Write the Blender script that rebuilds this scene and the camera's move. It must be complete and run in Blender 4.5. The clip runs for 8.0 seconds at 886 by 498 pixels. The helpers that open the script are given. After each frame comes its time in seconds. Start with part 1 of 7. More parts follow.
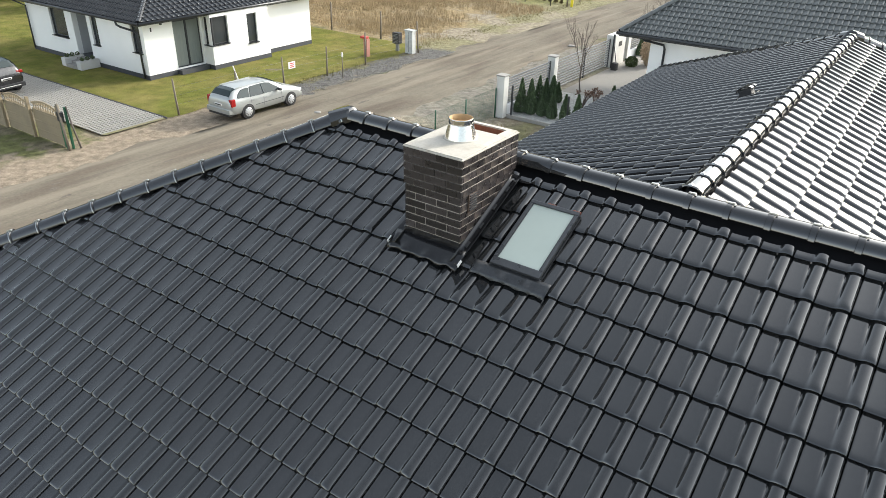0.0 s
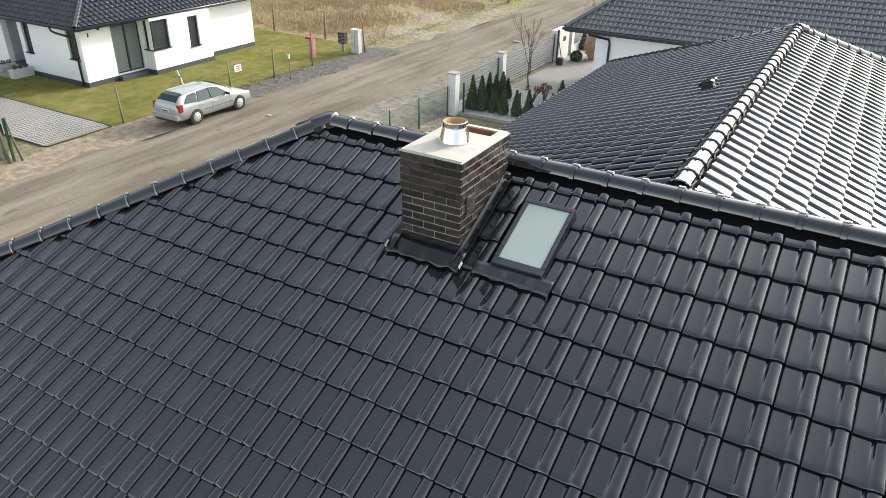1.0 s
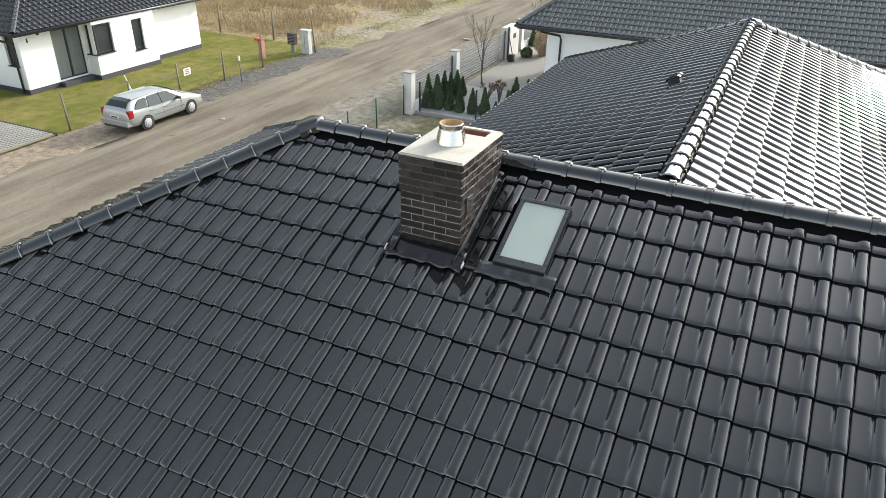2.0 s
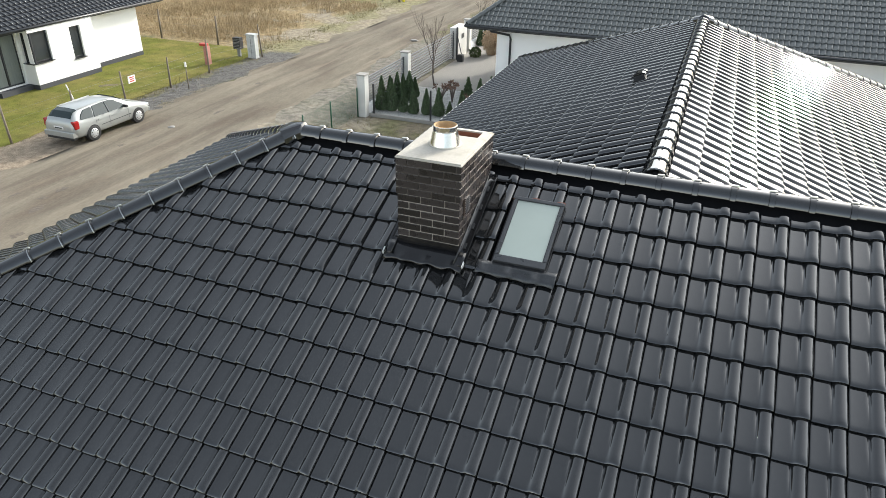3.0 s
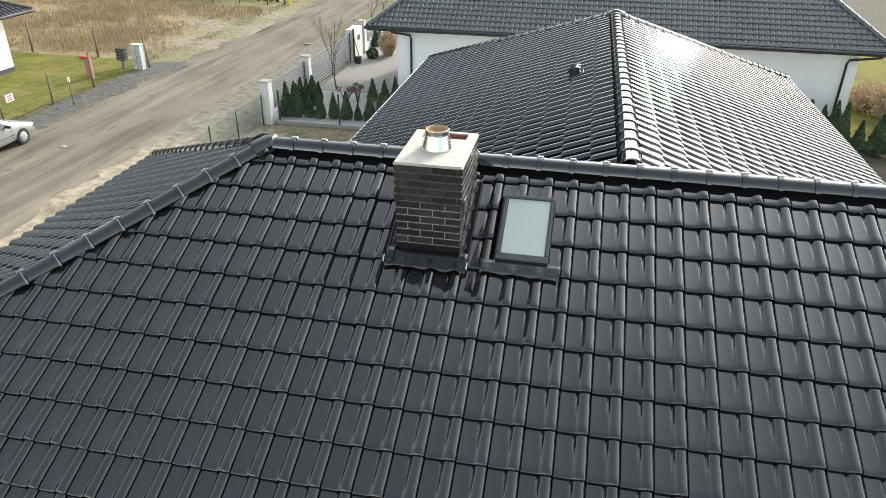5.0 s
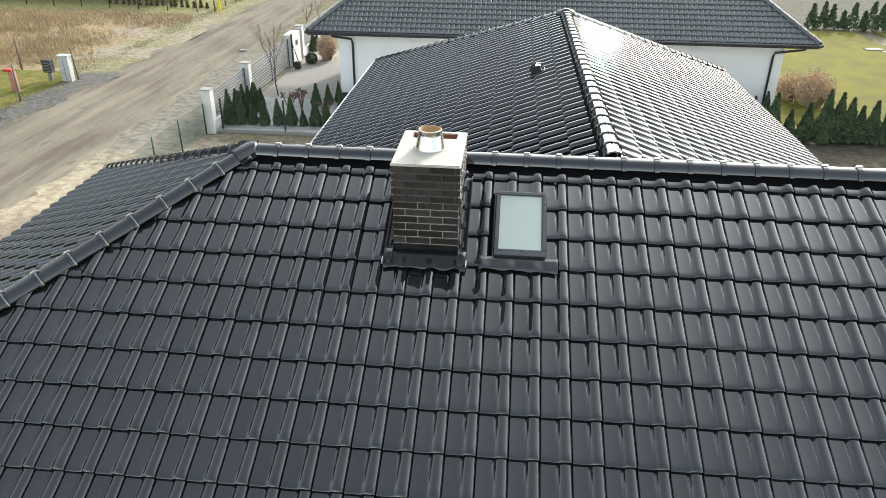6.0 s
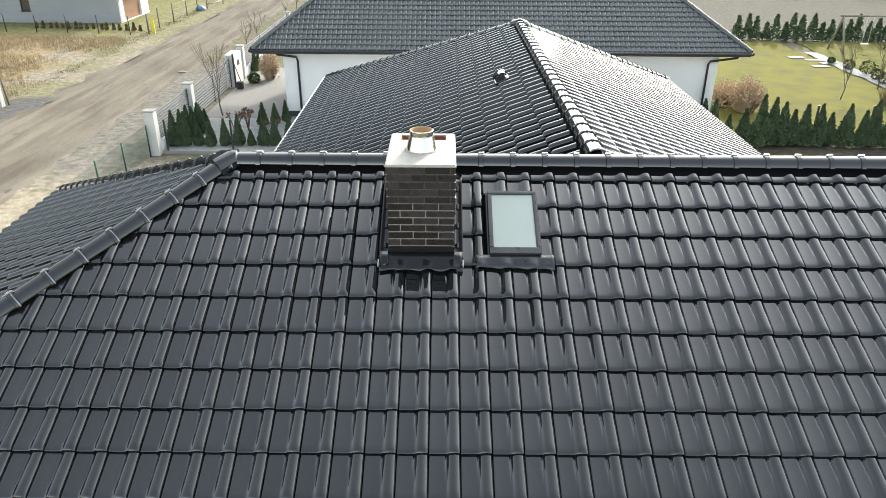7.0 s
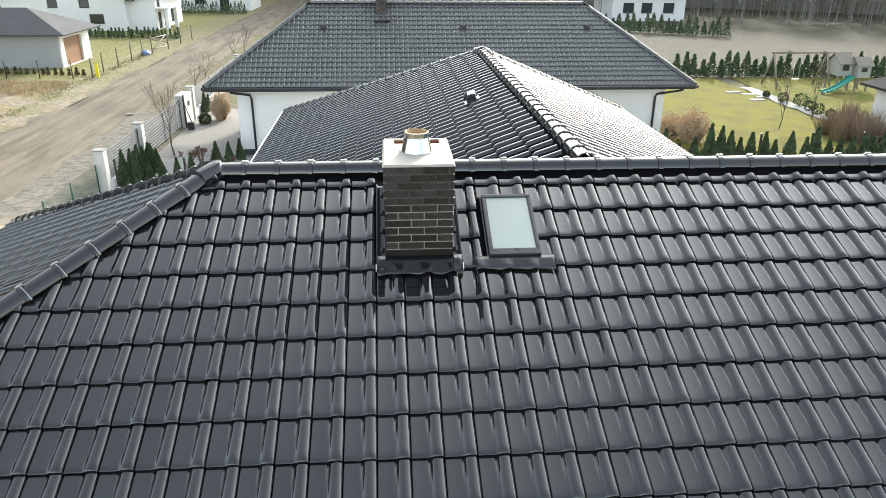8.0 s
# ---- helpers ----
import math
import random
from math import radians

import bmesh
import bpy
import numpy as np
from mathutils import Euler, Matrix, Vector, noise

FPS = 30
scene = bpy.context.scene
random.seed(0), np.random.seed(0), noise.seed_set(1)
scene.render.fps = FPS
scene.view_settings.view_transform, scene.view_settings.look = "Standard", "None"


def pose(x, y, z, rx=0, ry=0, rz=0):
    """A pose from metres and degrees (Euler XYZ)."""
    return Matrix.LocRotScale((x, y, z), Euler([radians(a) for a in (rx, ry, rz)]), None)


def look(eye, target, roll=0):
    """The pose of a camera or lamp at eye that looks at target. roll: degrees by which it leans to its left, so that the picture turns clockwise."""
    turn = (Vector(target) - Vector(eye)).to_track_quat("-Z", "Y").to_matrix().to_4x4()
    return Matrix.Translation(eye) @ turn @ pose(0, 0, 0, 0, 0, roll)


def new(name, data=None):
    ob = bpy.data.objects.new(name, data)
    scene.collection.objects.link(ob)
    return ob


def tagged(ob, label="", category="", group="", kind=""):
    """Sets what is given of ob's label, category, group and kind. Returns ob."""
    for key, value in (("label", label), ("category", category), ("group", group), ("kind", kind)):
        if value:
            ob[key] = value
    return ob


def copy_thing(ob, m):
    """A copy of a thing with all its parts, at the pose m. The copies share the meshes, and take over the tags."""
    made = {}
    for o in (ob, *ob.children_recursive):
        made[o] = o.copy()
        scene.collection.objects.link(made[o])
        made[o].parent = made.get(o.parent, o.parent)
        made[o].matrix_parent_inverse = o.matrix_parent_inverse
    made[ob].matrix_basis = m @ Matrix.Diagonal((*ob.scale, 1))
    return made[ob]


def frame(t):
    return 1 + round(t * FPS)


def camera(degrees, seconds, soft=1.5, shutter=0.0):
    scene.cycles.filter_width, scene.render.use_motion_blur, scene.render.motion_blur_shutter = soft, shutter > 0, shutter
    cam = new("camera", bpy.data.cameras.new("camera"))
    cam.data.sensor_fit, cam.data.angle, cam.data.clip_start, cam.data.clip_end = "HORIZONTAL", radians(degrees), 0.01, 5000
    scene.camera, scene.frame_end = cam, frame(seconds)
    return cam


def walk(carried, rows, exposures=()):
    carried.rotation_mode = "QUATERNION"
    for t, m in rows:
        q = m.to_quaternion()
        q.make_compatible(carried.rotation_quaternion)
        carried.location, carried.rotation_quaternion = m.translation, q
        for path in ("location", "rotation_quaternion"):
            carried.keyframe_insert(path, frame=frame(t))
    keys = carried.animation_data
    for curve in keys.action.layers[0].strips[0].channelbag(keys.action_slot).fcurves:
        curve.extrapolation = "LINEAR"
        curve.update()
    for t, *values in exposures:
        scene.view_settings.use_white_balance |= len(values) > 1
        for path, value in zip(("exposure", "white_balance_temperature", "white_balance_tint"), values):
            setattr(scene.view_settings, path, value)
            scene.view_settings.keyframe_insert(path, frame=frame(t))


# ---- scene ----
cam = camera(63.93, 8.0, soft=0.75)
ROWS = [
    (0, 3.777, -4.568, 9.077, 61.88, -1.16, 35.32),
    (0.5, 3.571, -4.725, 9.106, 61.73, -1.04, 32.83),
    (1, 3.363, -4.883, 9.145, 61.75, -0.96, 30.29),
    (1.5, 3.158, -5.024, 9.176, 61.69, -0.96, 28.04),
    (3, 2.506, -5.403, 9.224, 61.76, -0.84, 20.90),
    (3.5, 2.277, -5.506, 9.240, 61.88, -0.76, 18.62),
    (4, 2.034, -5.584, 9.259, 61.94, -0.69, 16.30),
    (4.5, 1.771, -5.650, 9.266, 61.87, -0.71, 13.83),
    (6, 0.906, -5.876, 9.253, 62.11, -0.50, 5.44),
    (6.5, 0.626, -5.915, 9.210, 62.49, -0.40, 2.67),
    (7, 0.372, -5.941, 9.070, 63.63, -0.37, 0.17),
    (7.5, 0.126, -5.960, 8.859, 65.41, -0.38, -2.12),
    (8, -0.119, -5.953, 8.637, 67.15, -0.42, -4.31),
]
walk(cam, [(t, pose(x, y, z, rx, ry, rz)) for t, x, y, z, rx, ry, rz in ROWS], [(0, 0.26, 6550, 8), (3.5, 0.18, 6550, 8), (6, 0.36, 6550, 7), (8, 0.52, 6550, 7)])

# ---- light: hazy sun ahead and to the right ----
SUN_AZ, SUN_EL = 22.0, 24.0          # degrees from +Y towards +X, and above the horizon
sun = new("sun", bpy.data.lights.new("sun", "SUN"))
sun.data.energy, sun.data.angle, sun.data.color = 3.6, radians(3.5), (1.0, 0.95, 0.87)
_s = Vector((math.sin(radians(SUN_AZ)) * math.cos(radians(SUN_EL)), math.cos(radians(SUN_AZ)) * math.cos(radians(SUN_EL)), math.sin(radians(SUN_EL))))
sun.matrix_world = look(_s * 80, (0, 0, 0))
world = bpy.data.worlds.new("sky")
scene.world = world
world.use_nodes = True
_nt = world.node_tree
_sky = _nt.nodes.new("ShaderNodeTexSky")
_sky.sky_type, _sky.sun_disc = "NISHITA", False
_sky.sun_elevation, _sky.sun_rotation = radians(SUN_EL), radians(SUN_AZ)
_sky.air_density, _sky.dust_density, _sky.ozone_density = 1.0, 1.6, 1.0
_veil = _nt.nodes.new("ShaderNodeMix")          # thin high cloud over the blue
_veil.data_type, _veil.blend_type = "RGBA", "ADD"
_veil.inputs[0].default_value = 1.0
_dir = _nt.nodes.new("ShaderNodeTexCoord")
_up = _nt.nodes.new("ShaderNodeSeparateXYZ")
_grad = _nt.nodes.new("ShaderNodeMapRange")      # the haze is whitest towards the horizon
_grad.inputs["From Min"].default_value, _grad.inputs["From Max"].default_value = 0.0, 1.0
_grad.inputs["To Min"].default_value, _grad.inputs["To Max"].default_value = 5.9, 2.6
_tint = _nt.nodes.new("ShaderNodeMix")
_tint.data_type, _tint.blend_type = "RGBA", "MULTIPLY"
_tint.inputs[0].default_value = 1.0
_tint.inputs[7].default_value = (0.975, 1.0, 0.985, 1)
_nt.links.new(_dir.outputs["Generated"], _up.inputs[0])
_nt.links.new(_up.outputs[2], _grad.inputs[0])
_side = _nt.nodes.new("ShaderNodeVectorMath")     # and brighter on the sun's side
_side.operation = "DOT_PRODUCT"
_side.inputs[1].default_value = (math.sin(radians(SUN_AZ)), math.cos(radians(SUN_AZ)), 0)
_nt.links.new(_dir.outputs["Generated"], _side.inputs[0])
_lean = _nt.nodes.new("ShaderNodeMapRange")
_lean.inputs["From Min"].default_value, _lean.inputs["From Max"].default_value = -1.0, 1.0
_lean.inputs["To Min"].default_value, _lean.inputs["To Max"].default_value = 0.42, 1.50
_nt.links.new(_side.outputs["Value"], _lean.inputs[0])
_both = _nt.nodes.new("ShaderNodeMath")
_both.operation = "MULTIPLY"
_nt.links.new(_grad.outputs[0], _both.inputs[0])
_nt.links.new(_lean.outputs[0], _both.inputs[1])
_nt.links.new(_both.outputs[0], _tint.inputs[6])
_nt.links.new(_tint.outputs[2], _veil.inputs[7])
_nt.links.new(_sky.outputs[0], _veil.inputs[6])
_near = _nt.nodes.new("ShaderNodeVectorMath")     # the hazy glow round the sun
_near.operation = "DOT_PRODUCT"
_near.inputs[1].default_value = _s
_nt.links.new(_dir.outputs["Generated"], _near.inputs[0])
_last = _veil.outputs[2]
for _power, _gain in ((6.0, 27.0), (100.0, 45.0)):
    _pw = _nt.nodes.new("ShaderNodeMath")
    _pw.operation = "POWER"
    _nt.links.new(_near.outputs["Value"], _pw.inputs[0])
    _pw.inputs[1].default_value = _power
    _pw.use_clamp = True
    _glow = _nt.nodes.new("ShaderNodeMix")
    _glow.data_type, _glow.blend_type = "RGBA", "ADD"
    _nt.links.new(_pw.outputs[0], _glow.inputs[0])
    _nt.links.new(_last, _glow.inputs[6])
    _glow.inputs[7].default_value = (_gain, _gain * 0.985, _gain * 0.96, 1)
    _last = _glow.outputs[2]
_nt.links.new(_last, _nt.nodes["Background"].inputs[0])
_nt.nodes["Background"].inputs[1].default_value = 0.15
# ---- materials ----
def mat(name, col, rough=0.6, metal=0.0, var=0.15, scale=3.0, fine=60.0, bump=0.0, bump_scale=40.0, coat=0.0, spec=0.5, obj_rand=0.0, col2=None, mix_scale=1.0, mix_lo=0.4, mix_hi=0.6, rough_var=0.1, stretch=(1, 1, 1)):
    """A surface with variation at two scales, an optional second colour in patches, and fine relief."""
    m = bpy.data.materials.new(name)
    m.use_nodes = True
    nt = m.node_tree
    n, l = nt.nodes, nt.links
    b = n["Principled BSDF"]
    b.inputs["Metallic"].default_value = metal
    b.inputs["Specular IOR Level"].default_value = spec
    b.inputs["Coat Weight"].default_value = coat
    b.inputs["Coat Roughness"].default_value = 0.08
    tc = n.new("ShaderNodeTexCoord")
    mp = n.new("ShaderNodeMapping")
    mp.inputs["Scale"].default_value = stretch
    l.new(tc.outputs["Object"], mp.inputs[0])

    def noise_node(s, detail=4.0):
        k = n.new("ShaderNodeTexNoise")
        k.inputs["Scale"].default_value, k.inputs["Detail"].default_value = s, detail
        l.new(mp.outputs[0], k.inputs["Vector"])
        return k

    big, small = noise_node(scale), noise_node(fine)
    base = n.new("ShaderNodeRGB")
    base.outputs[0].default_value = (*col, 1)
    out = base.outputs[0]
    if col2:
        pat = noise_node(mix_scale, 6.0)
        rmp = n.new("ShaderNodeMapRange")
        rmp.inputs["From Min"].default_value, rmp.inputs["From Max"].default_value = mix_lo, mix_hi
        l.new(pat.outputs[0], rmp.inputs[0])
        mx = n.new("ShaderNodeMix")
        mx.data_type = "RGBA"
        l.new(rmp.outputs[0], mx.inputs[0])
        l.new(out, mx.inputs[6])
        mx.inputs[7].default_value = (*col2, 1)
        out = mx.outputs[2]
    add = n.new("ShaderNodeMath")
    add.operation = "ADD"
    l.new(big.outputs[0], add.inputs[0])
    l.new(small.outputs[0], add.inputs[1])
    rng = n.new("ShaderNodeMapRange")
    rng.inputs["From Min"].default_value, rng.inputs["From Max"].default_value = 0.6, 1.4
    rng.inputs["To Min"].default_value, rng.inputs["To Max"].default_value = 1 - var, 1 + var
    l.new(add.outputs[0], rng.inputs[0])
    val = rng.outputs[0]
    if obj_rand:
        oi = n.new("ShaderNodeObjectInfo")
        r2 = n.new("ShaderNodeMapRange")
        r2.inputs["To Min"].default_value, r2.inputs["To Max"].default_value = 1 - obj_rand, 1 + obj_rand
        l.new(oi.outputs["Random"], r2.inputs[0])
        mu = n.new("ShaderNodeMath")
        mu.operation = "MULTIPLY"
        l.new(val, mu.inputs[0])
        l.new(r2.outputs[0], mu.inputs[1])
        val = mu.outputs[0]
    hsv = n.new("ShaderNodeHueSaturation")
    l.new(out, hsv.inputs["Color"])
    l.new(val, hsv.inputs["Value"])
    l.new(hsv.outputs[0], b.inputs["Base Color"])
    rr = n.new("ShaderNodeMapRange")
    rr.inputs["From Min"].default_value, rr.inputs["From Max"].default_value = 0.3, 0.7
    rr.inputs["To Min"].default_value, rr.inputs["To Max"].default_value = max(0.02, rough - rough_var), min(1, rough + rough_var)
    l.new(big.outputs[0], rr.inputs[0])
    l.new(rr.outputs[0], b.inputs["Roughness"])
    if bump:
        bn = noise_node(bump_scale, 6.0)
        bp = n.new("ShaderNodeBump")
        bp.inputs["Strength"].default_value, bp.inputs["Distance"].default_value = 1.0, bump
        l.new(bn.outputs[0], bp.inputs["Height"])
        l.new(bp.outputs[0], b.inputs["Normal"])
    return m


def glass(name, tint, rough=0.03):
    """A window pane: dark or pale behind, mirror-smooth in front."""
    m = mat(name, tint, rough, var=0.06, scale=0.8, fine=3, rough_var=0.01, spec=0.9)
    return m


TILE = mat("glazed_black_tile", (0.013, 0.0135, 0.014), 0.03, var=0.3, scale=1.7, fine=25, obj_rand=0.25, rough_var=0.018, bump=0.0005, bump_scale=5.0, spec=1.0)
TILE_FAR = mat("matt_graphite_tile", (0.114, 0.121, 0.118), 0.38, var=0.2, scale=0.8, fine=14, rough_var=0.05, spec=0.5)
TILE_MID = mat("satin_dark_tile", (0.022, 0.0225, 0.024), 0.25, var=0.2, scale=0.8, fine=14, rough_var=0.05, spec=0.5)
UNDER = mat("roof_underlay", (0.010, 0.010, 0.011), 0.95, var=0.1, spec=0.05)
FLASH = mat("black_flashing", (0.010, 0.010, 0.011), 0.16, var=0.2, scale=4, bump=0.001, bump_scale=14)
BRICK = mat("dark_clinker", (0.030, 0.025, 0.025), 0.30, var=0.4, scale=5, fine=70, obj_rand=0.55, bump=0.002, bump_scale=60, col2=(0.10, 0.080, 0.066), mix_scale=3.0, mix_lo=0.54, mix_hi=0.78)
SOOT_MORTAR = mat("sooty_mortar", (0.085, 0.072, 0.062), 0.85, var=0.35, scale=6, fine=60, bump=0.002)
MORTAR = mat("grey_mortar", (0.34, 0.305, 0.265), 0.85, var=0.2, scale=8, fine=90, bump=0.002)
CAP = mat("cement_cap", (0.44, 0.41, 0.355), 0.8, var=0.15, scale=5, fine=50, bump=0.0015, col2=(0.33, 0.295, 0.23), mix_scale=4, mix_lo=0.55, mix_hi=0.8)
STEEL = mat("stainless_steel", (0.66, 0.65, 0.63), 0.13, 1.0, var=0.08, scale=6, fine=40)
CLIP = mat("bright_clip_steel", (0.38, 0.38, 0.37), 0.28, 0.9, var=0.1)
FLUE = mat("tan_flue_liner", (0.42, 0.27, 0.13), 0.8, var=0.2, scale=10)
RUST = mat("red_brick_lining", (0.22, 0.09, 0.05), 0.9, var=0.3, scale=12, bump=0.003)
PILLAR_RENDER = mat("off_white_render", (0.62, 0.61, 0.58), 0.85, var=0.12, scale=1.5, fine=60, bump=0.0015, bump_scale=120)
PLASTER = mat("white_render", (0.80, 0.80, 0.79), 0.85, var=0.05, scale=0.7, fine=80, bump=0.0012, bump_scale=150)
PLINTH = mat("dark_grey_plinth", (0.05, 0.053, 0.06), 0.8, var=0.2, scale=3, fine=90, bump=0.001, bump_scale=120)
FRAME = mat("anthracite_frame", (0.030, 0.032, 0.036), 0.4, var=0.1)
PANE = glass("window_pane", (0.035, 0.042, 0.045))
SKYPANE = glass("frosted_roof_pane", (0.40, 0.45, 0.40), 0.06)
LAWN = mat("lawn", (0.135, 0.142, 0.034), 0.95, var=0.42, scale=1.7, fine=42, bump=0.03, bump_scale=40, col2=(0.200, 0.176, 0.060), mix_scale=0.5, mix_lo=0.4, mix_hi=0.65, spec=0.05)
LAWN_BRIGHT = mat("yellow_green_lawn", (0.185, 0.172, 0.040), 0.95, var=0.25, scale=0.9, fine=26, bump=0.03, bump_scale=30, col2=(0.145, 0.132, 0.046), mix_scale=0.6, mix_lo=0.45, mix_hi=0.65, spec=0.05)
RUT = mat("damp_rut", (0.125, 0.104, 0.082), 0.8, var=0.3, scale=1.5, fine=12, bump=0.02, bump_scale=8, spec=0.3)
PAVE = mat("concrete_paving", (0.30, 0.29, 0.265), 0.85, var=0.15, scale=0.8, fine=20, obj_rand=0.1)
PAVE_DARK = mat("grey_paving", (0.27, 0.26, 0.24), 0.85, var=0.15, scale=1.0, fine=25)
WHITE_STONE = mat("white_pebbles", (0.33, 0.33, 0.31), 0.9, var=0.5, scale=8, fine=40, bump=0.03, bump_scale=30)
CONC = mat("tan_concrete_fence", (0.27, 0.22, 0.145), 0.9, var=0.2, scale=2, fine=30, bump=0.004)
WOOD = mat("weathered_post", (0.19, 0.16, 0.125), 0.9, var=0.4, scale=4, fine=40, bump=0.006, stretch=(1, 1, 0.2))
GREEN_METAL = mat("green_coated_metal", (0.015, 0.085, 0.045), 0.45, var=0.1)
GREY_METAL = mat("grey_coated_steel", (0.22, 0.225, 0.23), 0.45, 0.2, var=0.12)
RED = mat("red_paint", (0.45, 0.045, 0.030), 0.5, var=0.15)
YELLOW = mat("yellow_paint", (0.75, 0.62, 0.02), 0.5, var=0.1)
GREYBOX = mat("pale_grey_cabinet", (0.50, 0.51, 0.49), 0.6, var=0.15, scale=3, col2=(0.33, 0.34, 0.33), mix_scale=2.5, mix_lo=0.5, mix_hi=0.7)
SILVER = mat("silver_car_paint", (0.37, 0.385, 0.375), 0.34, 0.4, var=0.04, scale=1, fine=10, coat=0.6, rough_var=0.03)
BLACK_PAINT = mat("black_car_paint", (0.012, 0.012, 0.014), 0.25, 0.0, var=0.05, coat=0.8)
CARGLASS = mat("car_glass", (0.020, 0.032, 0.032), 0.05, var=0.06, scale=0.8, fine=3, rough_var=0.01, spec=0.4)
RUBBER = mat("tyre_rubber", (0.022, 0.022, 0.022), 0.8, var=0.2)
HUB = mat("silver_hubcap", (0.55, 0.56, 0.57), 0.4, 0.4, var=0.1)
LAMP_RED = mat("red_lamp_lens", (0.30, 0.012, 0.012), 0.15, var=0.1)
LAMP_CLEAR = mat("clear_lamp_lens", (0.55, 0.57, 0.58), 0.1, var=0.1)
PLASTIC = mat("black_plastic", (0.025, 0.025, 0.027), 0.5, var=0.1)
THUJA = mat("thuja_green", (0.100, 0.145, 0.075), 0.8, var=0.5, scale=3, fine=25, spec=0.2)
BUSH = mat("shrub_green", (0.07, 0.10, 0.035), 0.8, var=0.5, scale=4, fine=25, spec=0.2)
STRAW = mat("dry_straw", (0.39, 0.305, 0.185), 0.9, var=0.3, scale=0.6, fine=10, spec=0.15)
PLUME = mat("pale_plume", (0.55, 0.42, 0.29), 0.9, var=0.25, scale=3, fine=20, spec=0.15)
BARK = mat("grey_bark", (0.13, 0.11, 0.095), 0.9, var=0.35, scale=5, fine=40)
TWIG = mat("brown_twigs", (0.14, 0.11, 0.095), 0.9, var=0.3, scale=2, fine=20, spec=0.15)
# lighter than bark: the haze of distance is mixed into this colour
WOODS = mat("haze_toned_bare_woods", (0.30, 0.29, 0.265), 0.95, var=0.3, scale=0.2, fine=3, spec=0.1)
GREY_RENDER = mat("grey_render", (0.36, 0.37, 0.38), 0.9, var=0.12, scale=0.5, fine=40, bump=0.002)
GREY_ROOF = mat("grey_sheet_roof", (0.050, 0.053, 0.056), 0.75, var=0.15, scale=0.5, fine=8)
BROWN_DOOR = mat("brown_panel_door", (0.24, 0.125, 0.065), 0.6, var=0.2, scale=2)
SIGN_WHITE = mat("white_sheet", (0.75, 0.74, 0.72), 0.5, var=0.05)
SOFFIT = mat("white_soffit", (0.62, 0.62, 0.61), 0.7, var=0.05)
CURTAIN = mat("pale_curtain", (0.17, 0.19, 0.175), 0.9, var=0.15, scale=3, fine=12, stretch=(4, 4, 0.3))


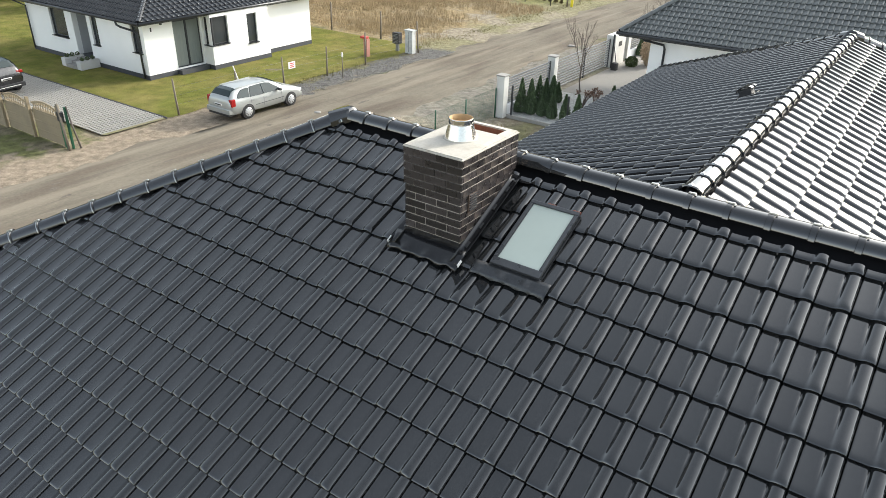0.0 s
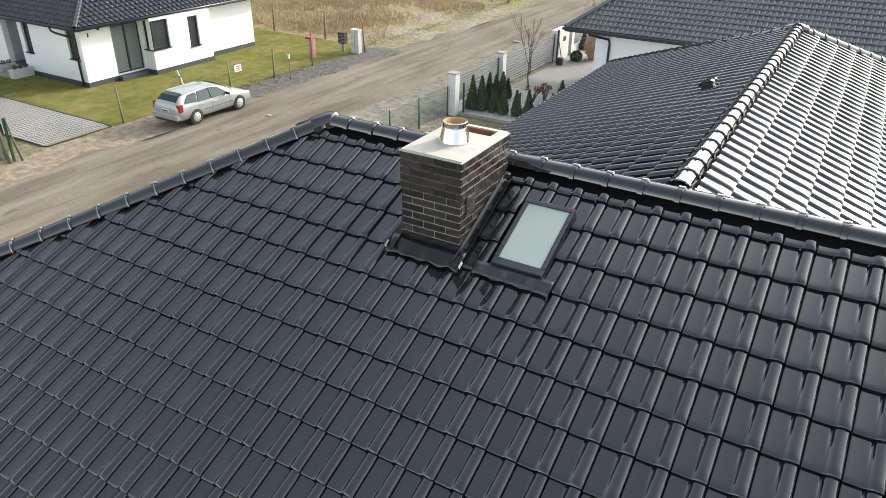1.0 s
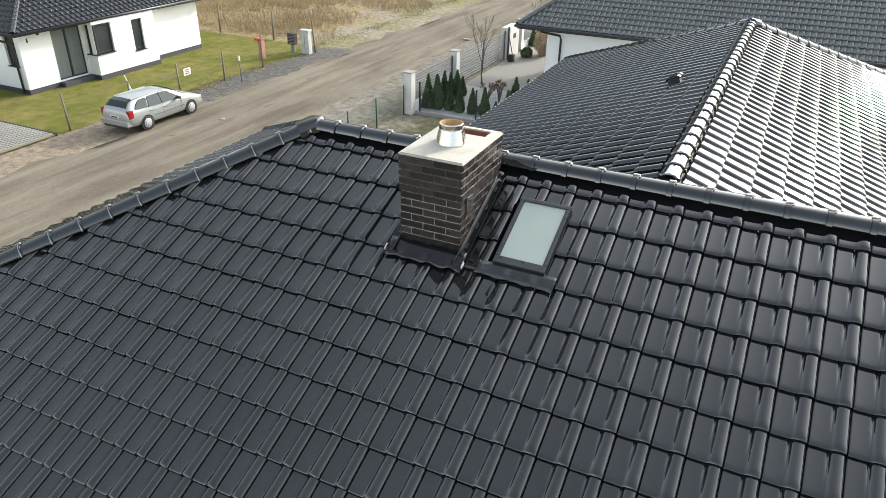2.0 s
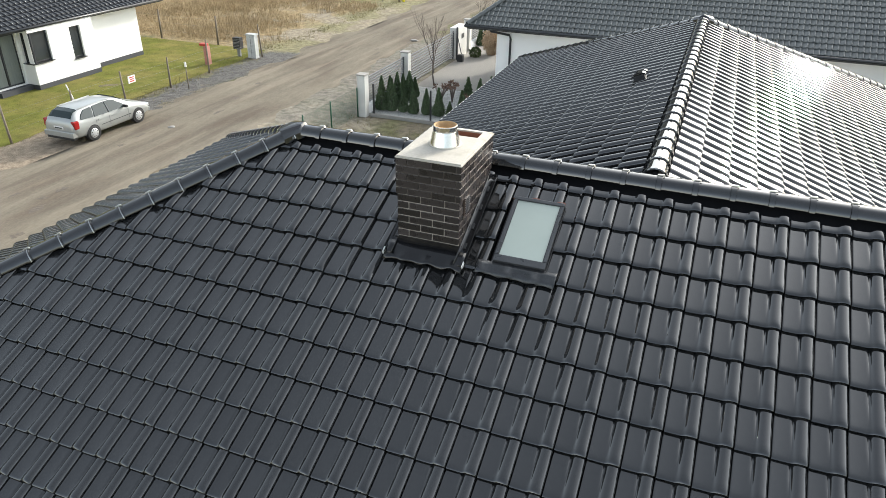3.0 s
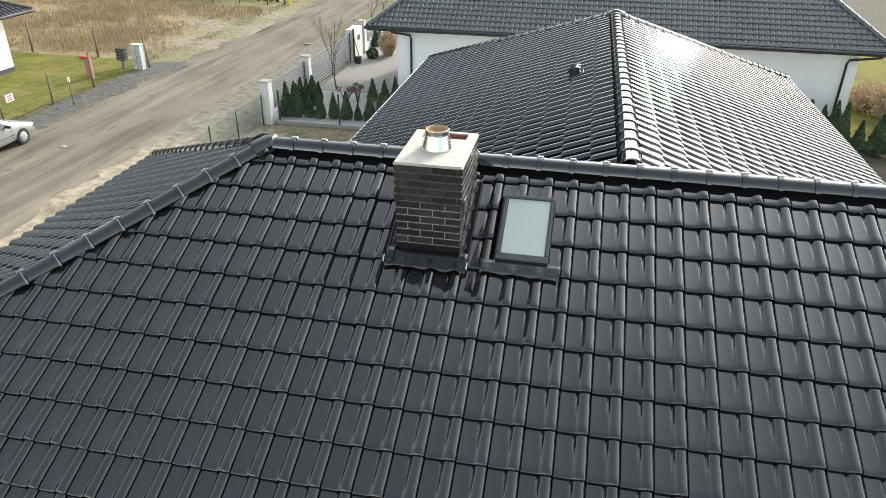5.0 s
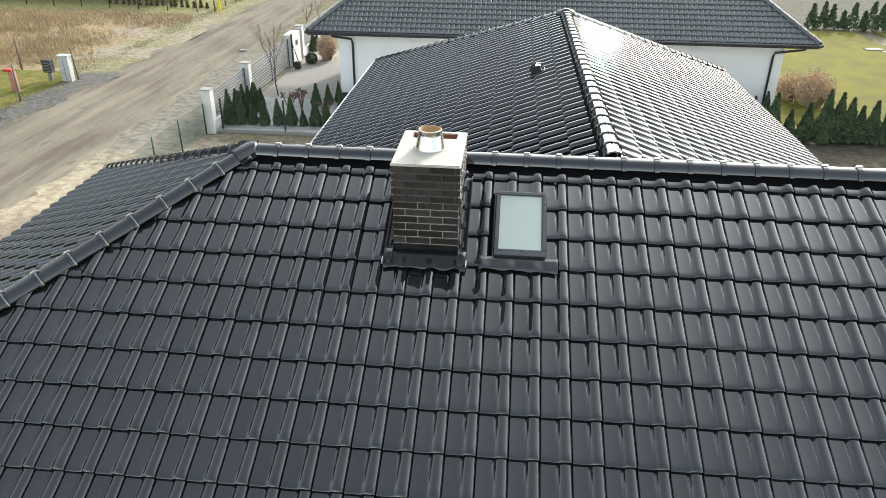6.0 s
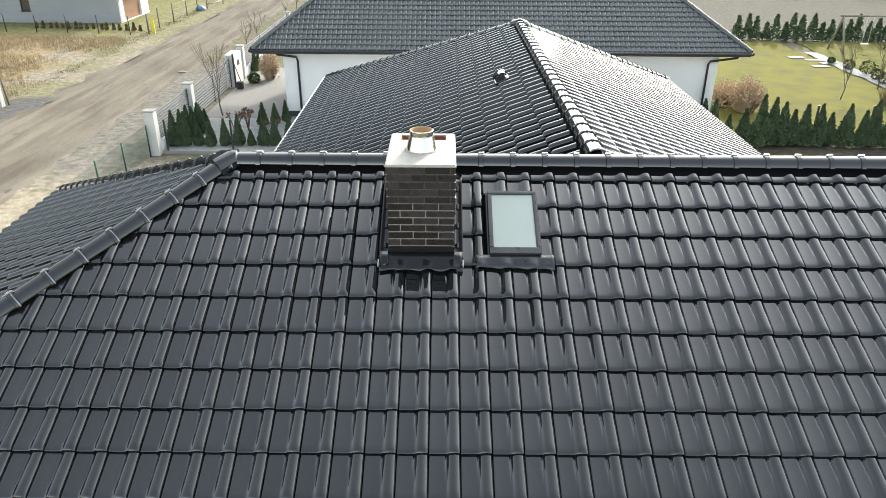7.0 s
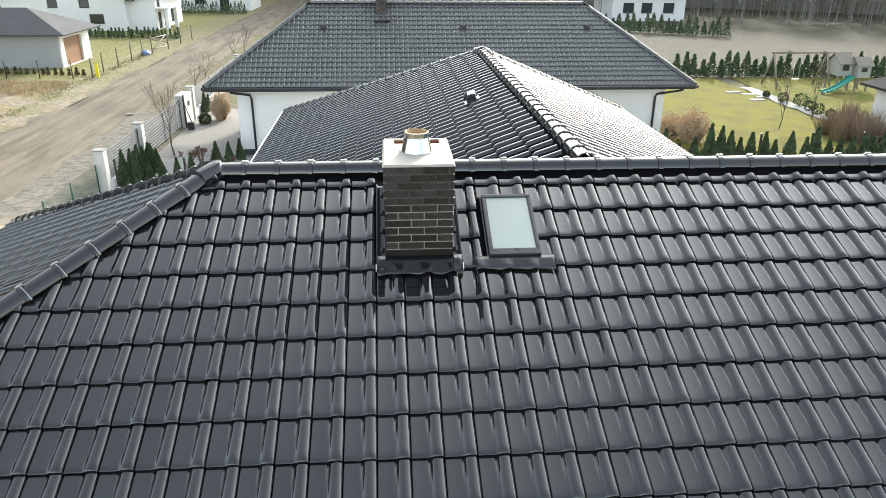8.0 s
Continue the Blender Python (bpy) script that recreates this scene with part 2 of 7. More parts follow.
def ground_material():
    """Earth of several kinds: each kind fills a stretch of the plan with a ragged border."""
    m = bpy.data.materials.new("open_ground")
    m.use_nodes = True
    nt = m.node_tree
    n, l = nt.nodes, nt.links
    b = n["Principled BSDF"]
    b.inputs["Roughness"].default_value = 0.95
    b.inputs["Specular IOR Level"].default_value = 0.2
    tc = n.new("ShaderNodeTexCoord")

    def nz(scale, detail=5.0, stretch=(1, 1, 1)):
        mp = n.new("ShaderNodeMapping")
        mp.inputs["Scale"].default_value = stretch
        l.new(tc.outputs["Object"], mp.inputs[0])
        k = n.new("ShaderNodeTexNoise")
        k.inputs["Scale"].default_value, k.inputs["Detail"].default_value = scale, detail
        l.new(mp.outputs[0], k.inputs["Vector"])
        return k

    def maths(op, a, c):
        k = n.new("ShaderNodeMath")
        k.operation = op
        for i, v in enumerate((a, c)):
            if isinstance(v, (int, float)):
                k.inputs[i].default_value = v
            else:
                l.new(v, k.inputs[i])
        return k.outputs[0]

    def ramp(v, lo, hi, a=0.0, c=1.0):
        k = n.new("ShaderNodeMapRange")
        k.interpolation_type = "SMOOTHSTEP"
        for nm, q in (("From Min", lo), ("From Max", hi), ("To Min", a), ("To Max", c)):
            k.inputs[nm].default_value = q
        l.new(v, k.inputs[0])
        return k.outputs[0]

    sep = n.new("ShaderNodeSeparateXYZ")
    l.new(tc.outputs["Object"], sep.inputs[0])
    rag, rag2 = nz(0.35), nz(1.9)
    shift = maths("ADD", maths("MULTIPLY", maths("SUBTRACT", rag.outputs[0], 0.5), 6.0), maths("MULTIPLY", maths("SUBTRACT", rag2.outputs[0], 0.5), 2.5))
    X, Y = maths("ADD", sep.outputs[0], shift), maths("ADD", sep.outputs[1], shift)

    def zone(x0, x1, y0, y1, soft=1.0, amount=1.0):
        v = maths("MULTIPLY", ramp(X, x0 - soft, x0 + soft), ramp(X, x1 - soft, x1 + soft, 1.0, 0.0))
        v = maths("MULTIPLY", v, maths("MULTIPLY", ramp(Y, y0 - soft, y0 + soft), ramp(Y, y1 - soft, y1 + soft, 1.0, 0.0)))
        return maths("MULTIPLY", v, amount)

    def mix(f, a, col):
        k = n.new("ShaderNodeMix")
        k.data_type = "RGBA"
        l.new(f, k.inputs[0])
        if isinstance(a, tuple):
            k.inputs[6].default_value = (*a, 1)
        else:
            l.new(a, k.inputs[6])
        k.inputs[7].default_value = (*col, 1)
        return k.outputs[2]

    patch = nz(0.45, 7.0)
    c = mix(ramp(patch.outputs[0], 0.42, 0.6), (0.155, 0.130, 0.090), (0.125, 0.120, 0.060))
    c = mix(zone(-300, -21.7, 29.0, 46.1, 0.8), c, (0.26, 0.195, 0.105))
    c = mix(zone(-300, -20.4, 46.6, 400, 1.5), c, (0.20, 0.19, 0.075))
    c = mix(zone(-22.7, -18.8, 28.8, 400, 1.4, 0.9), c, (0.215, 0.195, 0.11))
    sandy = maths("MULTIPLY", zone(-28.7, -18.1, 29.7, 43.9, 2.5), ramp(nz(0.28, 6.0).outputs[0], 0.46, 0.58))
    c = mix(sandy, c, (0.25, 0.213, 0.156))
    c = mix(zone(-21.3, -19.1, 16.6, 29.4, 0.5), c, (0.115, 0.110, 0.102))
    c = mix(zone(-22.3, -11.4, -40, 14.6, 1.0), c, (0.235, 0.19, 0.14))
    c = mix(maths("MULTIPLY", zone(-16, -10.0, -8, 20, 1.2), ramp(nz(0.5, 6.0).outputs[0], 0.36, 0.54)), c, (0.33, 0.28, 0.20))
    c = mix(zone(-15.6, -11.0, 17.5, 36, 1.8, 0.75), c, (0.185, 0.172, 0.15))
    c = mix(maths("MULTIPLY", zone(-24.5, -21.2, 3.6, 9.1, 1.0), ramp(nz(0.9, 5.0).outputs[0], 0.42, 0.55)), c, (0.10, 0.105, 0.04))
    c = mix(zone(8, 400, 45.5, 400, 1.5, 0.95), c, (0.066, 0.062, 0.043))
    c = mix(zone(3.0, 45, 9, 22.9, 0.8, 0.85), c, (0.092, 0.076, 0.058))
    grit, fine = nz(3.5, 8.0), nz(22.0, 4.0)
    hsv = n.new("ShaderNodeHueSaturation")
    l.new(c, hsv.inputs["Color"])
    l.new(ramp(maths("ADD", grit.outputs[0], fine.outputs[0]), 0.55, 1.45, 0.5, 1.5), hsv.inputs["Value"])
    l.new(hsv.outputs[0], b.inputs["Base Color"])
    bp = n.new("ShaderNodeBump")
    bp.inputs["Distance"].default_value = 0.05
    l.new(grit.outputs[0], bp.inputs["Height"])
    l.new(bp.outputs[0], b.inputs["Normal"])
    return m


def road_material():
    """Packed earth with pale wheel tracks along y, darker damp streaks and grit."""
    m = mat("dirt_road", (0.186, 0.163, 0.127), 0.95, var=0.25, scale=1.6, fine=26, bump=0.035, bump_scale=5, col2=(0.130, 0.108, 0.084), mix_scale=0.8, mix_lo=0.46, mix_hi=0.66, stretch=(1.0, 0.30, 1), spec=0.1)
    nt = m.node_tree
    n, l = nt.nodes, nt.links
    b = n["Principled BSDF"]
    old = b.inputs["Base Color"].links[0].from_socket
    tc = n.new("ShaderNodeTexCoord")
    mp = n.new("ShaderNodeMapping")
    mp.inputs["Scale"].default_value = (0.55, 0.045, 1)
    l.new(tc.outputs["Object"], mp.inputs[0])
    wv = n.new("ShaderNodeTexNoise")
    wv.inputs["Scale"].default_value, wv.inputs["Detail"].default_value = 3.2, 5.0
    l.new(mp.outputs[0], wv.inputs["Vector"])
    for lo, hi, col, amount in ((0.50, 0.66, (0.265, 0.228, 0.176), 0.5), (0.46, 0.34, (0.115, 0.095, 0.075), 0.55)):
        r = n.new("ShaderNodeMapRange")
        r.interpolation_type = "SMOOTHSTEP"
        r.inputs["From Min"].default_value, r.inputs["From Max"].default_value, r.inputs["To Max"].default_value = lo, hi, amount
        l.new(wv.outputs[0], r.inputs[0])
        mx = n.new("ShaderNodeMix")
        mx.data_type = "RGBA"
        l.new(r.outputs[0], mx.inputs[0])
        l.new(old, mx.inputs[6])
        mx.inputs[7].default_value = (*col, 1)
        old = mx.outputs[2]
    l.new(old, b.inputs["Base Color"])
    return m


ROAD = road_material()
GROUND = ground_material()
# ---- geometry helpers ----
def empty(name, label, category, group="", kind="", at=(0, 0, 0)):
    ob = new(name)
    ob.location = at
    return tagged(ob, label, category, group, kind)


def part(name, bm, material, parent=None, label=""):
    """Links a bmesh as one mesh object under a thing or a part."""
    me = bpy.data.meshes.new(name)
    bm.normal_update()
    bm.to_mesh(me)
    bm.free()
    me.materials.append(material)
    return child(name, me, parent, label)


def child(name, me, parent=None, label=""):
    ob = new(name, me)
    if parent is not None:
        ob.parent = parent
        bpy.context.view_layer.update()
        ob.matrix_parent_inverse = parent.matrix_world.inverted()
    if label:
        ob["label"] = label
    return ob


def raw(name, verts, faces, material, smooth=False):
    me = bpy.data.meshes.new(name)
    me.from_pydata([tuple(v) for v in verts], [], faces)
    me.materials.append(material)
    if smooth:
        me.polygons.foreach_set("use_smooth", [True] * len(me.polygons))
    me.update()
    return me


def box(bm, x0, x1, y0, y1, z0, z1, bevel=0.0, m=None):
    r = bmesh.ops.create_cube(bm, size=1.0)
    vs = r["verts"]
    bmesh.ops.scale(bm, vec=(x1 - x0, y1 - y0, z1 - z0), verts=vs)
    bmesh.ops.translate(bm, vec=((x0 + x1) / 2, (y0 + y1) / 2, (z0 + z1) / 2), verts=vs)
    if bevel:
        es = list({e for v in vs for e in v.link_edges})
        vs = bmesh.ops.bevel(bm, geom=es, offset=bevel, segments=2, affect="EDGES", profile=0.6)["verts"]
    if m is not None:
        bmesh.ops.transform(bm, matrix=m, verts=vs)
    return bm


def bx(*a, **k):
    return box(bmesh.new(), *a, **k)


def tube(bm, pts, r, seg=8, r2=None):
    """A round bar along a polyline, tapering from r to r2."""
    pts = [Vector(p) for p in pts]
    rings = []
    for i, p in enumerate(pts):
        d = (pts[min(i + 1, len(pts) - 1)] - pts[max(i - 1, 0)]).normalized()
        a = d.orthogonal().normalized() if i == 0 else (a - d * a.dot(d)).normalized()
        b = d.cross(a)
        q = r if r2 is None else r + (r2 - r) * i / max(1, len(pts) - 1)
        rings.append([bm.verts.new(p + a * math.cos(2 * math.pi * k / seg) * q + b * math.sin(2 * math.pi * k / seg) * q) for k in range(seg)])
    for u, v in zip(rings, rings[1:]):
        for k in range(seg):
            bm.faces.new((u[k], u[(k + 1) % seg], v[(k + 1) % seg], v[k])).smooth = True
    bm.faces.new(rings[0][::-1])
    bm.faces.new(rings[-1])
    return bm


def prism(bm, outline, axis_a, axis_b):
    """A closed solid between two copies of an outline: lists of 3D points."""
    a = [bm.verts.new(p) for p in axis_a]
    b = [bm.verts.new(p) for p in axis_b]
    n = len(a)
    for k in range(n):
        bm.faces.new((a[k], a[(k + 1) % n], b[(k + 1) % n], b[k]))
    bm.faces.new(a[::-1])
    bm.faces.new(b)
    bmesh.ops.recalc_face_normals(bm, faces=bm.faces)
    return bm


# ---- roof of clay tiles ----
PITCH = radians(25.71)
TW, TG = 0.267, 0.391            # cover width and gauge of a tile
RIDGE_Y, RIDGE_Z = 1.69, 6.43
# cross-section of a tile: place across, height at its nose, height at its head (flat pan, groove, roll)
ARCH = [(0, -0.012, -0.012), (0.0012, -0.001, -0.001), (0.005, 0.003, 0.003), (0.012, 0.0032, 0.0032), (0.026, 0.001, 0.001), (0.115, 0.001, 0.001), (0.1324, 0.003, 0.0022), (0.1393, 0.0042, -0.002),
        (0.1449, 0.0068, -0.0065), (0.1505, 0.0095, -0.0045), (0.1573, 0.0135, 0.0055), (0.1651, 0.0195, 0.0143), (0.1752, 0.0256, 0.022), (0.1887, 0.0309, 0.0281), (0.2067, 0.0333, 0.0309), (0.2248, 0.0321, 0.0297),
        (0.2416, 0.0273, 0.0247), (0.254, 0.0187, 0.0162), (0.2615, 0.008, 0.0055), (0.2632, -0.026, -0.03)]
ARCH_FAR = [(0.0, 0.0, 0.0), (0.12, 0.0, 0.0), (0.134, 0.010, -0.006), (0.150, 0.036, 0.028), (0.172, 0.052, 0.046), (0.198, 0.057, 0.051), (0.228, 0.046, 0.041), (0.252, 0.014, 0.010), (0.262, -0.010, -0.012)]
ARCH_SIDE = [(0.0, -0.030, -0.030), (0.010, -0.022, -0.022), (0.014, 0.0, 0.0), (0.10, 0.0, 0.0), (0.118, 0.002, -0.004), (0.128, 0.012, -0.004), (0.140, 0.030, 0.018), (0.155, 0.044, 0.036), (0.175, 0.054, 0.048),
             (0.198, 0.058, 0.052), (0.222, 0.054, 0.048), (0.242, 0.041, 0.035), (0.256, 0.022, 0.017), (0.254, 0.008, 0.004), (0.250, -0.030, -0.032)]
ARCH_FLAT = [(0.0, -0.004, -0.006), (0.004, 0.001, 0.0), (0.12, 0.0, 0.0), (0.145, 0.010, 0.006), (0.172, 0.030, 0.024), (0.205, 0.038, 0.032), (0.238, 0.028, 0.022), (0.264, -0.004, -0.006)]
ARCH_NOSE = [(u, z) for u, z, _ in ARCH]


def tile_shape(arch, w=TW, g=TG, lap=0.033):
    """Vertices and faces of one tile: x across, y up the slope from its front edge, z out of the roof; x = 0 is its right side."""
    arch = [(x * w / TW, zf, zb) for x, zf, zb in arch]
    k = len(arch)
    ease = lambda q: q * q * (3 - 2 * q)
    vs = []
    for y, pan, nose in ((g + 0.03, 0.0, 0.0), (0.72 * g, 0.0, 0.0), (0.45 * g, 0.0, 0.0), (0.085, 0.0, 0.0), (0.050, 0.0, 0.0010), (0.026, 0.0006, 0.0045), (0.010, 0.0030, 0.0105), (0.003, 0.0075, 0.0170)):
        q = ease(min(1.0, max(0.0, (y / g - 0.08) / 0.85)))
        lay = lap * max(0.0, y - 0.03) / g
        vs += [(x - w, y, zf + (zb - zf) * q - lay - pan - (nose - pan) * max(0.0, zf) / 0.045) for x, zf, zb in arch]
    vs += vs[-k:] + [(x - w, 0.018, zf * 0.25 - lap + 0.003) for x, zf, zb in arch]
    fs = []
    for r0 in (0, 1, 2, 3, 4, 5, 6, 8):
        a, b = r0 * k, (r0 + 1) * k
        fs += [(a + i, b + i, b + i + 1, a + i + 1) for i in range(k - 1)]
    return vs, fs


def slope_frame(origin, u, down):
    """The pose of a slope: x along it, y up it, z out of it."""
    u, up = Vector(u).normalized(), -Vector(down).normalized()
    n = u.cross(up)
    m = Matrix((u, up, n)).transposed().to_4x4()
    m.translation = origin
    return m


def tile_field(name, m, cols, rows, cuts, material, parent, arch, skip=None, label="", w=TW, g=TG, lap=0.033):
    """All tiles of a slope in one mesh, cut along its hips; cuts are (point, normal) pairs of which the normal's side is cut off."""
    tv, tf = tile_shape(arch, w, g, lap)
    tv = np.array(tv)
    k = len(tv)
    vs, fs, c = [], [], 0
    mm = np.array(m)
    for j in rows:
        for i in cols:
            if skip and skip(i, j):
                continue
            p = tv + np.array((i * w, -j * g, random.uniform(-0.002, 0.002)))
            p = p @ mm[:3, :3].T + mm[:3, 3]
            if any(((p - np.array(q)) @ np.array(nn)).min() > 0 for q, nn in cuts):
                continue
            vs.append(p)
            fs += [tuple(x + c for x in f) for f in tf]
            c += k
    vs = np.concatenate(vs)
    me = raw(name, vs.tolist(), fs, material, True)
    if cuts:
        bm = bmesh.new()
        bm.from_mesh(me)
        for q, nn in cuts:
            bmesh.ops.bisect_plane(bm, geom=bm.verts[:] + bm.edges[:] + bm.faces[:], plane_co=q, plane_no=nn, clear_outer=True)
        bm.to_mesh(me)
        bm.free()
    ob = child(name, me, parent, label)
    ob["kind"] = "stuff"
    return ob


def ridge_tile_mesh(length, r=0.125, material=None, name="ridge_tile", strap=False):
    """A capping tile along x: a faceted arch with a raised collar at its far end, and a small clip."""
    prof = [(-1.0, -0.14), (-0.965, 0.06), (-0.80, 0.38), (-0.48, 0.62), (0, 0.70), (0.48, 0.62), (0.80, 0.38), (0.965, 0.06), (1.0, -0.14)]
    st = [(0.0, 0.96), (length - 0.046, 1.0), (length - 0.041, 1.13), (length + 0.010, 1.14), (length + 0.015, 0.98)]
    vs, fs = [], []
    for x, s in st:
        vs += [(x, y * r * s, z * r * s) for y, z in prof]
    k = len(prof)
    for i in range(len(st) - 1):
        fs += [(i * k + j, (i + 1) * k + j, (i + 1) * k + j + 1, i * k + j + 1) for j in range(k - 1)]
    c = len(vs)
    vs += [(length - 0.05, -0.013, 0.72 * r), (length + 0.03, -0.013, 0.74 * r), (length + 0.03, 0.013, 0.74 * r), (length - 0.05, 0.013, 0.72 * r)]
    vs += [(length - 0.04, -0.011, 0.86 * r), (length + 0.02, -0.011, 0.88 * r), (length + 0.02, 0.011, 0.88 * r), (length - 0.04, 0.011, 0.86 * r)]
    fs += [(c + 4, c + 5, c + 6, c + 7)] + [(c + i, c + (i + 1) % 4, c + 4 + (i + 1) % 4, c + 4 + i) for i in range(4)]
    metal = 5
    if strap:                                # a thin steel strap over the joint
        c, q = len(vs), 1.16
        for x in (length - 0.010, length + 0.001):
            vs += [(x, y * r * q, z * r * q) for y, z in prof]
        fs += [(c + j, c + k + j, c + k + j + 1, c + j + 1) for j in range(k - 1)]
        metal += k - 1
    me = raw(name, vs, fs, material, True)
    me.set_sharp_from_angle(angle=radians(38))
    me.materials.append(CLIP)
    for p in me.polygons[-metal:]:
        p.material_index = 1
    return me


def cap_line(parent, a, b, me, step, name="ridge_tile", lift=0.0, start=0.0):
    """Capping tiles from a to b, each an object of its own."""
    a, b = Vector(a), Vector(b)
    d = (b - a).normalized()
    m = slope_x(d)
    n = int(((b - a).length - start) / step)
    batten = bmesh.new()
    box(batten, 0.02, (b - a).length - 0.02, -0.022, 0.022, -0.09, 0.05)
    mb = m.copy()
    mb.translation = a
    part("ridge_batten", batten, UNDER, parent).matrix_world = mb
    for i in range(n):
        ob = child(name, me, parent)
        mm = m.copy()
        mm.translation = a + d * (start + i * step) + Vector((0, 0, lift))
        ob.matrix_world = mm


def slope_x(d):
    d = Vector(d).normalized()
    y = Vector((0, 0, 1)).cross(d).normalized()
    return Matrix((d, y, d.cross(y))).transposed().to_4x4()


# ---- ground, road and paved areas ----
def grid_mesh(name, xs, ys, z, material, edge=0.0):
    vs, fs = [], []
    nx, ny = len(xs), len(ys)
    for j, y in enumerate(ys):
        for i, x in enumerate(xs):
            ex = edge * (noise.noise((x * 0.7, y * 0.45, 3)) + 0.6 * noise.noise((x * 2.3, y * 1.7, 7))) if i in (0, nx - 1) else 0
            vs.append((x + ex, y, z(x, y)))
    for j in range(ny - 1):
        for i in range(nx - 1):
            a = j * nx + i
            fs.append((a, a + 1, a + nx + 1, a + nx))
    return raw(name, vs, fs, material, True)


def span(*stops):
    """Coordinates from stop to stop: (start, step), (start, step), ..., end."""
    out = []
    for (a, st), b in zip(stops[:-1], [s[0] if isinstance(s, tuple) else s for s in stops[1:]]):
        k = max(1, round((b - a) / st))
        out += [a + (b - a) * i / k for i in range(k)]
    return out + [stops[-1]]


def bumps(x, y):
    return -0.05 + 0.035 * noise.noise((x * 0.35, y * 0.35, 1)) if -60 < x < 60 and -20 < y < 120 else -0.05


def ruts(x, y):
    t = 0.03 * noise.noise((x * 1.6, y * 0.12, 5)) + 0.02 * noise.noise((x * 0.9, y * 0.5, 8))
    edge = min(1.0, (min(x + 19.3, -14.2 - x)) / 0.8)
    return -0.02 + (t + 0.01) * max(0, edge) - (0.04 if edge < 0.02 else 0)


ground = new("ground", grid_mesh("ground", span((-900, 120), (-60, 2.0), (40, 120), 900), span((-500, 100), (-20, 2.0), (120, 120), 1200), bumps, GROUND))
tagged(ground, "brown earth, straw-coloured field grass and gravel verges", "ground", kind="structure")
road = new("road", grid_mesh("road", span((-19.3, 0.35), -14.2), span((-60, 1.0), (0, 0.5), (60, 1.5), 330), ruts, ROAD, edge=0.9))
tagged(road, "unpaved pale brown dirt road with wheel ruts", "road", kind="structure")
def flat(name, x0, x1, y0, y1, z, material, label, category, step=0.5, edge=0.1, thick=0.05):
    zf = lambda x, y: z + 0.01 * noise.noise((x, y, 2))
    ob = new(name, grid_mesh(name, span((x0, step), x1), span((y0, step), y1), zf, material, edge))
    return tagged(ob, label, category, kind="structure")
flat("lawn", -75, -22.9, 12.1, 30.9, -0.035, LAWN, "short mossy green lawn round a white bungalow", "lawn", 0.6, 0.25)
flat("lawn", 10.5, 24.0, 23.1, 46, 0.0, LAWN_BRIGHT, "bright yellow-green garden lawn", "lawn", 0.7, 0.2)
flat("lawn", 25.2, 60, 24, 46, 0.0, LAWN, "green lawn behind a gravel bed", "lawn", 1.0, 0.3)
flat("gravel_bed", 24.1, 25.1, 27, 42, 0.02, WHITE_STONE, "pale gravel bed along the lawn", "gravel bed", 0.5, 0.2)
flat("gravel_bed", -10.7, -3.0, 20.75, 25.6, 0.02, WHITE_STONE, "white pebble bed under a thuja hedge", "gravel bed", 0.5, 0.02)
flat("pavement", -10.6, -6.1, 25.6, 36, 0.03, mat("forecourt_paving", (0.235, 0.222, 0.20), 0.85, var=0.2, scale=0.7, fine=20), "smooth grey paved forecourt", "pavement", 0.5, 0.02)
# puddled hollows in the road, small and scattered
rng = random.Random(5)
for k in range(60):
    x, y = rng.choice((-18.0, -17.0, -15.9, -14.8)) + rng.gauss(0, 0.3), rng.uniform(4, 95)
    bm = bmesh.new()
    bmesh.ops.create_circle(bm, cap_ends=True, segments=26, radius=1)
    a, b = rng.uniform(0.05, 0.15), rng.uniform(0.10, 0.38)
    for v in bm.verts:
        w = 1 + 0.8 * noise.noise((v.co.x * 1.5 + k, v.co.y * 1.5, k)) + 0.45 * noise.noise((v.co.x * 6 + k, v.co.y * 6, k))
        v.co = Vector((x + v.co.x * a * w, y + v.co.y * b * w, 0.028))
        v.co.z = ruts(v.co.x, v.co.y) + 0.007
    tagged(part("pothole", bm, RUT), "damp dark hollow in the dirt road", "pothole", "potholes in the road", "structure")

# ---- the tiled house under the camera ----
C, S, T = math.cos(PITCH), math.sin(PITCH), math.tan(PITCH)
HALF = 4.9                                 # run from ridge to eave
RIDGE_Z = 6.414
EAVE_Z = RIDGE_Z - HALF * T
HX0, HX1 = -2.0, 9.5                       # ends of the main ridge
WX, WY1, WH, WE = 2.15, 11.5, 5.72, 6.4    # wing ridge, its far end, its half width, run of its end slope
WEZ = RIDGE_Z - WH * T
house = empty("house", "single-storey house with glossy black glazed clay tile roof", "house")
part("wall", bx(HX0 - HALF + 0.6, HX1 + HALF - 0.6, RIDGE_Y - HALF + 0.6, RIDGE_Y + HALF - 0.6, -0.1, EAVE_Z - 0.2), PLASTER, house, "white rendered wall")
part("wall", bx(WX - WH + 0.6, WX + WH - 0.6, RIDGE_Y + HALF - 0.6, WY1 + WE - 0.6, -0.1, WEZ - 0.2), PLASTER, house, "white rendered wall")


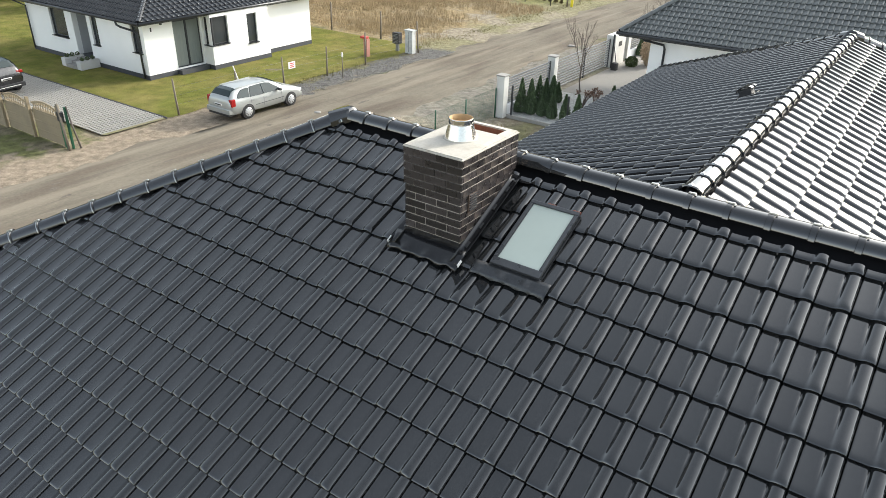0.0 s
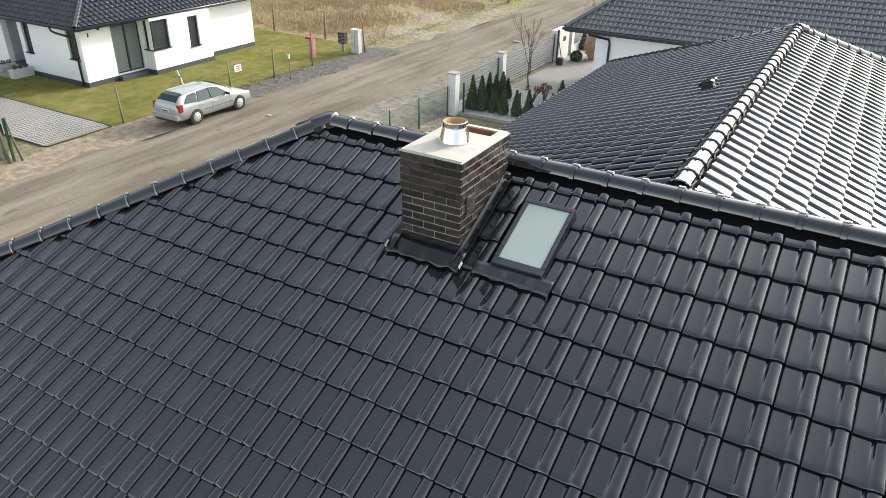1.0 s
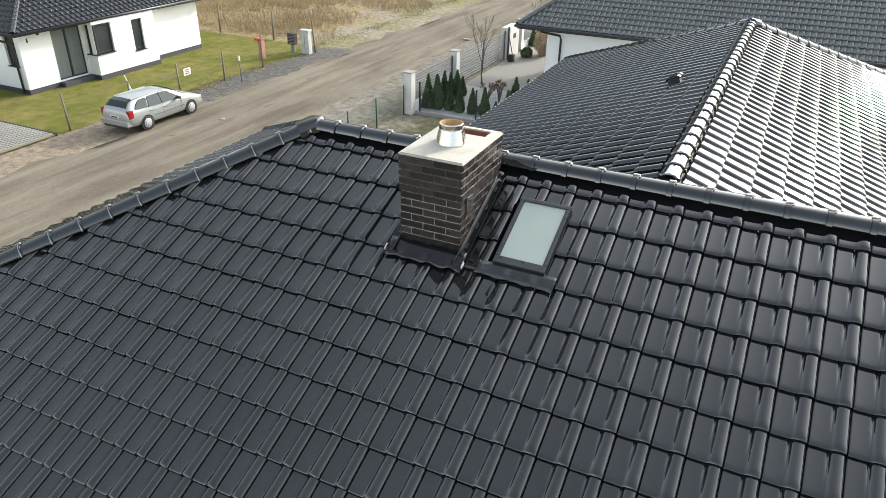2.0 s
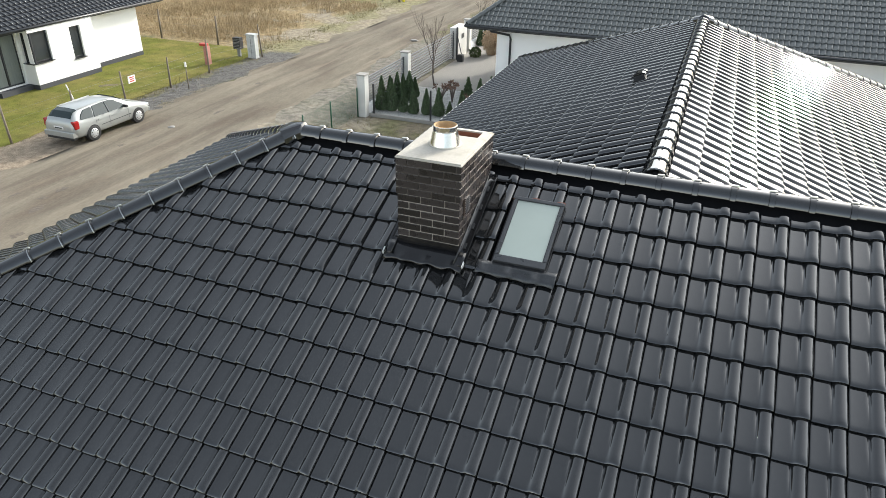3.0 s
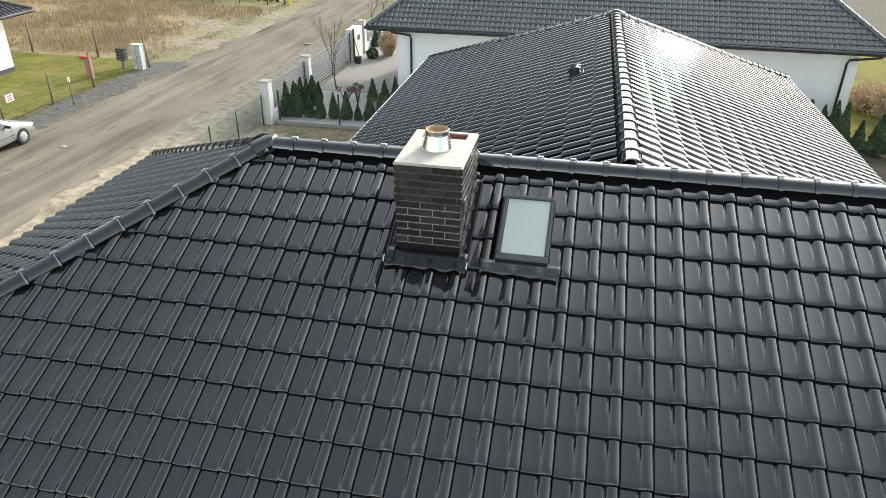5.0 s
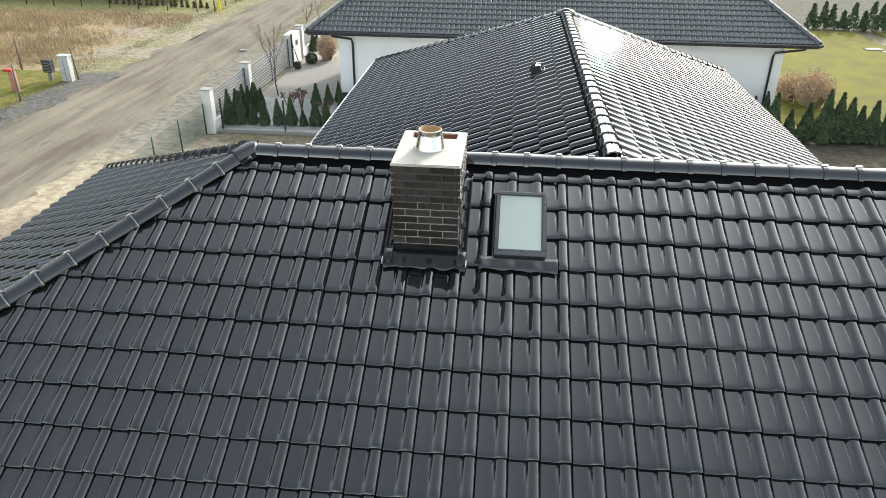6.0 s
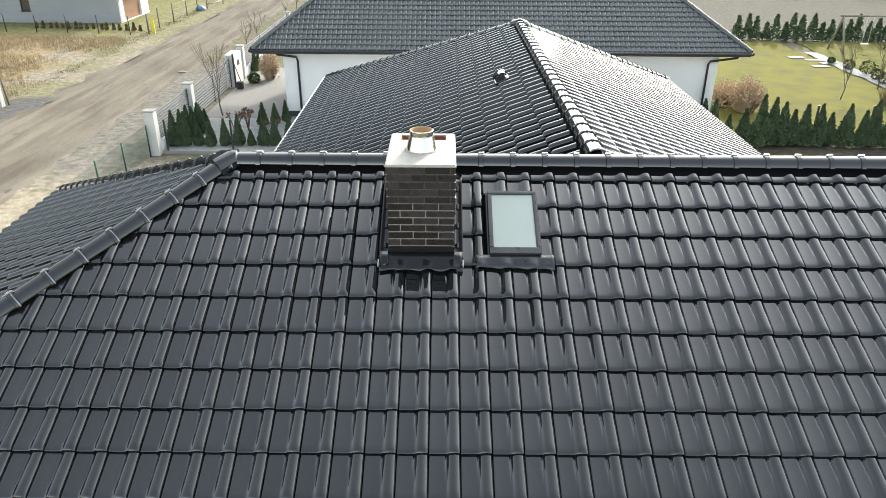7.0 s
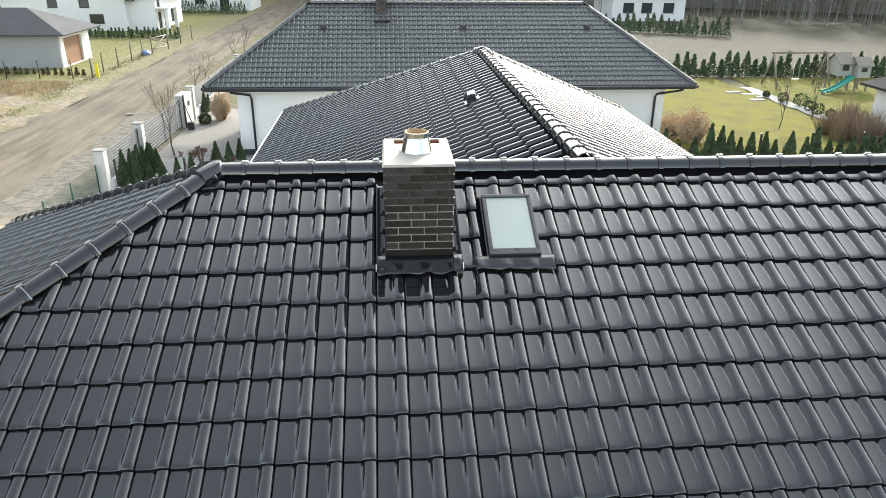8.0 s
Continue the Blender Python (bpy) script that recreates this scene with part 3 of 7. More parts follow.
def hip_solid(x0, x1, y0, y1, r0, r1, ez, rz, drop):
    """The body of a hipped roof under its tiles: eave rectangle and ridge ends."""
    bm = bmesh.new()
    v = [bm.verts.new(p) for p in ((x0, y0, ez - drop), (x1, y0, ez - drop), (x1, y1, ez - drop), (x0, y1, ez - drop), (*r0, rz - drop), (*r1, rz - drop))]
    if abs(r0[1] - r1[1]) < 0.01:
        fs = ((0, 1, 5, 4), (1, 2, 5), (2, 3, 4, 5), (3, 0, 4), (3, 2, 1, 0))
    else:
        fs = ((0, 1, 4), (1, 2, 5, 4), (2, 3, 5), (3, 0, 4, 5), (3, 2, 1, 0))
    for f in fs:
        bm.faces.new([v[i] for i in f])
    return bm


roof = part("roof", hip_solid(HX0 - HALF, HX1 + HALF, RIDGE_Y - HALF, RIDGE_Y + HALF, (HX0, RIDGE_Y), (HX1, RIDGE_Y), EAVE_Z, RIDGE_Z, 0.06), UNDER, house, "black roof of glazed tiles")
wing = part("wing_roof", hip_solid(WX - WH, WX + WH, RIDGE_Y + 0.1, WY1 + WE, (WX, RIDGE_Y + WH), (WX, WY1), WEZ, RIDGE_Z, 0.06), UNDER, house, "black roof of glazed tiles over the wing")
bm = bmesh.new()   # closes the wing body up to the main ridge
prism(bm, 0, [(WX - WH, RIDGE_Y + 0.1, WEZ - 0.06), (WX + WH, RIDGE_Y + 0.1, WEZ - 0.06), (WX, RIDGE_Y + 0.1, RIDGE_Z - 0.06)], [(WX - WH, RIDGE_Y + WH, WEZ - 0.06), (WX + WH, RIDGE_Y + WH, WEZ - 0.06), (WX, RIDGE_Y + WH, RIDGE_Z - 0.06)])
part("roof_deck", bm, UNDER, wing)
front = slope_frame((0, 0, 5.6), (1, 0, 0), (0, -C, -S))
CH = (-0.172, 0.480, 0.463, 1.455)         # x0 x1 y0 y1 of the brick shaft


def hole(i, j):
    """Tiles left out round the chimney and the roof window."""
    return (i in (0, 1, 2) and j in (-1, -2, -3)) or (i in (4, 5) and j in (-1, -2)) or (i in (4, 5) and j == -3)


NEAR_I, NEAR_J = range(-9, 23), range(-3, 7)
def in_front(i, j):
    """True where a whole tile lies clear of the hip."""
    return (i - 1) * TW > HX0 - (RIDGE_Y + j * TG * C) + TG
def single(i, j):
    return i in NEAR_I and j in NEAR_J and in_front(i, j)
TOP = 0.205                                # tiles stop short of the ridge line
ridge_cut = lambda y, s: ((0, y, 0), (0, s, 0))
tile_field("roof_tiles", front, range(-32, 60), range(-4, 10), [((HX0, RIDGE_Y, 0), (-1, 1, 0)), ((HX1, RIDGE_Y, 0), (1, 1, 0)), ridge_cut(RIDGE_Y - TOP, 1)], TILE, roof, ARCH, lambda i, j: hole(i, j) or single(i, j))
left = slope_frame((HX0 - HALF, RIDGE_Y, EAVE_Z), (0, -1, 0), (-C, 0, -S))
tile_field("roof_tiles", left, range(-23, 25), range(-16, 1), [((HX0, RIDGE_Y, 0), (1, -1, 0)), ((HX0, RIDGE_Y, 0), (1, 1, 0))], TILE, roof, ARCH_SIDE)
back = slope_frame((0, RIDGE_Y + HALF, EAVE_Z), (-1, 0, 0), (0, C, -S))
tile_field("roof_tiles", back, range(-60, 32), range(-16, 1), [((HX0, RIDGE_Y, 0), (-1, -1, 0)), ((HX1, RIDGE_Y, 0), (1, -1, 0)), ridge_cut(RIDGE_Y + TOP, -1)], TILE, roof, ARCH_FAR,
           lambda i, j: abs(-i * TW - WX) < WH and (-i * TW - 0.3 > WX - HALF * (1 + j * TG * C / HALF) and -i * TW + 0.3 < WX + HALF * (1 + j * TG * C / HALF)))
right = slope_frame((HX1 + HALF, RIDGE_Y, EAVE_Z), (0, 1, 0), (C, 0, -S))
tile_field("roof_tiles", right, range(-23, 25), range(-16, 1), [((HX1, RIDGE_Y, 0), (-1, -1, 0)), ((HX1, RIDGE_Y, 0), (-1, 1, 0))], TILE, roof, ARCH_FAR)
xcut = lambda x, s: ((x, 0, 0), (s, 0, 0))
wl = slope_frame((WX - WH, 0, WEZ), (0, -1, 0), (-C, 0, -S))
tile_field("wing_tiles", wl, range(-69, -6), range(-16, 1), [((WX, WY1, 0), (WE, WH, 0)), ((WX, RIDGE_Y, 0), (-1, -1, 0)), xcut(WX - 0.15, 1)], TILE, wing, ARCH_SIDE)
wr = slope_frame((WX + WH, 0, WEZ), (0, 1, 0), (C, 0, -S))
tile_field("wing_tiles", wr, range(7, 70), range(-16, 1), [((WX, WY1, 0), (-WE, WH, 0)), ((WX, RIDGE_Y, 0), (1, -1, 0)), xcut(WX + 0.13, -1)], TILE, wing, ARCH)
we = slope_frame((WX, WY1 + WE, WEZ), (-1, 0, 0), (0, WE, -WH * T))
tile_field("wing_tiles", we, range(-23, 25), range(-18, 1), [((WX, WY1, 0), (WE, -WH, 0)), ((WX, WY1, 0), (-WE, -WH, 0))], TILE, wing, ARCH_FAR)

RT = ridge_tile_mesh(0.356, 0.118, TILE)
RH = ridge_tile_mesh(0.356, 0.118, TILE, strap=True)
CAPZ = RIDGE_Z - 0.012
cap_line(roof, (-2.04, RIDGE_Y, CAPZ), (HX1, RIDGE_Y, CAPZ), RT, 0.356)
for sx, hx in ((-1, HX0), (1, HX1)):
    for sy in (-1, 1):
        cap_line(roof, (hx + sx * HALF, RIDGE_Y + sy * HALF, EAVE_Z - 0.01), (hx, RIDGE_Y, CAPZ + 0.01), RH, 0.356, name="hip_tile", start=0.1)
cap_line(wing, (WX, WY1, CAPZ), (WX, RIDGE_Y + 0.1, CAPZ), RT, 0.356)
for sx in (-1, 1):
    cap_line(wing, (WX + sx * WH, WY1 + WE, WEZ - 0.01), (WX, WY1, CAPZ), RT, 0.356, name="hip_tile", start=0.1)


def ridge_end(x, y, dirs, parent):
    """The three-way piece where hips and ridge meet."""
    bm = bmesh.new()
    prof = [(-1.12, -0.5), (-1.08, 0.0), (-0.85, 0.45), (-0.45, 0.74), (0, 0.82), (0.45, 0.74), (0.85, 0.45), (1.08, 0.0), (1.12, -0.5)]
    for d, reach in dirs:
        d = Vector(d).normalized()
        m = slope_x(d)
        for a in (0.0, reach):
            for py, pz in prof:
                p = m @ Vector((a, py * 0.118, pz * 0.118))
                bm.verts.new(p + Vector((x, y, CAPZ + 0.012)))
    r = bmesh.ops.convex_hull(bm, input=bm.verts[:])
    bmesh.ops.delete(bm, geom=[g for g in r["geom_interior"] if isinstance(g, bmesh.types.BMVert)], context="VERTS")
    bmesh.ops.delete(bm, geom=[f for f in bm.faces if f.normal.z < -0.3], context="FACES")
    return part("ridge_end_tile", bm, TILE, parent, "three-way end tile of the ridge")


ridge_end(HX0, RIDGE_Y, [((1, 0, 0), 0.05), ((-C, -C, -S * 0.72), 0.24), ((-C, C, -S * 0.72), 0.24)], roof)
ridge_end(WX, WY1, [((0, -1, 0), 0.05), ((-C, C, -S * 0.72), 0.2), ((C, C, -S * 0.72), 0.2)], wing)
# pale verge strip along the wing's eave, and gutters
for x in (WX - WH, WX + WH):
    sgn = -1 if x < WX else 1
    bm = bx(min(x, x + sgn * 0.02), max(x, x + sgn * 0.02), RIDGE_Y + HALF + 0.3, WY1 + WE, WEZ - 0.16, WEZ - 0.02)
    part("fascia", bm, SOFFIT, wing, "pale eave board")
bm = tube(bmesh.new(), [(WX - WH - 0.07, RIDGE_Y + HALF, WEZ - 0.06), (WX - WH - 0.07, WY1 + WE, WEZ - 0.06)], 0.04, 10)
part("gutter", bm, SOFFIT, wing, "pale eave gutter")
# tiles cut back above the roof window show their red clay
for i in (4, 5):
    g0, k = 1.375, len(ARCH_NOSE)
    vs = [(x - TW, TG + 0.03, z - 0.033) for x, z in ARCH_NOSE] + [(x - TW, g0 - 3 * TG, z - 0.018) for x, z in ARCH_NOSE]
    tf = [(q, q + k, q + k + 1, q + 1) for q in range(k - 1)]
    ob = child("cut_tile", raw("cut_tile", vs, tf, TILE, True), roof, "black tile with a raw red cut edge")
    ob.matrix_world = front @ pose(i * TW, 3 * TG, 0.006)
    bm = bmesh.new()
    k = len(ARCH_NOSE)
    a = [bm.verts.new((x - TW, g0 - 3 * TG - 0.002, z - 0.018)) for x, z in ARCH_NOSE]
    b = [bm.verts.new((x - TW, g0 - 3 * TG - 0.002, z - 0.044)) for x, z in ARCH_NOSE]
    for q in range(k - 1):
        bm.faces.new((a[q], b[q], b[q + 1], a[q + 1]))
    e = part("cut_edge", bm, RUST, roof, "raw red clay edge")
    e.matrix_world = front @ pose(i * TW, 3 * TG, 0.006)

# ---- chimney ----
x0, x1, y0, y1 = CH
ZT = 6.765                                 # top of the brickwork
chimney = empty("chimney", "dark brick chimney with pale cement cap and steel flue", "chimney", at=(0.15, 0.96, 5.9))
ZU = ZT - 5 * 0.0764 + 0.010
for b in ((x0 + 0.007, x1 - 0.007, y0 + 0.007, 1.20, 5.6, ZT), (x0 + 0.007, x1 - 0.007, 1.38, y1 - 0.007, 5.6, ZT), (x0 + 0.007, -0.075, 1.20, 1.38, 5.6, ZT), (0.40, x1 - 0.007, 1.20, 1.38, 5.6, ZT),
          (x0 - 0.006, x0 + 0.005, y0 - 0.004, y1 + 0.004, ZU, ZT - 0.002), (x1 - 0.005, x1 + 0.006, y0 - 0.004, y1 + 0.004, ZU, ZT - 0.002), (x0 + 0.005, x1 - 0.005, y0 - 0.004, y0 + 0.005, ZU, ZT - 0.002), (x0 + 0.005, x1 - 0.005, y1 - 0.005, y1 + 0.004, ZU, ZT - 0.002)):
    sooty = b[3] - b[2] < 0.02 and b[3] < 1.0 and b[4] > 6
    part("mortar", bx(*b), SOOT_MORTAR if sooty else MORTAR, chimney, "soot-darkened mortar joints" if sooty else "pale grey mortar joints")
bm = bmesh.new()
cap_pts = [(x0 - 0.016, y0 - 0.014), (x1 + 0.016, y0 - 0.014), (x1 + 0.016, y1 + 0.014), (x0 - 0.016, y1 + 0.014)]
slot = [(-0.075, 1.20), (0.40, 1.20), (0.40, 1.38), (-0.075, 1.38)]
for z in (ZT, ZT + 0.022):
    o = [bm.verts.new((*p, z)) for p in cap_pts]
    s = [bm.verts.new((*p, z + (0.012 if z > ZT else 0))) for p in slot]
    for k in range(4):
        bm.faces.new((o[k], o[(k + 1) % 4], s[(k + 1) % 4], s[k]))
vv = list(bm.verts)
for k in range(4):
    bm.faces.new((vv[k], vv[(k + 1) % 4], vv[8 + (k + 1) % 4], vv[8 + k]))
    bm.faces.new((vv[4 + k], vv[12 + k], vv[12 + (k + 1) % 4], vv[4 + (k + 1) % 4]))
bmesh.ops.recalc_face_normals(bm, faces=bm.faces)
es = [e for e in bm.edges if all(v.co.z > ZT + 0.015 for v in e.verts) and sum(abs(v.co.x - 0.154) > 0.3 or v.co.y < 0.5 or v.co.y > 1.44 for v in e.verts) == 2 and e.is_manifold]
bmesh.ops.bevel(bm, geom=es, offset=0.012, segments=3, affect="EDGES")
part("cap", bm, CAP, chimney, "stained pale cement cap")
part("duct", bx(-0.07, 0.395, 1.205, 1.375, 6.2, 6.45), RUST, chimney, "dark red brick duct")
bm = bmesh.new()
for a in (bx(-0.074, -0.066, 1.205, 1.375, 6.4, ZT + 0.02), bx(0.391, 0.399, 1.205, 1.375, 6.4, ZT + 0.02), bx(-0.066, 0.391, 1.371, 1.379, 6.4, ZT + 0.02), bx(-0.066, 0.391, 1.201, 1.209, 6.4, ZT + 0.02)):
    me = bpy.data.meshes.new("x")
    a.to_mesh(me)
    a.free()
    bm.from_mesh(me)
part("duct_lining", bm, RUST, chimney, "red brick duct lining")
FX, FY = 0.15, 0.925
def lathe(prof, x, y, seg=40):
    bm = bmesh.new()
    rings = [[bm.verts.new((x + r * math.cos(2 * math.pi * k / seg), y + r * math.sin(2 * math.pi * k / seg), z)) for k in range(seg)] for r, z in prof]
    for u, v in zip(rings, rings[1:]):
        for k in range(seg):
            bm.faces.new((u[k], u[(k + 1) % seg], v[(k + 1) % seg], v[k])).smooth = True
    return bm
flue = part("flue_pipe", lathe([(0.158, ZT + 0.026), (0.157, ZT + 0.034), (0.1555, ZT + 0.040), (0.1540, ZT + 0.046), (0.1225, ZT + 0.166), (0.1210, ZT + 0.172), (0.119, ZT + 0.176), (0.121, ZT + 0.180), (0.1212, ZT + 0.184), (0.1212, ZT + 0.222), (0.121, ZT + 0.226), (0.117, ZT + 0.228)], FX, FY), STEEL, chimney, "shiny stainless steel flue cone")
part("flue_collar", lathe([(0.173, ZT + 0.027), (0.172, ZT + 0.034), (0.156, ZT + 0.036)], FX, FY), CAP, chimney, "mortar ring round the flue")
part("flue_liner", lathe([(0.1185, ZT + 0.227), (0.106, ZT + 0.2285), (0.104, ZT + 0.10), (0.0, ZT + 0.09)], FX, FY), FLUE, chimney, "tan ceramic flue liner")
# brown grille on the sunny side
bm = bx(x1 - 0.002, x1 + 0.012, 0.585, 0.735, 6.205, 6.405)
grille = part("grille", bm, mat("brown_grille", (0.075, 0.050, 0.038), 0.5), chimney, "dark brown vent grille")
for k in range(7):
    part("slat", bx(x1 + 0.010, x1 + 0.022, 0.60, 0.72, 6.222 + k * 0.025, 6.234 + k * 0.025), FRAME, grille)
# flashing
def on_roof(x, s, h=0.0):
    return front @ Vector((x, s, h))
def strip(name, rows, parent, material=FLASH, label="", thick=0.004):
    """A bent sheet through rows of (x, s, h) roof points."""
    bm = bmesh.new()
    g = [[bm.verts.new(on_roof(*p)) for p in r] for r in rows]
    for a, b in zip(g, g[1:]):
        for k in range(len(a) - 1):
            bm.faces.new((a[k], a[k + 1], b[k + 1], b[k])).smooth = True
    bmesh.ops.recalc_face_normals(bm, faces=bm.faces)
    if bm.faces[:] and sum(f.normal.z for f in bm.faces) < 0:
        bmesh.ops.reverse_faces(bm, faces=bm.faces)
    ob = part(name, bm, material, parent, label)
    so = ob.modifiers.new("thickness", "SOLIDIFY")
    so.thickness, so.offset = thick, 1
    return ob
ZB = 5.925
sf = 0.463 / C                             # up-slope place of the shaft's front
part("front_upstand", bx(x0 - 0.006, x1 + 0.006, y0 - 0.008, y0 + 0.006, 5.79, ZB), FLASH, chimney, "black metal upstand")
part("upstand_lip", bx(x0 - 0.010, x1 + 0.010, y0 - 0.016, y0 + 0.004, 5.868, 5.876), FLASH, chimney)
xs = [x0 - 0.09 + k * (x1 - x0 + 0.18) / 24 for k in range(25)]
def tile_h(x):
    u = (x / TW) % 1.0 * TW
    for (a, ha), (b, hb) in zip(ARCH_NOSE, ARCH_NOSE[1:]):
        if a <= u <= b:
            return ha + (hb - ha) * (u - a) / (b - a)
    return 0.0
strip("apron", [[(x, sf + 0.01, 0.045) for x in xs], [(x, sf - 0.05, 0.034) for x in xs], [(x, sf - 0.10, 0.030) for x in xs], [(x, 0.355, 0.014 + 0.75 * max(0, tile_h(x))) for x in xs], [(x, 0.312 + 0.012 * math.sin(x * 31), 0.006 + 0.95 * max(0, tile_h(x))) for x in xs]], chimney, label="black pleated apron flashing")
for sx, xa, xb in ((-1, x0, x0 - 0.10), (1, x1, x1 + 0.095)):
    rows = []
    for s in (0.37, 0.60, 0.9, 1.2, 1.5, 1.62):
        rows.append([(xa + sx * 0.004, s, 0.065), (xa + sx * 0.006, s, 0.03), (xa + sx * 0.03, s, 0.022), (xb - sx * 0.02, s, 0.02), (xb, s, 0.036)])
    strip("side_flashing", rows, chimney, label="black side flashing")
    for s in (0.62, 0.88, 1.14, 1.40):
        bm = bx(-0.012, 0.012, -0.035, 0.035, 0.0, 0.016, bevel=0.004)
        c = part("flashing_clip", bm, PLASTIC, chimney)
        c.matrix_world = front @ pose(xa + sx * 0.045, s, 0.024)
    bm = bx(-0.004, 0.004, -0.03, 0.04, -0.004, 0.03)
    c = part("flashing_end", bm, SIGN_WHITE, chimney, "bright cut end of the flashing")
    c.matrix_world = front @ pose(xb, 0.38, 0.02)

# ---- roof window ----
win = empty("roof_window", "small dark-framed roof window with pale frosted pane", "roof window", at=on_roof(1.07, 0.9))
def frame_bar(name, xa, xb, sa, sb, h0, h1, m, label="", parent=win, bevel=0.006):
    ob = part(name, bx(xa, xb, sa, sb, h0, h1, bevel=bevel), m, parent, label)
    ob.matrix_world = front @ Matrix.Identity(4)
    return ob
X0, X1, S0, S1 = 0.845, 1.365, 0.505, 1.345
DARKF = mat("dark_grey_window_frame", (0.062, 0.064, 0.068), 0.35, 0.3, var=0.15, scale=6)
frame_bar("curb", X0 + 0.005, X1 - 0.005, S0 + 0.005, S1 - 0.005, -0.02, 0.034, DARKF)
frame_bar("frame_side", X0, X0 + 0.036, S0 + 0.08, S1 - 0.042, 0.0, 0.062, DARKF)
frame_bar("frame_side", X1 - 0.034, X1, S0 + 0.08, S1 - 0.042, 0.0, 0.062, DARKF)
frame_bar("frame_top", X0, X1, S1 - 0.042, S1, 0.0, 0.065, DARKF)
frame_bar("frame_bottom", X0, X1, S0, S0 + 0.08, 0.0, 0.058, DARKF, "dark frame with a drip edge")
frame_bar("drip_rail", X0 - 0.01, X1 + 0.012, S0 - 0.02, S0 + 0.012, 0.010, 0.030, DARKF)
frame_bar("pane", X0 + 0.034, X1 - 0.032, S0 + 0.078, S1 - 0.040, 0.036, 0.048, SKYPANE, "pale blue-grey frosted pane", bevel=0)
frame_bar("glazing_bead", X0 + 0.033, X0 + 0.043, S0 + 0.08, S1 - 0.044, 0.046, 0.058, PLASTIC, bevel=0.002)
frame_bar("glazing_bead", X1 - 0.043, X1 - 0.032, S0 + 0.08, S1 - 0.044, 0.046, 0.058, PLASTIC, bevel=0.002)
for xc in (1.10, 1.365):
    ob = part("clay_end", bx(-0.045, 0.045, -0.012, 0.012, 0.0, 0.028, bevel=0.01), mat("raw_red_clay", (0.22, 0.06, 0.035), 0.8, var=0.3), win, "unglazed red cut edge of a tile")
    ob.matrix_world = front @ pose(xc - 0.045, S1 + 0.012, 0.020)
frame_bar("side_channel", X0 - 0.022, X0, S0 - 0.03, S1 - 0.01, 0.0, 0.022, FLASH)
frame_bar("side_channel", X1, X1 + 0.014, S0 - 0.03, S1 - 0.01, 0.0, 0.022, FLASH)
xs = [0.70 + k * 0.79 / 30 for k in range(31)]
strip("apron", [[(x, S0 - 0.005, 0.030) for x in xs], [(x, S0 - 0.05, 0.026 + 0.3 * max(0, tile_h(x))) for x in xs], [(x, 0.40, 0.012 + 0.85 * max(0, tile_h(x))) for x in xs], [(x, 0.352 + 0.012 * math.sin(x * 23 + 1) - 0.02 * (x - 0.7), 0.005 + 1.0 * max(0, tile_h(x))) for x in xs]], win, mat("dull_lead_apron", (0.055, 0.057, 0.060), 0.35, 0.5, var=0.3, scale=9, bump=0.002, bump_scale=25), "dull lead apron moulded over the tiles")

# ---- ventilation tile on the wing ----
vent = empty("roof_vent", "black hooded ventilation tile on the glazed roof", "roof vent", at=(1.42, 7.05, 6.06))
VX, VY = 1.42, 7.05
vm = slope_frame((VX, VY, RIDGE_Z - (WX - VX) * T), (0, -1, 0), (-C, 0, -S))


def arched_hood(x0, x1, half, rise, base, lean):
    """A barrel hood lying across the slope, with an overhanging arched top."""
    n, bm = 14, bmesh.new()
    arc = lambda r, h: [(r * math.cos(math.pi * i / n) + lean, base + h * math.sin(math.pi * i / n) ** 0.8) for i in range(n + 1)]
    outer, inner = arc(half, rise), arc(half - 0.016, rise - 0.016)
    ring = outer + inner[::-1]
    prism(bm, 0, [(x0, y, z) for y, z in ring], [(x1, y, z) for y, z in ring])
    return bm


for nm, bm, m_, lab in (("base_plate", bx(-0.16, 0.15, -0.17, 0.19, 0.0, 0.045, bevel=0.012), TILE, ""),
                        ("body", bx(-0.115, 0.105, -0.115, 0.115, 0.04, 0.155, bevel=0.01), PLASTIC, "black mouth under the hood"),
                        ("hood", arched_hood(-0.06, 0.13, 0.155, 0.085, 0.125, 0.0), TILE, "rounded glossy hood"),
                        ("hood", arched_hood(-0.15, -0.062, 0.15, 0.075, 0.135, 0.02), TILE, "rounded glossy hood")):
    o = part(nm, bm, m_, vent, lab)
    o.matrix_world = vm @ Matrix.Scale(0.82, 4)
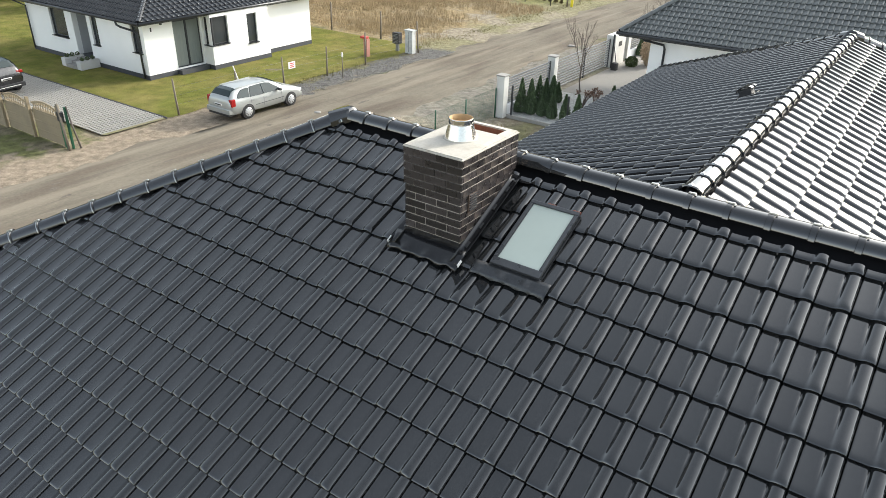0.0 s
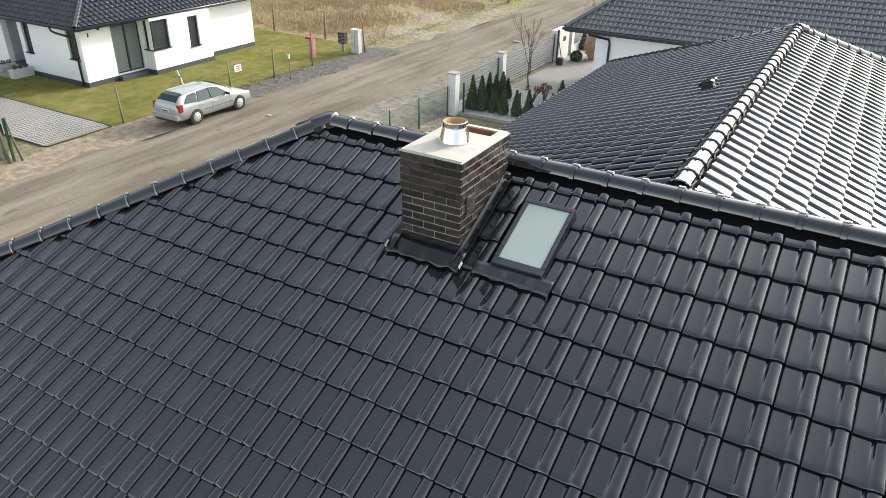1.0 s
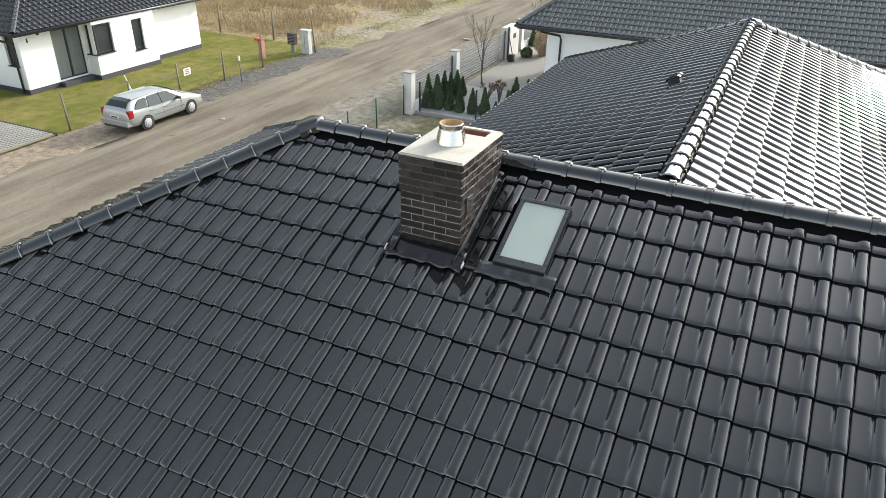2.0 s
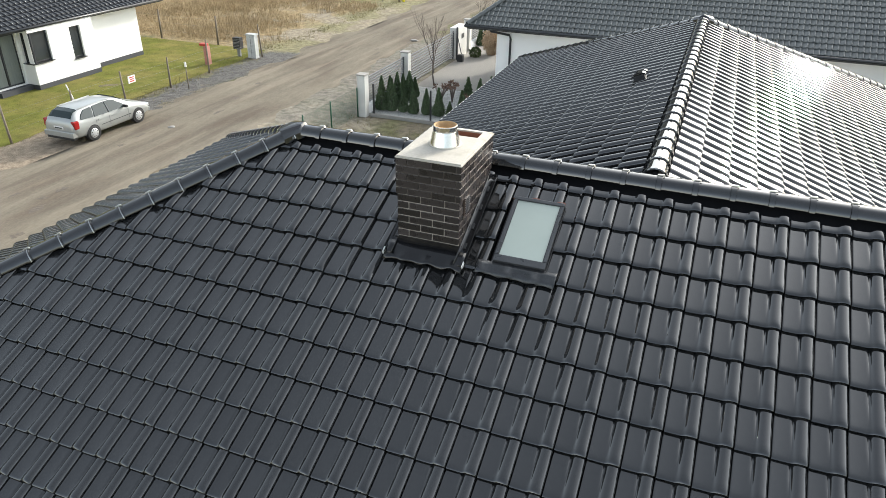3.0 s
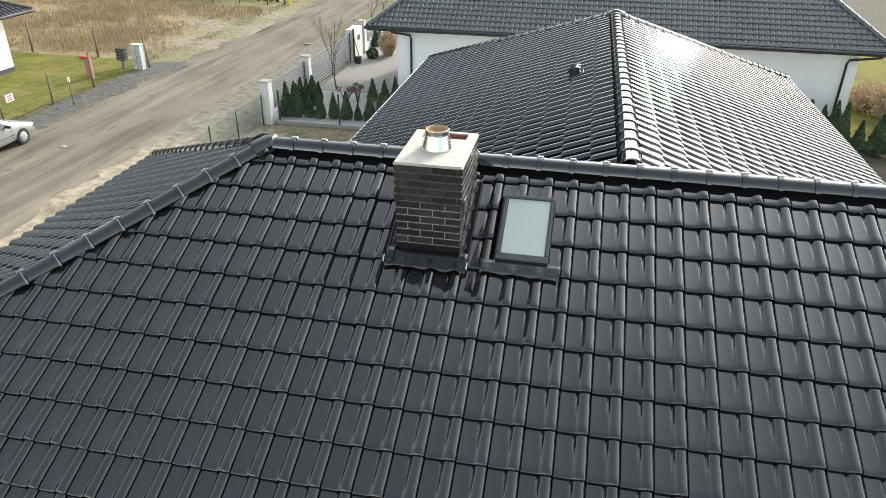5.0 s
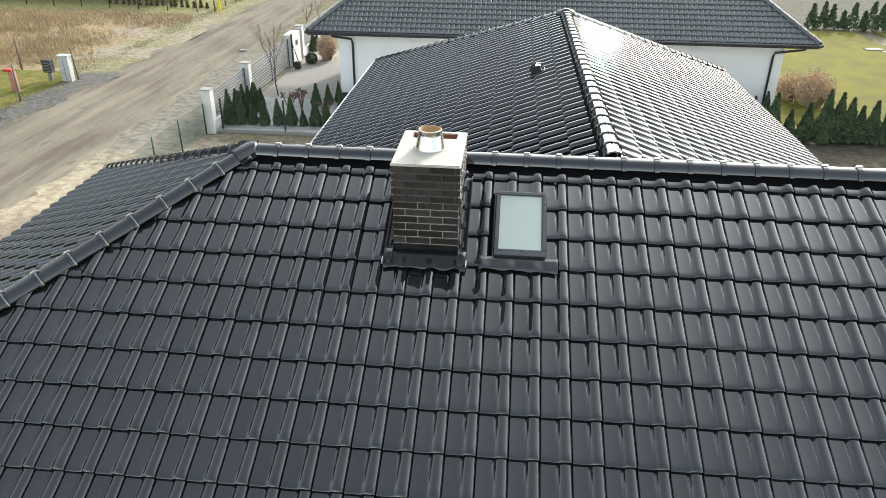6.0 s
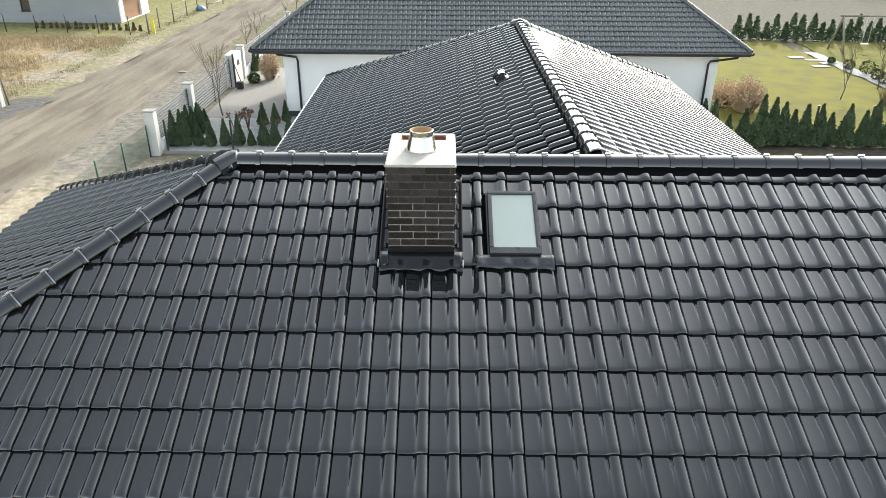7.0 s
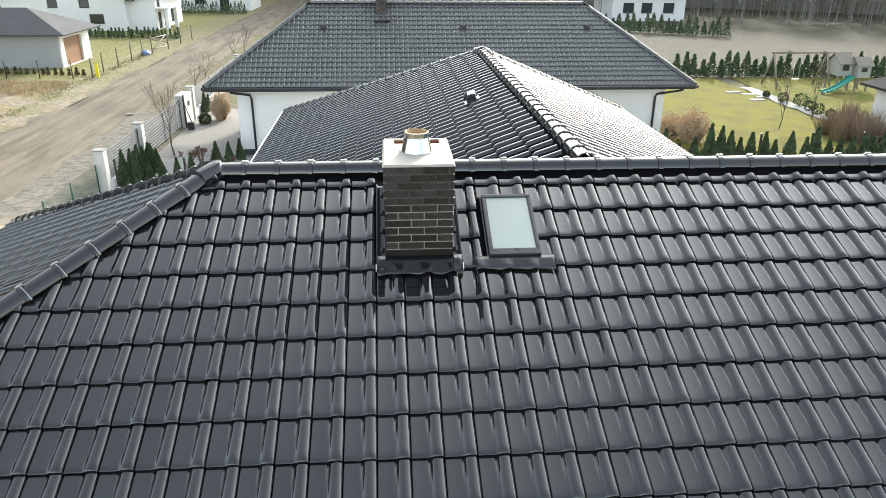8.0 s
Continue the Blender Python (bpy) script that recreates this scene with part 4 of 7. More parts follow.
# ---- neighbouring buildings ----
def wall_with_openings(name, axis, at, thick, a0, a1, z0, z1, holes, material, parent, label=""):
    """A straight wall with rectangular openings right through it; axis 'x': the wall lies in the plane x = at."""
    bm = bmesh.new()
    cs = sorted({a0, a1, *[h[0] for h in holes], *[h[1] for h in holes]})
    zs = sorted({z0, z1, *[h[2] for h in holes if h[2] > z0], *[h[3] for h in holes if h[3] < z1]})
    solid = {(i, k): not any(h[0] < (cs[i] + cs[i + 1]) / 2 < h[1] and h[2] < (zs[k] + zs[k + 1]) / 2 < h[3] for h in holes) for i in range(len(cs) - 1) for k in range(len(zs) - 1)}
    made = {}
    def vert(i, k, s):
        if (i, k, s) not in made:
            d = at + (thick if s else 0)
            made[i, k, s] = bm.verts.new((d, cs[i], zs[k]) if axis == "x" else (cs[i], d, zs[k]))
        return made[i, k, s]
    for (i, k), on in solid.items():
        if not on:
            continue
        for s in (0, 1):
            bm.faces.new([vert(p, q, s) for p, q in ((i, k), (i + 1, k), (i + 1, k + 1), (i, k + 1))])
        for di, dk, e in ((-1, 0, ((i, k), (i, k + 1))), (1, 0, ((i + 1, k), (i + 1, k + 1))), (0, -1, ((i, k), (i + 1, k))), (0, 1, ((i, k + 1), (i + 1, k + 1)))):
            if not solid.get((i + di, k + dk), False):
                bm.faces.new([vert(*e[0], 0), vert(*e[1], 0), vert(*e[1], 1), vert(*e[0], 1)])
    bmesh.ops.recalc_face_normals(bm, faces=bm.faces)
    return part(name, bm, material, parent, label)


def window(parent, axis, at, inward, a0, a1, z0, z1, leaves=1, sill=True, curtain=False, outward=None):
    """A window in a wall plane: frame, leaves with panes, a sill, and a dim room behind."""
    dep = at + inward * 0.10
    win = None
    f = 0.07
    def bar(name, p, q, lo, hi, d0, d1, m, par, label="", bevel=0.0):
        u, v = sorted((at + inward * d0, at + inward * d1))
        bm = bx(u, v, p, q, lo, hi, bevel=bevel) if axis == "x" else bx(p, q, u, v, lo, hi, bevel=bevel)
        return part(name, bm, m, par, label)
    win = bar("window", a0, a1, z1 - f, z1, 0.10, 0.17, FRAME, parent, "dark grey framed window")
    bar("frame_bottom", a0, a1, z0, z0 + f, 0.10, 0.17, FRAME, win)
    w = (a1 - a0) / leaves
    for k in range(leaves + 1):
        x = a0 + k * w
        lo = x - (0 if k == 0 else f / 2 if k < leaves else f)
        bar("frame_post", lo, lo + f, z0 + f, z1 - f, 0.10, 0.17, FRAME, win)
    for k in range(leaves):
        bar("pane", a0 + k * w + f * 0.6, a0 + (k + 1) * w - f * 0.6, z0 + f, z1 - f, 0.13, 0.142, PANE, win)
        if curtain:
            bar("curtain", a0 + k * w + f, a0 + (k + 1) * w - f, z0 + f, z1 - f, 0.118, 0.124, CURTAIN, win, "pale net curtain behind glass")
    if sill:
        bar("sill", a0 - 0.05, a1 + 0.05, z0 - 0.04, z0, -0.08, 0.10, FRAME, win, "dark window sill")
    return win


def downpipe(parent, pts, r=0.045):
    return part("downpipe", tube(bmesh.new(), pts, r, 8), FRAME, parent, "black rainwater pipe")


def tiled_hip(parent, x0, x1, y0, y1, ez, pitch, material, sides="ns ew", ridge_name="hip_tile", drop=0.05, wcover=0.30, gauge=0.36, arch=ARCH_FAR, lap=0.033):
    """A hipped roof over a rectangle: body, tiles on the asked slopes, capping tiles."""
    t = math.tan(radians(pitch))
    c, s = math.cos(radians(pitch)), math.sin(radians(pitch))
    w, d = x1 - x0, y1 - y0
    run = min(w, d) / 2
    rz = ez + run * t
    if w >= d:
        r0, r1 = (x0 + run, (y0 + y1) / 2), (x1 - run, (y0 + y1) / 2)
    else:
        r0, r1 = ((x0 + x1) / 2, y0 + run), ((x0 + x1) / 2, y1 - run)
    if r0 == r1:
        r1 = (r1[0] + 0.02, r1[1]) if w >= d else (r1[0], r1[1] + 0.02)
    body = part("roof", hip_solid(x0, x1, y0, y1, r0, r1, ez, rz, drop), UNDER, parent, "dark tiled hipped roof")
    rows = int(run / c / gauge)
    L, Rr, N = (r0[0], r0[1], 0), (r1[0], r1[1], 0), None
    low = (r0 if w >= d else r0)
    def fld(m, span_len, cuts):
        n = int(span_len / wcover) + 2
        tile_field("roof_tiles", m, range(-1, n), range(-rows - 1, 1), cuts, material, body, arch, w=wcover, g=gauge, lap=lap)
    if w >= d:
        cs = {"s": [(L, (-1, 1, 0)), (Rr, (1, 1, 0)), (L, (0, 1, 0))], "n": [(L, (-1, -1, 0)), (Rr, (1, -1, 0)), (L, (0, -1, 0))],
              "w": [(L, (1, 1, 0)), (L, (1, -1, 0))], "e": [(Rr, (-1, 1, 0)), (Rr, (-1, -1, 0))]}
    else:
        cs = {"s": [(L, (1, 1, 0)), (L, (-1, 1, 0))], "n": [(Rr, (1, -1, 0)), (Rr, (-1, -1, 0))],
              "w": [(L, (1, -1, 0)), (Rr, (1, 1, 0)), (L, (1, 0, 0))], "e": [(L, (-1, -1, 0)), (Rr, (-1, 1, 0)), (L, (-1, 0, 0))]}
    if "s" in sides:
        fld(slope_frame((x0, y0, ez), (1, 0, 0), (0, -c, -s)), w, cs["s"])
    if "e" in sides:
        fld(slope_frame((x1, y0, ez), (0, 1, 0), (c, 0, -s)), d, cs["e"])
    if "w" in sides:
        fld(slope_frame((x0, y1, ez), (0, -1, 0), (-c, 0, -s)), d, cs["w"])
    if "n" in sides:
        fld(slope_frame((x1, y1, ez), (-1, 0, 0), (0, c, -s)), w, cs["n"])
    me = ridge_tile_mesh(0.38, 0.12, material)
    for cx, cy, r in ((x0, y0, r0), (x0, y1, r0 if w >= d else r1), (x1, y0, r1 if w >= d else r0), (x1, y1, r1)):
        cap_line(body, (cx, cy, ez), (*r, rz), me, 0.38, name=ridge_name, start=0.05)
    cap_line(body, (*r0, rz), (*r1, rz), me, 0.38)
    return body, rz


def eave_trim(parent, x0, x1, y0, y1, ez, wall):
    """Soffit and gutters along the four eaves; wall is the inset of the walls."""
    part("soffit", bx(x0 + 0.05, x1 - 0.05, y0 + 0.05, y1 - 0.05, ez - 0.17, ez - 0.14), SOFFIT, parent, "white soffit")
    part("fascia", bx(x0 + 0.03, x1 - 0.03, y0 + 0.03, y0 + 0.06, ez - 0.20, ez - 0.03), FRAME, parent, "dark fascia board")
    part("fascia", bx(x1 - 0.06, x1 - 0.03, y0 + 0.06, y1 - 0.06, ez - 0.20, ez - 0.03), FRAME, parent, "dark fascia board")
    part("fascia", bx(x0 + 0.03, x0 + 0.06, y0 + 0.06, y1 - 0.06, ez - 0.20, ez - 0.03), FRAME, parent, "dark fascia board")
    for a, b in (((x0, y0 - 0.04), (x1, y0 - 0.04)), ((x1 + 0.04, y0), (x1 + 0.04, y1)), ((x0 - 0.04, y0), (x0 - 0.04, y1))):
        part("gutter", tube(bmesh.new(), [(*a, ez - 0.08), (*b, ez - 0.08)], 0.065, 10), FRAME, parent, "dark rain gutter")


# white bungalow across the road
bung = empty("bungalow", "white rendered bungalow with glossy dark tiled hipped roof", "house", at=(-36, 21, 0))
bx0, bx1, by0, by1 = -40.2, -28.9, 15.3, 27.0
EZ = 3.05
wall_with_openings("wall", "y", by0, 0.35, bx0, bx1, -0.05, 2.95, [(-37.7, -36.1, 1.15, 2.72), (-35.4, -33.95, 0.35, 2.80), (-33.6, -33.0, 1.15, 2.75), (-29.95, -29.2, 1.28, 2.80)], PLASTER, bung, "white front wall")
wall_with_openings("wall", "x", bx1, -0.35, by0 + 0.35, by1, -0.05, 2.95, [(17.05, 18.75, 0.26, 2.70)], PLASTER, bung, "white side wall")
part("wall", bx(bx0, bx0 + 0.35, by0 + 0.35, by1, -0.05, 2.95), PLASTER, bung)
part("wall", bx(bx0 + 0.35, bx1 - 0.35, by1 - 0.35, by1, -0.05, 2.95), PLASTER, bung)
part("room", bx(bx0 + 1.2, bx1 - 1.2, by0 + 1.5, by1 - 1.2, 0, 2.85), PAVE_DARK, bung, "dim rooms inside")
part("plinth", bx(bx0 - 0.02, bx1 + 0.02, by0 - 0.02, by0, -0.05, 0.20), PLINTH, bung, "dark grey plinth")
part("plinth", bx(bx1, bx1 + 0.02, by0, 18.82, -0.05, 0.20), PLINTH, bung, "dark grey plinth")
part("plinth", bx(bx1, bx1 + 0.02, 22.92, by1, -0.05, 0.20), PLINTH, bung, "dark grey plinth")
# bay
wall_with_openings("bay_wall", "x", -28.15, -0.3, 18.85, 22.9, -0.05, 2.88, [(18.86, 20.0, 1.25, 2.72), (21.35, 22.05, 1.0, 2.60)], PLASTER, bung, "white bay wall")
wall_with_openings("bay_wall", "y", 18.85, 0.3, -28.9, -28.45, -0.05, 2.88, [(-28.75, -28.45, 1.25, 2.72)], PLASTER, bung)
part("bay_wall", bx(-28.9, -28.45, 22.6, 22.9, -0.05, 2.88), PLASTER, bung)
part("bay_plinth", bx(-28.9, -28.13, 18.83, 22.92, -0.05, 0.20), PLINTH, bung, "dark grey plinth")
window(bung, "x", -28.15, -1, 18.88, 20.0, 1.25, 2.72, 1)
window(bung, "y", 18.85, 1, -28.75, -28.16, 1.25, 2.72, 1)
window(bung, "x", -28.15, -1, 21.35, 22.05, 1.0, 2.60, 1)
window(bung, "x", bx1, -1, 17.05, 18.75, 0.26, 2.70, 2, sill=False, curtain=True)
window(bung, "y", by0, 1, -37.7, -36.1, 1.15, 2.72, 1)
window(bung, "y", by0, 1, -33.6, -33.0, 1.15, 2.75, 1)
window(bung, "y", by0, 1, -29.95, -29.2, 1.28, 2.80, 1)
part("terrace_step", bx(-28.88, -28.55, 17.0, 18.8, -0.05, 0.20), PLINTH, bung, "dark grey terrace step")
GREYW = mat("grey_entrance_render", (0.40, 0.41, 0.42), 0.9, var=0.06, scale=2)
part("entrance", bx(-35.4, -33.95, by0 + 1.0, by0 + 1.05, 0.35, 2.85), GREYW, bung, "grey recessed entrance")
part("entrance_side", bx(-35.44, -35.4, by0 + 0.3, by0 + 1.05, 0.35, 2.85), GREYW, bung)
part("entrance_floor", bx(-35.4, -33.95, by0, by0 + 1.0, 0.0, 0.36), PLINTH, bung)
part("house_number_plate", bx(bx1, bx1 + 0.012, 15.72, 15.80, 2.36, 2.56), FRAME, bung, "small dark number plate")
part("outdoor_lamp", bx(bx1, bx1 + 0.09, 16.3, 16.4, 2.62, 2.72, bevel=0.01), FRAME, bung, "small dark wall lamp")
tiled_hip(bung, -40.9, -28.15, 14.65, 28.6, EZ, 25, TILE_MID, "s e")
eave_trim(bung, -40.9, -28.15, 14.65, 28.6, EZ, 0.65)
downpipe(bung, [(-30.1, 14.62, 2.95), (-30.05, 14.66, 2.72), (-29.9, 14.75, 2.62), (-29.35, 15.12, 2.42), (-29.25, 15.2, 2.3), (-29.22, 15.2, 0.05)], 0.055)
downpipe(bung, [(-40.8, 14.75, 2.92), (-40.7, 14.9, 2.75), (-40.0, 15.2, 2.5), (-40.0, 15.2, 0.1)])
for k in range(3):
    t = tagged(part("entrance_step", bx(-34.83, -33.77, by0 - 1.15 + 0.33 * k, by0 - 0.04, -0.05 + 0.001 * k, 0.13 + 0.12 * k, bevel=0.01), PAVE_DARK), "grey concrete entrance step", "step", "entrance steps", "structure")
def planter(x, y):
    p = empty("planter", "pale concrete planter with small clipped green shrubs", "planter", "planters by the entrance", at=(x, y, 0))
    part("trough", bx(x - 0.2, x + 0.2, y - 0.45, y + 0.66, -0.03, 0.42, bevel=0.015), PALE_CONC, p, "pale concrete trough")
    return p
PALE_CONC = mat("pale_concrete", (0.58, 0.57, 0.55), 0.85, var=0.1, scale=2, fine=40)
planter(-35.05, 14.6)
planter(-33.55, 14.6)

# big-roofed house beyond the wing
far = empty("gable_house", "white rendered house with large matt graphite tiled roof", "house", at=(4, 30, 0))
fx0, fx1, fy0, fy1 = -6.75, 12.5, 25.9, 32.9
wall_with_openings("wall", "y", fy0, 0.35, fx0, fx1, -0.05, 3.06, [], PLASTER, far, "white rendered wall")
part("wall", bx(fx0, fx0 + 0.35, fy0 + 0.35, fy1, -0.05, 3.06), PLASTER, far)
part("wall", bx(fx1 - 0.35, fx1, fy0 + 0.35, fy1, -0.05, 3.06), PLASTER, far)
part("wall", bx(fx0 + 0.35, fx1 - 0.35, fy1 - 0.35, fy1, -0.05, 3.06), PLASTER, far)
part("room", bx(fx0 + 0.8, fx1 - 0.8, fy0 + 1.2, fy1 - 0.8, 0, 2.6), PAVE_DARK, far, "dim rooms inside")
part("plinth", bx(fx0 - 0.02, fx1 + 0.02, fy0 - 0.03, fy0, -0.05, 0.28), PLINTH, far, "dark plinth")
tiled_hip(far, -7.95, 13.6, 25.1, 33.7, 3.18, 36.2, TILE_FAR, "s e w", wcover=0.215, gauge=0.295, arch=ARCH_FLAT, lap=0.042)
eave_trim(far, -7.95, 13.6, 25.1, 33.7, 3.18, 0.75)
downpipe(far, [(-6.9, 25.15, 3.07), (-6.85, 25.3, 2.92), (-6.15, 25.8, 2.72), (-6.1, 25.84, 2.55), (-6.1, 25.84, 0.05)], 0.05)
downpipe(far, [(13.1, 25.15, 3.07), (13.05, 25.25, 2.92), (12.1, 25.8, 2.65), (12.05, 25.84, 2.5), (12.05, 25.84, 0.05)], 0.05)
chb = part("chimney", bx(-0.6, -0.1, 28.8, 29.5, 5.0, 7.2), BRICK, far, "dark brick chimney")
part("chimney_cap", bx(-0.65, -0.05, 28.75, 29.55, 7.2, 7.26, bevel=0.01), FRAME, chb)
part("chimney_apron", bx(-0.70, 0.0, 28.3, 28.8, 5.55, 5.62), FLASH, far, "dark flashing")
for px in (-3.0, 3.4, 9.2):
    part("roof_vent", bx(px - 0.12, px + 0.12, 27.9, 28.2, 5.27, 5.46, bevel=0.03), PLASTIC, far, "small dark roof vent")

# grey garage down the road
gar = empty("garage", "grey rendered garage with dark sheet roof and brown door", "garage", at=(-36, 61, 0))
wall_with_openings("wall", "y", 56.2, 0.3, -52, -27.2, -0.05, 2.7, [(-39.4, -38.2, 0.9, 2.1), (-35.6, -34.8, 0.9, 2.1)], GREY_RENDER, gar, "grey rendered wall")
wall_with_openings("wall", "x", -27.2, -0.3, 56.5, 62.7, -0.05, 2.7, [(57.2, 61.0, 0.0, 2.3)], PLASTER, gar, "pale side wall")
part("wall", bx(-52, -27.5, 62.4, 62.7, -0.05, 2.7), GREY_RENDER, gar)
part("room", bx(-50, -29, 58, 62, 0, 2.6), PAVE_DARK, gar, "dim interior")
dr = part("garage_door", bx(-27.45, -27.4, 57.2, 61.0, 0, 2.3), BROWN_DOOR, gar, "brown sectional garage door")
for k in range(4):
    part("door_panel", bx(-27.40, -27.385, 57.25, 60.95, 0.05 + 0.57 * k, 0.57 + 0.57 * k, bevel=0.006), BROWN_DOOR, dr)
window(gar, "y", 56.2, 1, -39.4, -38.2, 0.9, 2.1, 1)
window(gar, "y", 56.2, 1, -35.6, -34.8, 0.9, 2.1, 1)
part("roof", hip_solid(-53, -26.3, 55.3, 63.6, (-48.6, 59.45), (-30.7, 59.45), 2.75, 4.6, 0.0), GREY_ROOF, gar, "dark grey sheet roof")
part("eave", bx(-53, -26.3, 55.3, 63.6, 2.66, 2.745), FRAME, gar, "dark eave edge")

# two-storey white house behind it
two = empty("two_storey_house", "white two-storey gabled house with porch", "house", at=(-36, 90, 0))
GABLE_WINDOWS = ((-40.9, -39.7, 1.0, 2.3), (-33.6, -31.9, 1.0, 2.3), (-38.3, -37.1, 3.2, 4.4), (-34.6, -33.4, 3.2, 4.4))
wall_with_openings("wall", "y", 86.0, 0.3, -43.7, -29.2, -0.05, 4.6, list(GABLE_WINDOWS), PLASTER, two, "white gable wall")
bm = bmesh.new()
prism(bm, 0, [(-43.7, 86.0, 4.6), (-29.2, 86.0, 4.6), (-36.45, 86.0, 8.2)], [(-43.7, 86.3, 4.6), (-29.2, 86.3, 4.6), (-36.45, 86.3, 8.2)])
part("gable", bm, PLASTER, two)
for p in GABLE_WINDOWS:
    window(two, "y", 86.0, 1, *p, leaves=1)
part("wall", bx(-29.5, -29.2, 86.3, 97, -0.05, 4.6), PLASTER, two)
for sx in (-1, 1):
    bm = bmesh.new()
    e = -36.45 + sx * 8.1
    prism(bm, 0, [(-36.45, 85.3, 8.35), (e, 85.3, 4.25), (e, 85.3, 4.05), (-36.45, 85.3, 8.1)], [(-36.45, 97.6, 8.35), (e, 97.6, 4.25), (e, 97.6, 4.05), (-36.45, 97.6, 8.1)])
    part("roof_slope", bm, GREY_ROOF, two, "dark sheet roof slope")
wall_with_openings("porch_wall", "x", -26.0, -0.3, 87.0, 99, -0.05, 4.4, [(88, 89.4, 0, 2.4), (90.4, 92.2, 0, 2.4), (93.6, 95.2, 0.4, 2.4), (88, 89.2, 2.9, 4.1)], PLASTER, two, "white side wing")
part("porch_wall", bx(-29.2, -26.3, 87.0, 87.3, -0.05, 4.4), PLASTER, two)
part("room", bx(-28.9, -27.0, 88.0, 98, 0, 4.0), PAVE_DARK, two, "dim rooms inside")
for p in ((88, 89.4, 0, 2.4), (90.4, 92.2, 0, 2.4), (93.6, 95.2, 0.4, 2.4), (88, 89.2, 2.9, 4.1)):
    window(two, "x", -26.0, -1, *p, leaves=1, sill=False)
part("porch_roof", bx(-29.2, -25.2, 86.5, 99.6, 4.4, 4.62, bevel=0.02), GREY_ROOF, two)
for y in (87.2, 91.2):
    part("porch_pillar", bx(-25.0, -24.6, y, y + 0.4, -0.05, 2.9), PLASTER, two, "white porch pillar")
part("porch_canopy", bx(-26.0, -24.4, 87.0, 91.8, 2.9, 3.1), PLASTER, two)

two.matrix_world = Matrix.Translation((-2.2, 0, 0)) @ Matrix.Diagonal((1, 1, 0.84, 1)) @ two.matrix_world

def plain_house(name, x0, x1, y0, y1, eave, pitch, label, wallm, roofm, ov=0.6, wins=()):
    h = empty(name, label, "house", at=((x0 + x1) / 2, (y0 + y1) / 2, 0))
    wall_with_openings("wall", "y", y0, 0.3, x0, x1, -0.05, eave, list(wins), wallm, h)
    part("wall", bx(x0, x0 + 0.3, y0 + 0.3, y1, -0.05, eave), wallm, h)
    part("wall", bx(x1 - 0.3, x1, y0 + 0.3, y1, -0.05, eave), wallm, h)
    for w in wins:
        window(h, "y", y0, 1, *w)
    run = min(x1 - x0, y1 - y0) / 2 + ov
    t = math.tan(radians(pitch))
    if x1 - x0 > y1 - y0:
        r0, r1 = (x0 - ov + run, (y0 + y1) / 2), (x1 + ov - run, (y0 + y1) / 2)
    else:
        r0, r1 = ((x0 + x1) / 2, y0 - ov + run), ((x0 + x1) / 2, y1 + ov - run)
    part("roof", hip_solid(x0 - ov, x1 + ov, y0 - ov, y1 + ov, r0, r1, eave, eave + run * t, -0.02), roofm, h, "dark roof")
    part("eave", bx(x0 - ov, x1 + ov, y0 - ov, y1 + ov, eave - 0.1, eave + 0.015), FRAME, h, "dark eave edge")
    return h
plain_house("cottage", 25.3, 34, 23.7, 29.6, 2.35, 28, "pale cottage with dark tiled roof beyond the reeds", PLASTER, mat("matt_dark_roof", (0.055, 0.057, 0.060), 0.9, var=0.3, scale=2, fine=12, spec=0.1))
plain_house("distant_house", 30, 40, 92, 101, 3.2, 30, "distant white house before the woods", PLASTER, GREY_ROOF, wins=((31.5, 33, 1, 2.3), (34, 35.5, 1, 2.3), (37, 38.5, 1, 2.3)))
plain_house("distant_house", -34, -22, 118, 128, 3.2, 35, "distant white house along the road", PLASTER, GREY_ROOF, wins=((-31, -29.4, 1, 2.3), (-27, -25.5, 0, 2.2)))
plain_house("distant_house", -62, -50, 108, 118, 3.4, 35, "distant white house with grey roof", PLASTER, GREY_ROOF, wins=((-58, -56.5, 1, 2.3), (-54, -52.5, 1, 2.3)))
# ---- driveway of grass blocks ----
drive = new("driveway", grid_mesh("driveway", span((-37.2, 0.6), -22.9), span((8.97, 0.5), 11.9), lambda x, y: -0.005, mat("sandy_joint_earth", (0.21, 0.185, 0.11), 0.95, var=0.3, scale=0.9, fine=20, col2=(0.14, 0.14, 0.06), mix_scale=0.5, mix_lo=0.4, mix_hi=0.6)))
tagged(drive, "driveway of open concrete blocks with grass in the gaps", "driveway", kind="structure")
vs, fs = [], []
def add_box(x0, x1, y0, y1, z0, z1):
    c = len(vs)
    vs.extend([(x0, y0, z0), (x1, y0, z0), (x1, y1, z0), (x0, y1, z0), (x0, y0, z1), (x1, y0, z1), (x1, y1, z1), (x0, y1, z1)])
    fs.extend([(c + 4, c + 5, c + 6, c + 7), (c, c + 1, c + 5, c + 4), (c + 1, c + 2, c + 6, c + 5), (c + 2, c + 3, c + 7, c + 6), (c + 3, c, c + 4, c + 7)])
PITCH_B = 0.168
nxb, nyb = 84, 18
for i in range(nxb):
    x = -37.1 + i * PITCH_B
    add_box(x, x + 0.052, 8.92, 11.88, -0.02, 0.028)
for j in range(nyb):
    y = 8.93 + j * PITCH_B
    for i in range(nxb - 1):
        x = -37.1 + i * PITCH_B + 0.052
        add_box(x, x + PITCH_B - 0.052, y, y + 0.052, -0.02, 0.026)
blk = child("paving_lattice", raw("paving_lattice", vs, fs, PAVE), drive, "pale concrete lattice blocks")
blk["kind"] = "stuff"
